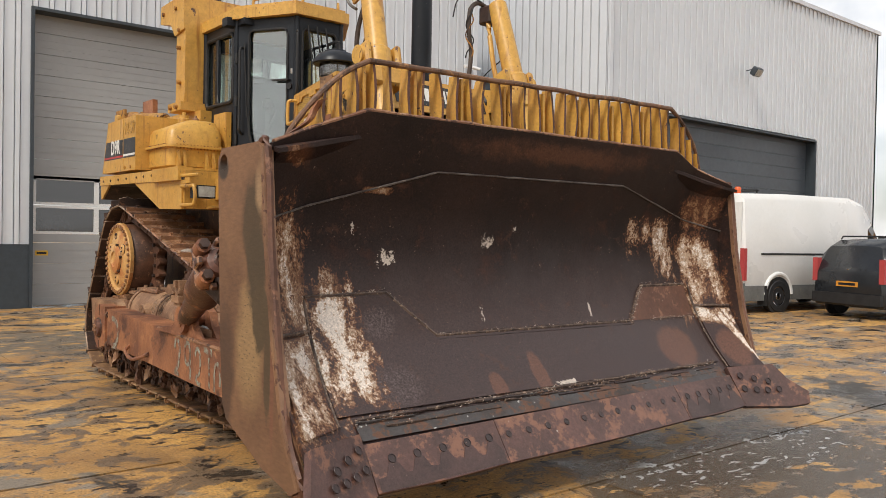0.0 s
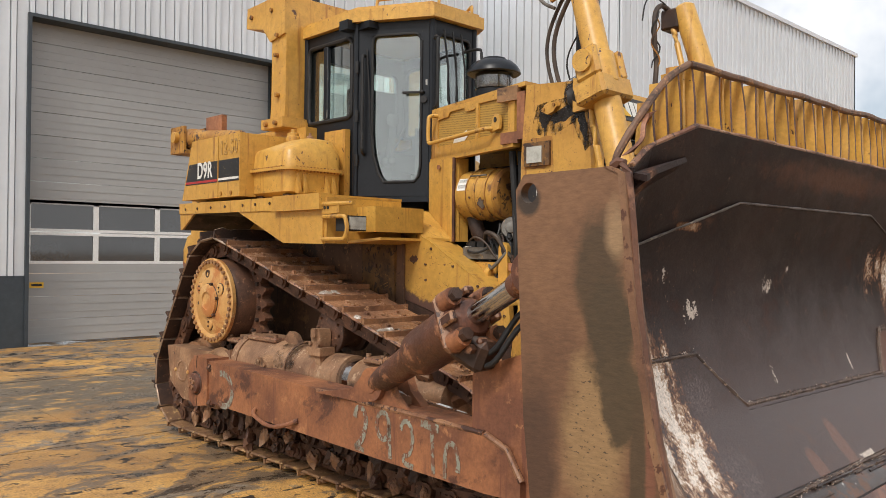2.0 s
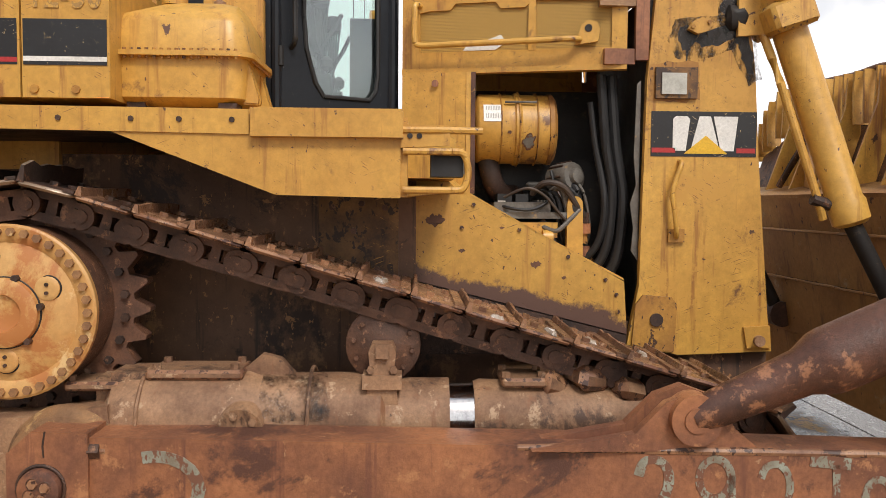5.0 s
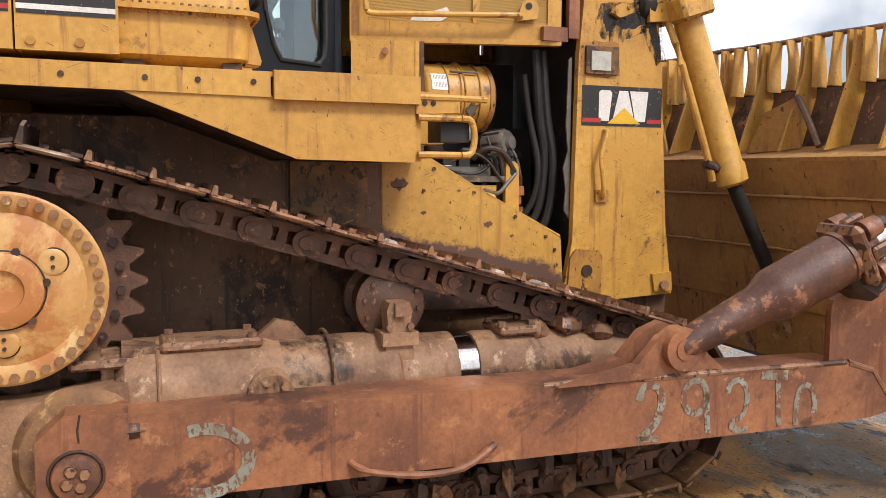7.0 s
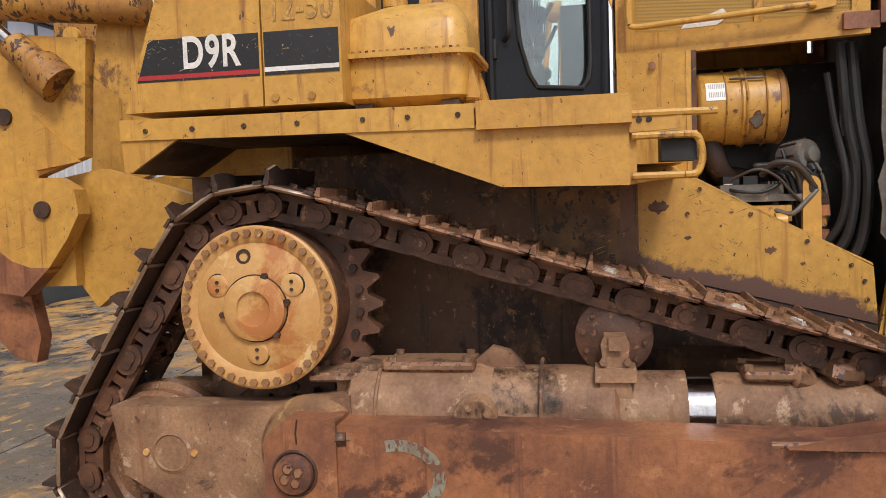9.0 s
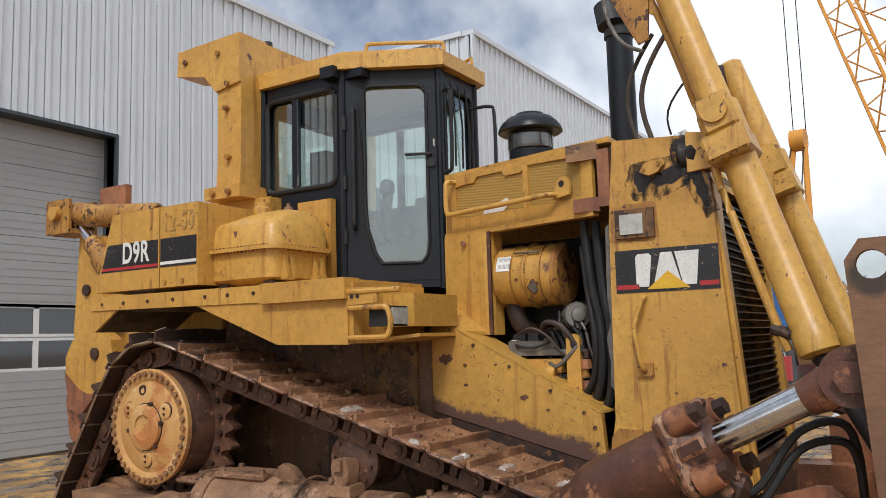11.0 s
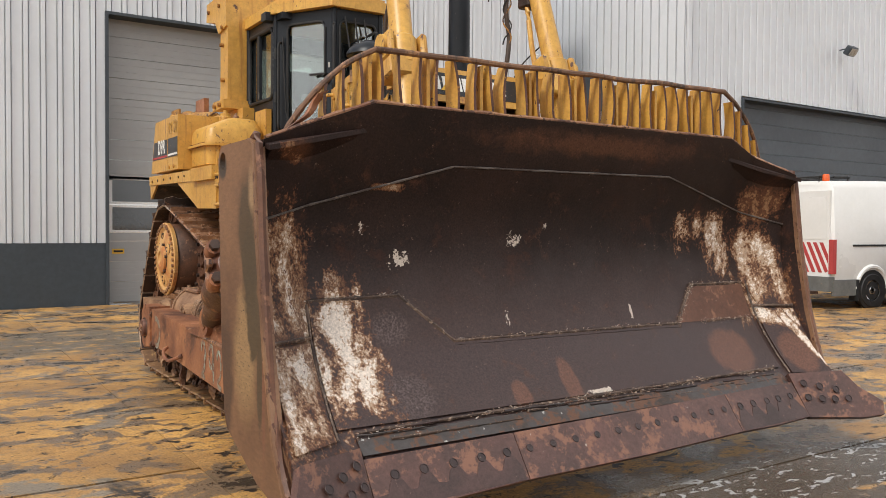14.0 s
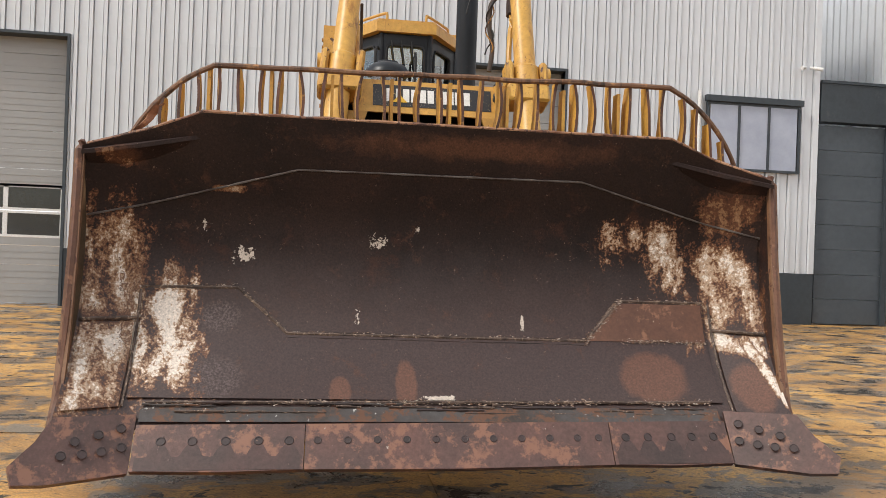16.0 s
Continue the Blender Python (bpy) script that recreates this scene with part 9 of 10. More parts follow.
# fenders, steps, side boxes, tanks
for s in (-1, 1):
    bm = bmesh.new()
    add_box(bm, tuple(sorted((s * 0.62, s * 1.40))), (2.98, 5.25), (2.115, 2.135), 0.004)
    fender = part("fender", bm, yellow, dozer, "yellow fender deck over the track with scraped edges")
    bm = bmesh.new()
    side_plate(bm, [(5.26, 2.05), (5.26, 2.145), (3.61, 2.135), (3.61, 2.03)], s * 1.385, s * 1.405, 0.005)
    rail = part("edge_rail", bm, yellow, fender)
    for y in (5.13, 4.9, 4.65, 4.4, 4.1, 3.9, 3.68):
        part("bolt", add_cyl(bmesh.new(), (s * 1.405, y, 2.09), (s * 1.412, y, 2.09), 0.012, None, 8), rust_dark, rail)
    bm = bmesh.new()
    side_plate(bm, [(5.26, 2.048), (5.25, 1.90), (5.22, 1.90), (4.98, 2.048)], s * 1.375, s * 1.395, 0.004)
    part("rear_gusset", bm, yellow, fender)
    bm = bmesh.new()
    side_plate(bm, [(4.22, 2.048), (3.50, 1.775), (2.97, 1.765), (2.97, 2.08), (3.60, 2.03), (3.61, 2.048)], s * 1.375, s * 1.395, 0.006)
    part("side_apron", bm, yellow, fender)
    bm = bmesh.new()
    add_box(bm, tuple(sorted((s * 1.30, s * 1.435))), (2.96, 3.60), (2.02, 2.14), 0.02)
    part("step_box", bm, yellow, fender)
    for y0, z0, y1, z1 in ((5.0, 2.045, 5.24, 1.90), (4.22, 2.045, 3.50, 1.78), (3.50, 1.775, 2.98, 1.77), (5.0, 2.04, 4.22, 2.04)):
        bm = bmesh.new()
        add_poly(bm, [(s * 1.37, y0, z0), (s * 1.37, y1, z1), (s * 0.66, y1, z1), (s * 0.66, y0, z0)], (0, 0, 0.015), 0)
        part("fender_underside", bm, rust_dark, fender)
    # front bracket with hoops and the head lamp
    bm = bmesh.new()
    side_plate(bm, [(2.97, 1.98), (2.97, 2.08), (2.76, 2.075), (2.76, 1.99)], s * 1.385, s * 1.405, 0.005)
    add_box(bm, tuple(sorted((s * 0.66, s * 1.38))), (2.94, 2.97), (1.77, 2.11), 0.005)
    add_poly(bm, [(s * 0.645, 2.96, 1.77), (s * 1.2, 2.96, 1.77), (s * 1.05, 2.72, 1.80), (s * 0.645, 2.72, 1.80)], (0, 0, 0.02), 0.004)
    add_box(bm, tuple(sorted((s * 0.62, s * 1.1))), (2.72, 2.96), (1.86, 2.05), 0.01)
    br = part("lamp_bracket", bm, yellow, fender)
    for y in (2.93, 2.89):
        part("bolt", add_cyl(bmesh.new(), (s * 1.405, y, 2.03), (s * 1.41, y, 2.03), 0.012, None, 10), dark_void, br)
    for z, y1 in ((2.055, 2.62), (1.965, 2.70), (1.80, 2.70)):
        part("hoop", add_tube(bmesh.new(), [(s * 1.40, 2.96, z), (s * 1.40, 2.80, z), (s * 1.38, y1, z)], 0.016, 8), yellow, br)
    part("hoop", add_tube(bmesh.new(), smooth_path([(s * 1.40, 2.75, 1.965), (s * 1.395, 2.70, 1.955), (s * 1.39, 2.68, 1.88), (s * 1.395, 2.70, 1.81), (s * 1.40, 2.75, 1.80)], 4), 0.016, 8), yellow, br)
    lamp = part("head_lamp", add_box(bmesh.new(), tuple(sorted((s * 1.20, s * 1.37))), (2.70, 2.84), (1.86, 1.97), 0.02), black_rubber, br)
    part("lens", add_box(bmesh.new(), tuple(sorted((s * 1.215, s * 1.355))), (2.685, 2.705), (1.87, 1.96), 0.01), lamp_lens, lamp)
    # rear side box with the model lettering
    bm = bmesh.new()
    side_plate(bm, [(5.235, 2.175), (5.05, 2.71), (4.56, 2.715), (4.56, 2.175)], s * 1.39, s * 0.7, 0.02)
    box = part("rear_box", bm, yellow, dozer, "yellow rear side box with black model decal")
    bm = bmesh.new()
    side_plate(bm, [(4.552, 2.175), (4.552, 2.715), (4.19, 2.715), (4.19, 2.175)], s * 1.388, s * 0.7, 0.02)
    box2 = part("side_box", bm, yellow, dozer)
    x = s * 1.39

    def strip(name, yz, mat, k, parent):
        bm = bmesh.new()
        side_plate(bm, yz, x - s * 0.001, x + s * (0.001 + 0.001 * k), 0)
        return part(name, bm, mat, parent)

    dec = strip("decal", [(5.165, 2.31), (5.10, 2.50), (4.57, 2.50), (4.57, 2.31)], decal_black, 1, box)
    dec2 = strip("decal", [(4.545, 2.31), (4.545, 2.50), (4.20, 2.50), (4.20, 2.31)], decal_black, 1, box2)
    strip("red_line", [(5.163, 2.32), (5.155, 2.34), (4.57, 2.34), (4.57, 2.32)], decal_red, 2, dec)
    strip("white_line", [(4.545, 2.325), (4.545, 2.345), (4.20, 2.345), (4.20, 2.325)], white_paint, 2, dec2)
    turn = pose(0, 0, 0, 90, 0, -90) if s < 0 else pose(0, 0, 0, 90, 0, 90)
    lettering("lettering", "D9R", 0.20, Matrix.Translation((x + s * 0.003, 4.80, 2.425)) @ turn, white_paint, dec, 0.001, 0.72, 0.022)
    if s < 0:
        lettering("lettering", "12-50", 0.17, Matrix.Translation((x - 0.002, 4.37, 2.60)) @ turn, faint_paint, box2, 0.001, 0.72)
    for y in (4.50, 4.33):
        part("bolt", add_cyl(bmesh.new(), (s * 1.388, y, 2.21), (s * 1.398, y, 2.21), 0.018, None, 8), yellow_rusty, box2)

# left-hand moulded tank with flange and cap
def tank(s):
    bm = bmesh.new()
    def ring(z, xa, xb, ya, yb, r=0.06):
        return [bm.verts.new((s * u, v, z)) for u, v in rounded(xa, xb, ya, yb, r)]
    stack = [ring(2.165, 0.78, 1.19, 3.74, 4.20), ring(2.20, 0.70, 1.25, 3.665, 4.26, 0.08), ring(2.375, 0.70, 1.255, 3.655, 4.265, 0.08)]
    stack += [ring(2.376, 0.68, 1.29, 3.62, 4.30, 0.09), ring(2.398, 0.68, 1.29, 3.62, 4.30, 0.09), ring(2.396, 0.70, 1.255, 3.655, 4.265, 0.08)]
    stack += [ring(2.53, 0.70, 1.245, 3.665, 4.255, 0.08), ring(2.57, 0.71, 1.22, 3.685, 4.225, 0.08), ring(2.65, 0.74, 1.04, 3.73, 4.10), ring(2.665, 0.78, 1.0, 3.765, 4.065)]
    for a, b in zip(stack, stack[1:]):
        for i in range(len(a)):
            bm.faces.new((a[i], a[(i + 1) % len(a)], b[(i + 1) % len(a)], b[i]))
    bm.faces.new(stack[0][::-1])
    bm.faces.new(stack[-1])
    t = part("fuel_tank", bm, tank_yellow, dozer, "rounded yellow moulded tank with bolted flange")
    for k in range(18):
        y = 3.69 + k * 0.032
        part("bolt", add_cyl(bmesh.new(), (s * 1.276, y, 2.396), (s * 1.276, y, 2.408), 0.008, None, 6), yellow_rusty, t)
        part("bolt", add_cyl(bmesh.new(), (s * 1.274, y, 2.378), (s * 1.274, y, 2.364), 0.008, None, 6), yellow_rusty, t)
    part("cap", add_lathe(bmesh.new(), (s * 0.96, 4.04, 2.66), (0, 0, 1), [(0.06, 0), (0.06, 0.04), (0.05, 0.05), (0.05, 0.075), (0.02, 0.085), (0.02, 0.11)], 18), yellow, t)
    part("plug", add_lathe(bmesh.new(), (s * 0.92, 3.84, 2.66), (0, 0, 1), [(0.03, 0), (0.03, 0.03), (0.012, 0.04), (0.012, 0.06)], 12), mud_steel, t)
    for k in range(14):
        xx = 0.74 + k * 0.034
        part("bolt", add_cyl(bmesh.new(), (s * xx, 3.634, 2.396), (s * xx, 3.634, 2.408), 0.008, None, 6), yellow_rusty, t)
        part("bolt", add_cyl(bmesh.new(), (s * xx, 3.636, 2.378), (s * xx, 3.636, 2.364), 0.008, None, 6), yellow_rusty, t)
    # pairs of tapering ribs under the front of the flange
    for xx in (0.80, 0.87, 1.09, 1.15):
        bm = bmesh.new()
        add_poly(bm, [(s * xx, 3.68, 2.19), (s * xx, 3.615, 2.185), (s * xx, 3.61, 2.205), (s * xx, 3.652, 2.35), (s * xx, 3.68, 2.35)], (s * 0.028, 0, 0), 0.006)
        part("rib", bm, tank_yellow, t)
    for x0 in (0.815, 1.105):
        part("rib_web", add_box(bmesh.new(), tuple(sorted((s * x0, s * (x0 + 0.06)))), (3.625, 3.68), (2.18, 2.20), 0.006), tank_yellow, t)
    for y in (3.70, 4.1):
        part("foot", add_box(bmesh.new(), tuple(sorted((s * 1.1, s * 1.22))), (y, y + 0.08), (2.136, 2.18), 0.01), rust_dark, t)


tank(-1)
tank(1)
# seat deck, hydraulic tank and rear tank behind the cab
bm = bmesh.new()
add_box(bm, (-0.70, 0.70), (4.70, 5.40), (1.9, 2.86), 0.05)
add_box(bm, (-0.72, 0.72), (4.2, 4.72), (2.13, 2.84), 0.03)
part("rear_tank", bm, yellow, dozer)
bm = bmesh.new()
add_box(bm, (-0.67, -0.615), (3.68, 3.98), (2.14, 2.77), 0.01)
part("cab_mount", bm, yellow, dozer)
part("cab_mount", add_box(bmesh.new(), (0.615, 0.67), (3.68, 3.98), (2.14, 2.77), 0.01), yellow, dozer)

# ripper
bm = bmesh.new()
for s in (-1, 1):
    side_plate(bm, [(5.95, 2.72), (6.62, 2.80), (6.68, 1.95), (6.62, 1.62), (6.45, 1.60), (6.30, 1.95), (6.0, 2.05)], s * 0.50, s * 0.58, 0.015)
    side_plate(bm, [(5.35, 1.80), (5.95, 1.98), (6.30, 1.92), (6.38, 1.72), (6.20, 1.40), (6.02, 1.16), (5.90, 1.25), (5.35, 1.35)], s * 0.40, s * 0.50, 0.02)
    side_plate(bm, [(5.40, 2.85), (5.40, 2.45), (5.75, 2.35), (5.95, 2.5), (5.9, 2.9)], s * 0.42, s * 0.52, 0.015)
add_box(bm, (-0.58, 0.58), (6.10, 6.5), (1.30, 1.62), 0.10)
ripper = part("ripper_frame", bm, yellow, dozer, "yellow rear ripper frame with rust-brown shank")
for s in (-1, 1):
    bm = add_lathe(bmesh.new(), (s * 0.60, 5.55, 2.86), (0, 1, 0.10), [(0.08, 0), (0.10, 0.02), (0.10, 1.0), (0.12, 1.02), (0.12, 1.12), (0.08, 1.14)], 22)
    cyl = part("ripper_cylinder", bm, yellow_rusty, ripper)
    bm = bmesh.new()
    add_box(bm, (s * 0.60 - 0.14, s * 0.60 + 0.14), (6.55, 6.88), (2.80, 2.84), 0.01)
    add_box(bm, (s * 0.60 - 0.14, s * 0.60 - 0.11), (6.55, 6.88), (2.84, 3.10), 0.01)
    add_box(bm, (s * 0.60 + 0.11, s * 0.60 + 0.14), (6.55, 6.88), (2.84, 3.10), 0.01)
    part("cylinder_bracket", bm, yellow_rusty, ripper)
    part("pin", add_cyl(bmesh.new(), (s * 0.60 - 0.19, 6.72, 2.98), (s * 0.60 + 0.19, 6.72, 2.98), 0.06, None, 16, 0.008), yellow, ripper)
    part("rod", add_cyl(bmesh.new(), (s * 0.62, 6.62, 2.92), (s * 0.62, 6.35, 2.68), 0.04, None, 16), chrome, ripper)
    part("rod_eye", add_lathe(bmesh.new(), (s * 0.62, 6.4, 2.72), (0, -0.7, -0.62), [(0.06, 0), (0.09, 0.03), (0.09, 0.2), (0.12, 0.24), (0.12, 0.4)], 18), yellow_rusty, ripper)
    part("tube_plate", add_box(bmesh.new(), (s * 0.52, s * 0.58) if s > 0 else (s * 0.58, s * 0.52), (6.0, 6.35), (2.98, 3.18), 0.01), rust_arm, ripper)
    for y, z in ((6.5, 2.3), (6.2, 1.75)):
        part("pin", add_cyl(bmesh.new(), (s * 0.56, y, z), (s * (0.60 if z > 2 else 0.72), y, z), 0.05, None, 16, 0.006), rust_dark, ripper)
    bm = bmesh.new()
    side_plate(bm, [(6.30, 2.30), (6.02, 2.02), (6.30, 1.98)], s * 0.585, s * 0.61, 0.008)
    part("gusset", bm, yellow, ripper)
for s in (-1, 1):
    bm = bmesh.new()
    side_plate(bm, [(6.60, 1.52), (6.61, 1.72), (6.52, 1.86), (6.34, 1.93), (6.12, 1.93), (6.0, 1.86), (5.98, 1.72), (6.06, 1.58), (6.2, 1.40), (6.36, 1.27), (6.52, 1.30)], s * 0.585, s * 0.70, 0.03)
    boss = part("lower_bracket", bm, yellow, ripper)
    bm = bmesh.new()
    side_plate(bm, [(6.615, 1.60), (6.54, 1.55), (6.42, 1.46), (6.30, 1.42), (6.18, 1.42), (6.36, 1.255), (6.53, 1.285)], s * 0.58, s * 0.705, 0.012)
    part("worn_foot", bm, rust_arm, boss)
bm = bmesh.new()
side_plate(bm, [(6.42, 1.7), (6.66, 1.7), (6.74, 1.35), (6.68, 1.05), (6.52, 0.88), (6.38, 0.85), (6.34, 1.0), (6.40, 1.3)], -0.60, -0.50, 0.03)
part("shank", bm, rust_arm, ripper, "curved rust-brown ripper shank")

# ---- vehicles and the far side of the yard ----
def wheel(parent, x, y, r, w, side):
    t = part("wheel", add_lathe(bmesh.new(), (x, y, r), (0, side, 0), [(r * 0.6, -w / 2), (r * 0.93, -w / 2), (r, -w / 2 + 0.03), (r, w / 2 - 0.03), (r * 0.93, w / 2), (r * 0.62, w / 2), (r * 0.58, w / 2 - 0.04)], 28), black_rubber, parent)
    part("rim", add_lathe(bmesh.new(), (x, y, r), (0, side, 0), [(r * 0.6, w / 2 - 0.05), (r * 0.6, w / 2 - 0.01), (r * 0.52, w / 2 - 0.02), (r * 0.3, w / 2 - 0.05), (r * 0.22, w / 2 - 0.01), (r * 0.1, w / 2)], 24), chrome, t)


def body_from_sections(bm, sections):
    """Lofted closed body from rings of points (x, y, z), all with the same count."""
    rings = [[bm.verts.new(p) for p in ring] for ring in sections]
    for a, b in zip(rings, rings[1:]):
        n = len(a)
        for i in range(n):
            bm.faces.new((a[i], a[(i + 1) % n], b[(i + 1) % n], b[i]))
    bm.faces.new(rings[0][::-1])
    bm.faces.new(rings[-1])
    return bm


def section(x, w, z0, z1, tuck=0.12, r=0.12):
    """One ring across a vehicle at x: half width w, floor z0, roof z1, leaning in towards the roof."""
    zm = z0 + (z1 - z0) * 0.45
    half = [(w - 0.05, z0), (w, z0 + 0.08), (w, zm), (w - tuck * 0.5, z1 - r * 1.3), (w - tuck, z1 - r * 0.5), (w - tuck - r * 0.6, z1), (0.0, z1 + 0.03)]
    return [(x, -a, z) for a, z in half] + [(x, a, z) for a, z in half[-2::-1]]


def delivery_van():
    e = empty_thing("panel_van", 0, 0, 0, "white panel van with red and white chevrons and amber beacons", "van")
    secs = [section(0.0, 0.93, 0.45, 2.55, 0.14), section(0.05, 0.97, 0.42, 2.62, 0.14), section(1.5, 0.985, 0.40, 2.66, 0.13), section(4.0, 0.985, 0.40, 2.66, 0.13), section(4.5, 0.98, 0.40, 2.55, 0.14), section(5.0, 0.96, 0.40, 2.05, 0.22), section(5.45, 0.92, 0.40, 1.35, 0.08), section(5.95, 0.84, 0.42, 1.05, 0.08), section(6.05, 0.75, 0.48, 0.9, 0.08)]
    body = part("body", body_from_sections(bmesh.new(), secs), van_white, e)
    for s in (-1, 1):
        bm = bmesh.new()
        a, b = (0.02, 0.90) if s > 0 else (-0.90, -0.02)
        add_box(bm, (-0.035, -0.005), (a, b), (0.62, 2.42), 0.02)
        d = part("rear_door", bm, van_white, e)
        bm = add_box(bmesh.new(), (-0.042, -0.034), (a + 0.06, b - 0.06), (1.42, 2.30), 0.004)
        part("door_panel", bm, van_white, d)
        # chevrons
        for k in range(6):
            y0 = 0.02 + k * 0.16
            if y0 + 0.09 > 0.86:
                continue
            pts = [(y0, 1.36), (y0 + 0.09, 1.36), (min(y0 + 0.40, 0.88), 1.36 - 0.62 * min(1, (0.88 - y0 - 0.09) / 0.31)), (min(y0 + 0.31, 0.88), 1.36 - 0.62 * min(1, (0.88 - y0) / 0.31))]
            bm = bmesh.new()
            add_poly(bm, [(-0.037, s * y, z) for y, z in pts], (-0.004, 0, 0), 0)
            part("chevron", bm, red_stripe, d)
        part("tail_lamp", add_box(bmesh.new(), (-0.045, 0.05), (s * 0.945 - 0.06, s * 0.945 + 0.05), (0.72, 1.42), 0.03), red_stripe, e)
        bm = bmesh.new()
        add_box(bm, (0.55, 3.6), (s * 0.988 - 0.006, s * 0.988 + 0.006), (1.28, 1.32), 0.003)
        part("slide_rail", bm, black_rubber, e)
        bm = bmesh.new()
        for a, b in ((0.0, 0.70), (1.60, 4.40), (5.3, 5.75)):
            add_box(bm, (a, b), (s * 0.965 - 0.03, s * 0.965 + 0.03), (0.27, 0.60), 0.02)
        part("sill", bm, sill_grey, e)
        part("arch_flare", add_tube(bmesh.new(), [(1.15 + 0.46 * math.cos(a), s * 0.975, 0.40 + 0.46 * math.sin(a)) for a in [math.pi * q / 14 for q in range(15)]], 0.05, 8), van_white, e)
        bm = bmesh.new()
        add_poly(bm, [(0.3, s * 0.93, 1.45), (1.9, s * 0.945, 1.45), (1.9, s * 0.90, 2.25), (0.3, s * 0.89, 2.25)], (0, s * 0.028, 0.0), 0.03)
        part("side_panel", bm, van_white, e)
        bm = bmesh.new()
        add_poly(bm, [(4.35, s * 0.955, 1.45), (5.2, s * 0.94, 1.42), (4.85, s * 0.84, 2.1), (4.35, s * 0.89, 2.15)], (0, s * 0.012, 0), 0.01)
        part("side_window", bm, window_dark, e)
        part("mirror", add_box(bmesh.new(), (4.95, 5.1), (s * 1.0, s * 1.2) if s > 0 else (s * 1.2, s * 1.0), (1.4, 1.75), 0.04), black_rubber, e)
        for x in (1.15, 4.85):
            bm = add_cyl(bmesh.new(), (x, s * 0.93, 0.37), (x, s * 0.993, 0.37), 0.42, None, 28)
            part("arch_shadow", bm, black_rubber, e)
            wheel(e, x, s * 0.89, 0.36, 0.24, s)
        bm = bmesh.new()
        add_box(bm, (0.66, 0.70), (s * 0.9 - 0.14, s * 0.9 + 0.08), (0.16, 0.6), 0.01)
        part("mud_flap", bm, black_rubber, e)
        part("beacon", add_lathe(bmesh.new(), (0.12, s * 0.66, 2.62), (0, 0, 1), [(0.07, 0), (0.07, 0.12), (0.05, 0.15)], 16), amber_lamp, e)
    part("bumper", add_box(bmesh.new(), (-0.12, 0.1), (-0.97, 0.97), (0.36, 0.66), 0.04), sill_grey, e)
    part("rear_step", add_box(bmesh.new(), (-0.35, -0.1), (-0.7, 0.7), (0.30, 0.36), 0.01), rust_dark, e)
    part("number_plate", add_box(bmesh.new(), (-0.046, -0.037), (-0.26, 0.26), (0.66, 0.77), 0.004), crane_yellow, e)
    part("plate_bar", add_box(bmesh.new(), (-0.049, -0.045), (-0.2, 0.2), (0.69, 0.74), 0), black_paint, e)
    part("door_handle", add_box(bmesh.new(), (-0.06, -0.035), (-0.12, 0.12), (1.08, 1.14), 0.01), black_rubber, e)
    part("badge", add_cyl(bmesh.new(), (-0.05, 0, 1.52), (-0.035, 0, 1.52), 0.075, None, 20), chrome, e)
    for y in (-0.55, 0.55):
        part("roof_bar", add_tube(bmesh.new(), [(0.05, y, 2.60), (0.05, y, 2.70), (0.9, y, 2.74), (0.9, y, 2.66)], 0.02, 6), black_rubber, e)
    for x in (0.05, 0.45, 0.9):
        part("rack_rung", add_tube(bmesh.new(), [(x, -0.6, 2.72), (x, 0.6, 2.72)], 0.02, 6), black_rubber, e)
    e.matrix_basis = pose(12.2, 6.45, 0, 0, 0, -8)


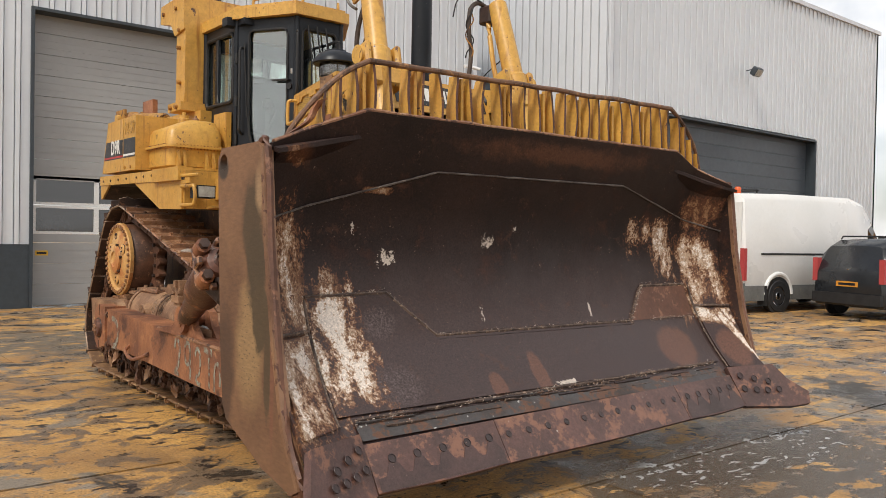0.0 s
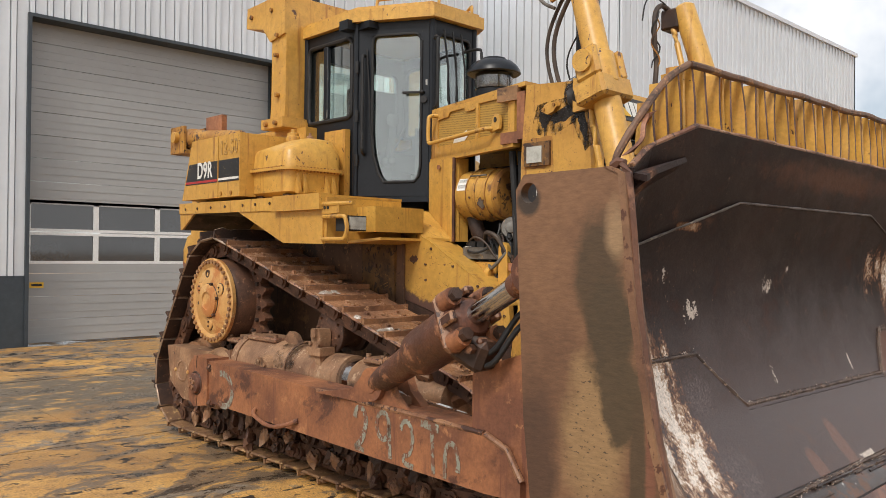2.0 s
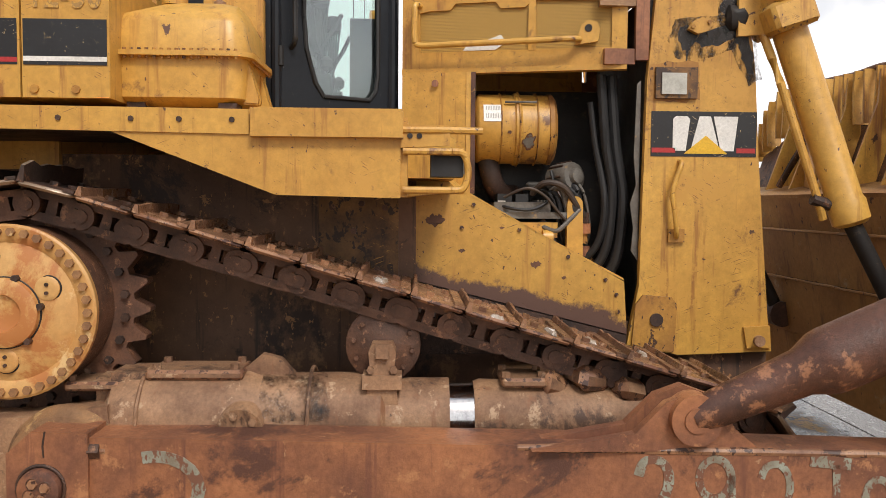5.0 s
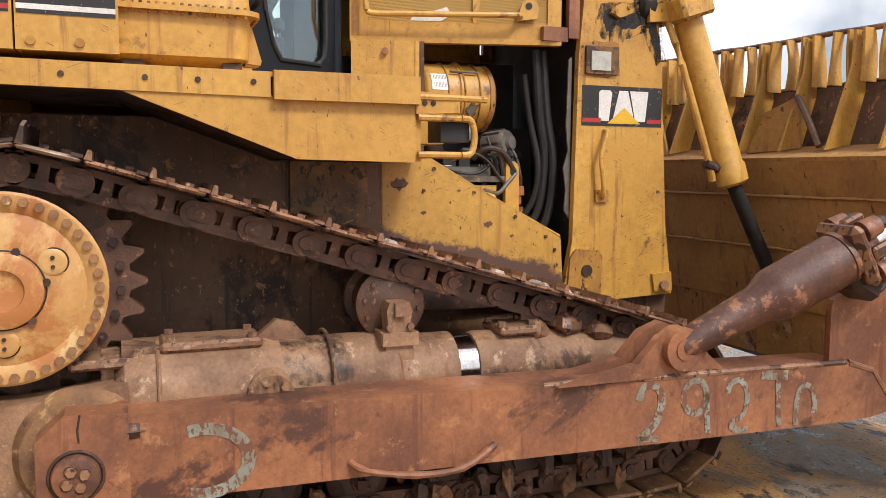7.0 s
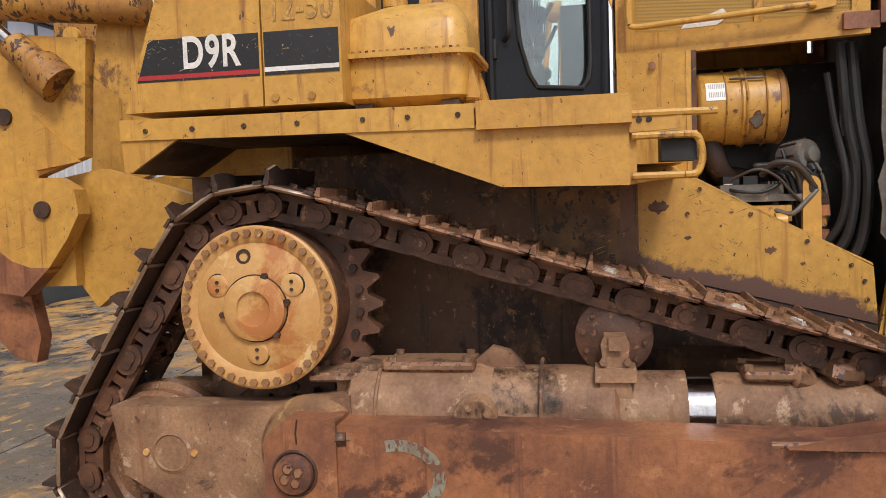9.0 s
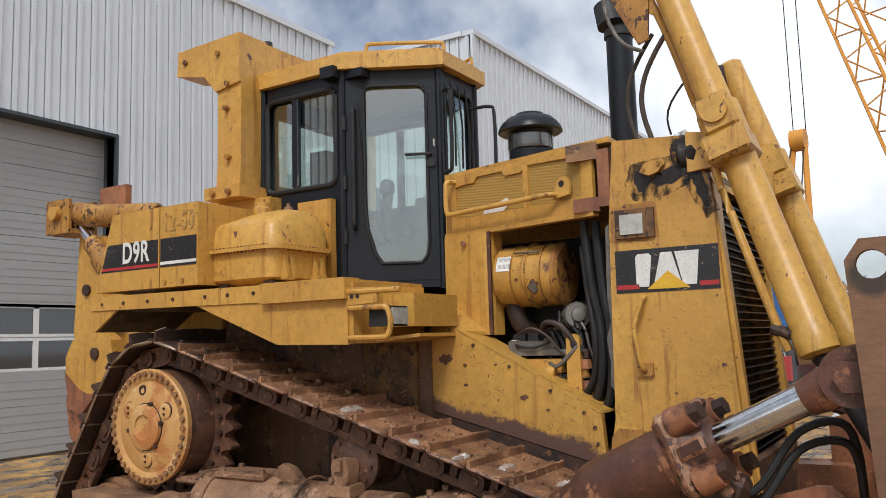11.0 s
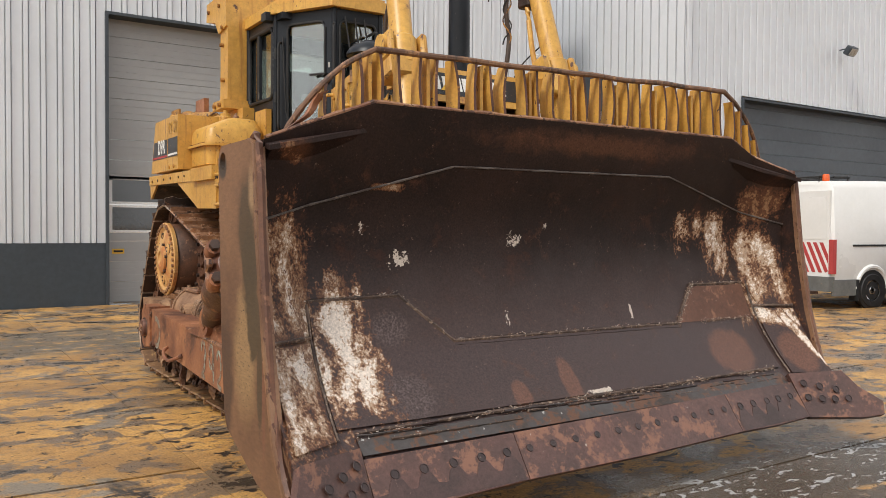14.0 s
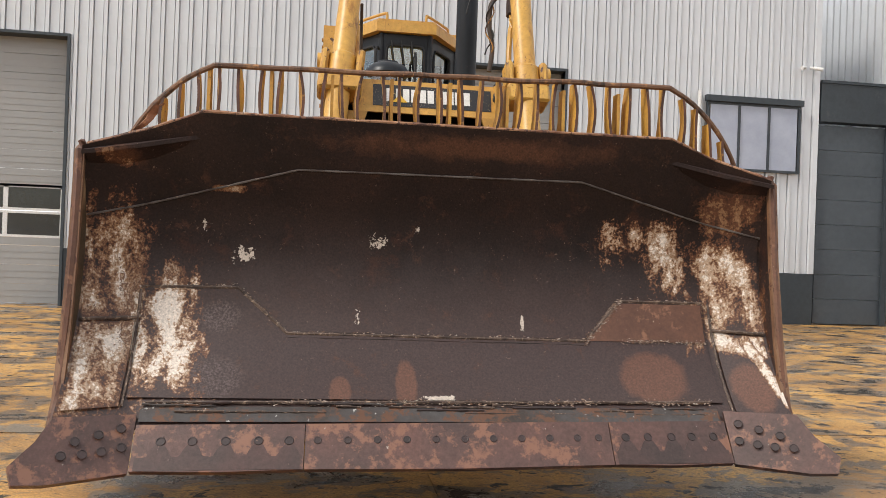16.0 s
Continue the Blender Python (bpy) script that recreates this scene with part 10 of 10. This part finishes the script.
def parked_car():
    e = empty_thing("black_car", 0, 0, 0, "black compact people carrier with roof rails", "car")
    secs = [section(0.0, 0.80, 0.35, 0.95, 0.05, 0.06), section(0.06, 0.86, 0.25, 1.05, 0.06, 0.08), section(0.22, 0.87, 0.22, 1.5, 0.20), section(0.5, 0.87, 0.2, 1.64, 0.22), section(2.0, 0.88, 0.2, 1.68, 0.22), section(2.7, 0.88, 0.2, 1.60, 0.24), section(3.35, 0.87, 0.2, 1.06, 0.10), section(4.0, 0.83, 0.22, 0.86, 0.08), section(4.3, 0.70, 0.3, 0.66, 0.08)]
    part("body", body_from_sections(bmesh.new(), secs), car_black, e)
    bm = bmesh.new()
    add_poly(bm, [(0.085, -0.68, 1.08), (0.085, 0.68, 1.08), (0.26, 0.60, 1.50), (0.26, -0.60, 1.50)], (-0.012, 0, 0.006), 0.01)
    part("rear_window", bm, window_dark, e)
    for s in (-1, 1):
        for x0, x1 in ((0.45, 1.15), (1.22, 2.05), (2.12, 2.95)):
            bm = bmesh.new()
            zt = 1.50 if x1 < 2.9 else 1.30
            add_poly(bm, [(x0, s * 0.855, 1.05), (x1, s * 0.855, 1.05), (x1 - 0.08, s * 0.74, zt), (x0 + 0.05, s * 0.735, 1.52)], (0, s * 0.014, 0), 0.006)
            part("side_window", bm, window_dark, e)
        part("tail_lamp", add_box(bmesh.new(), (-0.01, 0.12), (s * 0.80 - 0.06, s * 0.80 + 0.06), (0.75, 1.25), 0.02), red_stripe, e)
        part("roof_rail", add_tube(bmesh.new(), [(0.55, s * 0.60, 1.66), (0.6, s * 0.60, 1.72), (2.2, s * 0.60, 1.74), (2.3, s * 0.60, 1.68)], 0.018, 6), black_rubber, e)
        part("mirror", add_box(bmesh.new(), (2.85, 2.98), (s * 0.88, s * 1.02) if s > 0 else (s * 1.02, s * 0.88), (1.02, 1.16), 0.03), car_black, e)
        for x in (0.75, 3.4):
            part("arch_shadow", add_cyl(bmesh.new(), (x, s * 0.82, 0.32), (x, s * 0.883, 0.32), 0.36, None, 28), black_rubber, e)
            wheel(e, x, s * 0.80, 0.315, 0.2, s)
    part("number_plate", add_box(bmesh.new(), (-0.012, 0.0), (-0.26, 0.26), (0.66, 0.77), 0.004), crane_yellow, e)
    part("plate_bar", add_box(bmesh.new(), (-0.016, -0.011), (-0.2, 0.2), (0.69, 0.74), 0), black_paint, e)
    part("bumper", add_box(bmesh.new(), (-0.06, 0.1), (-0.82, 0.82), (0.3, 0.52), 0.04), black_rubber, e)
    part("badge", add_cyl(bmesh.new(), (0.03, 0, 0.98), (0.06, 0, 0.99), 0.05, None, 18), chrome, e)
    e.matrix_basis = pose(13.3, 3.85, 0, 0, 0, -14)


delivery_van()
parked_car()


def heap(name, cx, cy, rx, ry, h, seed, label, category="snow"):
    """A low irregular heap on the ground."""
    bm = bmesh.new()
    n, m = 28, 9
    rings = []
    for j in range(m + 1):
        t = j / m
        ring = []
        for i in range(n):
            a = 2 * math.pi * i / n
            k = 1 + 0.28 * noise.noise((math.cos(a) * 1.7 + seed, math.sin(a) * 1.7, 0.3))
            x, y = rx * k * t * math.cos(a), ry * k * t * math.sin(a)
            z = h * (1 - t * t) * (1 + 0.7 * noise.noise((x * 1.3 + seed, y * 1.3, 2.0))) - (0.05 if j == m else 0)
            ring.append(bm.verts.new((x, y, max(z, -0.02 if j < m else -0.03))))
        rings.append(ring)
    for a, b in zip(rings, rings[1:]):
        for i in range(n):
            bm.faces.new((a[i], a[(i + 1) % n], b[(i + 1) % n], b[i]))
    bmesh.ops.remove_doubles(bm, verts=bm.verts, dist=0.001)
    ob = tagged(finish(name, bm, snow_mat), label, category)
    ob.matrix_basis = pose(cx, cy, 0)
    return ob


heap("snow_heap", 10.2, -0.6, 1.6, 1.0, 0.32, 1, "heap of dirty melting snow on the yard")
heap("snow_heap", 19.5, 2.5, 4.0, 2.0, 0.9, 5, "long bank of ploughed snow")
heap("snow_heap", 13.4, 1.3, 2.6, 1.1, 0.42, 13, "wide white bank of ploughed snow on the yard")
heap("snow_heap", 14.6, 10.0, 0.7, 0.25, 0.14, 9, "small snow remnant at the wall foot")


def crawler_crane():
    e = empty_thing("crawler_crane", 0, 0, 0, "yellow lattice boom crawler crane on a red undercarriage", "crane")
    base = part("undercarriage", add_box(bmesh.new(), (-2.6, 2.6), (-1.6, 1.6), (0.9, 1.5), 0.1), orange_paint, e)
    for s in (-1, 1):
        part("crawler", add_box(bmesh.new(), (-3.2, 3.2), (s * 2.0 - 0.4, s * 2.0 + 0.4), (0.0, 1.1), 0.35), rust_dark, e)
    part("deck", add_box(bmesh.new(), (-3.4, 3.0), (-1.5, 1.5), (1.9, 2.4), 0.06), orange_paint, e)
    part("slew_ring", add_cyl(bmesh.new(), (0, 0, 1.5), (0, 0, 1.9), 1.2, None, 28), rust_dark, e)
    part("machine_house", add_box(bmesh.new(), (-3.4, 0.6), (-1.5, 1.5), (2.4, 4.0), 0.08), crane_yellow, e)
    c = part("crane_cab", add_box(bmesh.new(), (0.8, 2.4), (-1.5, -0.4), (2.4, 4.1), 0.08), crane_yellow, e)
    part("window", add_box(bmesh.new(), (1.0, 2.2), (-1.52, -1.49), (3.1, 3.9), 0.01), window_dark, c)
    # boom of four chords with lacing
    foot, tip = Vector((2.4, 0.2, 2.6)), Vector((15.0, 3.0, 27.0))
    d = (tip - foot).normalized()
    u = d.cross(Vector((0, 0, 1))).normalized()
    w = u.cross(d)
    bm = bmesh.new()
    L = (tip - foot).length
    corners = [(a, b) for a in (-1, 1) for b in (-1, 1)]
    def pt(k, a, b):
        k2 = min(k, L - k) / 4.0
        r = 0.85 * min(1.0, 0.35 + 0.65 * k2)
        return foot + d * k + u * a * r + w * b * r
    for a, b in corners:
        add_tube(bm, [pt(L * i / 12, a, b) for i in range(13)], 0.07, 6)
    boom = part("boom", bm, crane_yellow, e)
    for i in range(20):
        k0, k1 = L * i / 20, L * (i + 1) / 20
        bm = bmesh.new()
        for (a, b), (a2, b2) in (((-1, -1), (1, -1)), ((1, -1), (1, 1)), ((1, 1), (-1, 1)), ((-1, 1), (-1, -1))):
            p, q = (pt(k0, a, b), pt(k1, a2, b2)) if i % 2 else (pt(k1, a, b), pt(k0, a2, b2))
            add_tube(bm, [p, q], 0.035, 5)
        part("lacing", bm, crane_yellow, boom)
    bm = bmesh.new()
    side_plate(bm, [(-0.9, 2.4), (0.9, 2.4), (0.8, 6.0), (0.2, 6.6), (-0.2, 6.6), (-0.8, 6.0)], 2.2, 2.5, 0.05)
    part("boom_foot", bm, crane_yellow, e)
    for k in (-0.3, 0.3):
        part("pendant", add_tube(bmesh.new(), [(-3.0, k, 4.0), tuple(tip + Vector((0, k, 0)))], 0.03, 5), black_rubber, e)
        part("hoist_rope", add_tube(bmesh.new(), [tuple(tip + Vector((0.3, k, 0))), tuple(tip + Vector((0.3, k, -16)))], 0.025, 5), black_rubber, e)
    part("gantry", add_tube(bmesh.new(), [(-2.8, 0, 4.0), (-2.2, 0, 7.0), (0.6, 0, 4.0)], 0.12, 6), crane_yellow, e)
    e.matrix_basis = pose(25.5, -2.2, 0, 0, 0, 20)


def small_crane():
    e = empty_thing("cable_excavator", 0, 0, 0, "blue and yellow cable excavator with raised boom", "excavator")
    for s in (-1, 1):
        part("crawler", add_box(bmesh.new(), (-2.0, 2.0), (s * 1.3 - 0.3, s * 1.3 + 0.3), (0, 0.85), 0.28), rust_dark, e)
    part("slew_ring", add_cyl(bmesh.new(), (0, 0, 0.6), (0, 0, 1.5), 0.7, None, 24), rust_dark, e)
    h = part("house", add_box(bmesh.new(), (-2.2, 0.2), (-1.3, 1.3), (1.5, 3.4), 0.06), blue_paint, e)
    part("house_front", add_box(bmesh.new(), (0.21, 1.9), (-1.3, 1.3), (1.8, 3.3), 0.06), crane_yellow, e)
    part("stripe", add_box(bmesh.new(), (0.3, 1.85), (-1.32, -1.29), (1.85, 2.15), 0.01), blue_paint, e)
    for y in (-0.5, 0.5):
        part("boom_strut", add_tube(bmesh.new(), [(1.0, y, 3.3), (2.4, y * 0.4, 8.5)], 0.11, 8), crane_yellow, e)
        part("rope", add_tube(bmesh.new(), [(-1.2, y, 3.4), (2.4, y * 0.4, 8.7)], 0.025, 5), black_rubber, e)
    part("sheave", add_cyl(bmesh.new(), (2.4, -0.25, 8.7), (2.4, 0.25, 8.7), 0.4, None, 20, 0.03), crane_yellow, e)
    part("exhaust", add_tube(bmesh.new(), [(-1.0, 0.4, 3.4), (-1.0, 0.4, 3.8), (-0.8, 0.4, 3.85)], 0.06, 8), rust_dark, e)
    e.matrix_basis = pose(24.5, 4.6, 0, 0, 0, -6)


def container(x, y, turn, material, label):
    e = empty_thing("shipping_container", 0, 0, 0, label, "container", "stacked containers across the yard")
    part("frame", add_box(bmesh.new(), (-3, 3), (-1.2, 1.2), (0.05, 2.55), 0.04), material, e)
    for k in range(18):
        part("rib", add_box(bmesh.new(), (-2.85 + k * 0.33, -2.70 + k * 0.33), (-1.24, -1.19), (0.2, 2.4), 0.01), material, e)
    e.matrix_basis = pose(x, y, 0, 0, 0, turn)
    return e


crawler_crane()
small_crane()
container(29.0, -6.5, 8, orange_paint, "orange ribbed shipping container with snow on top")
container(36.0, -4.0, 4, blue_paint, "blue ribbed shipping container across the yard")
container(44.0, 0.0, 0, orange_paint, "orange ribbed shipping container far across the yard")

# far sheds and bare trees
teal = surface("teal_shed_cladding", (0.05, 0.16, 0.17), (0.04, 0.13, 0.14), 0.1, 0.6, 0.1, 0, 0.02, 10)
for nm, x, y, w, d_, h in (("far_shed", 85, 14, 30, 12, 6.5), ("far_shed", 100, -22, 40, 14, 7.5)):
    bm = add_box(bmesh.new(), (0, w), (0, d_), (0, h), 0.05)
    ob = tagged(finish(nm, bm, teal), "long low teal warehouse in the distance", "warehouse")
    ob.matrix_basis = pose(x, y, 0)
    part("roof", add_box(bmesh.new(), (-0.3, w + 0.3), (-0.3, d_ + 0.3), (h, h + 0.4), 0.05), concrete_mat, ob)
    for k in range(4):
        part("roller_door", add_box(bmesh.new(), (-0.06, 0.02), (1 + k * 2.8, 3.2 + k * 2.8), (0, 4), 0.02), door_grey, ob)


def bare_tree(x, y, h, seed):
    r_ = random.Random(seed)
    e = empty_thing("bare_tree", 0, 0, 0, "leafless grey winter tree", "tree", "bare trees along the yard")
    bm = bmesh.new()

    def grow(p, d, L, r, depth):
        q = p + d * L
        mid = p + d * L * 0.5 + Vector((r_.uniform(-1, 1), r_.uniform(-1, 1), 0)) * L * 0.05
        add_tube(bm, [p, mid, q], r, 5)
        if depth == 0:
            return
        for _ in range(3 if depth > 1 else 4):
            nd = (d + Vector((r_.uniform(-1, 1), r_.uniform(-1, 1), r_.uniform(-0.2, 0.7))) * 0.75).normalized()
            grow(p + d * L * r_.uniform(0.6, 1.0), nd, L * r_.uniform(0.55, 0.75), r * 0.6, depth - 1)

    trunk_bm = add_tube(bmesh.new(), [(0, 0, 0), (0.05, 0, h * 0.2), (0, 0.05, h * 0.36)], h * 0.025, 8)
    part("trunk", trunk_bm, bark_mat, e)
    for k in range(4):
        a = k * 1.6 + r_.uniform(0, 0.6)
        grow(Vector((0, 0.03, h * (0.22 + 0.04 * k))), Vector((math.cos(a) * 0.6, math.sin(a) * 0.6, 1)).normalized(), h * 0.24, h * 0.012, 4)
    part("crown", bm, bark_mat, e)
    e.matrix_basis = pose(x, y, 0)


bare_tree(48, 11, 9, 1)
bare_tree(56, 13.5, 8, 2)
bare_tree(60, 6, 7, 3)

# ---- yard slabs ----
plain_box("joint_bed", (-18.0, 16.0), (-10.6, 13.3), (-0.029, -0.024), dark_void, "dark dirt in the joints of the yard slabs", "ground", 0)
bm = add_box(bmesh.new(), (-0.997, 0.997), (-0.991, 0.991), (-0.028, 0.0), 0.005)
tmp = finish("slab", bm, yard_mat)
slab_mesh = tmp.data
bpy.data.objects.remove(tmp)
rs = random.Random(11)
for i in range(-9, 8):
    for j in range(-6, 6):
        shared("slab", slab_mesh, ground, pose(1.0 + 2 * i, 2.4 + 2 * j, rs.uniform(-0.004, 0.002), rs.uniform(-0.08, 0.08), rs.uniform(-0.08, 0.08), 0))
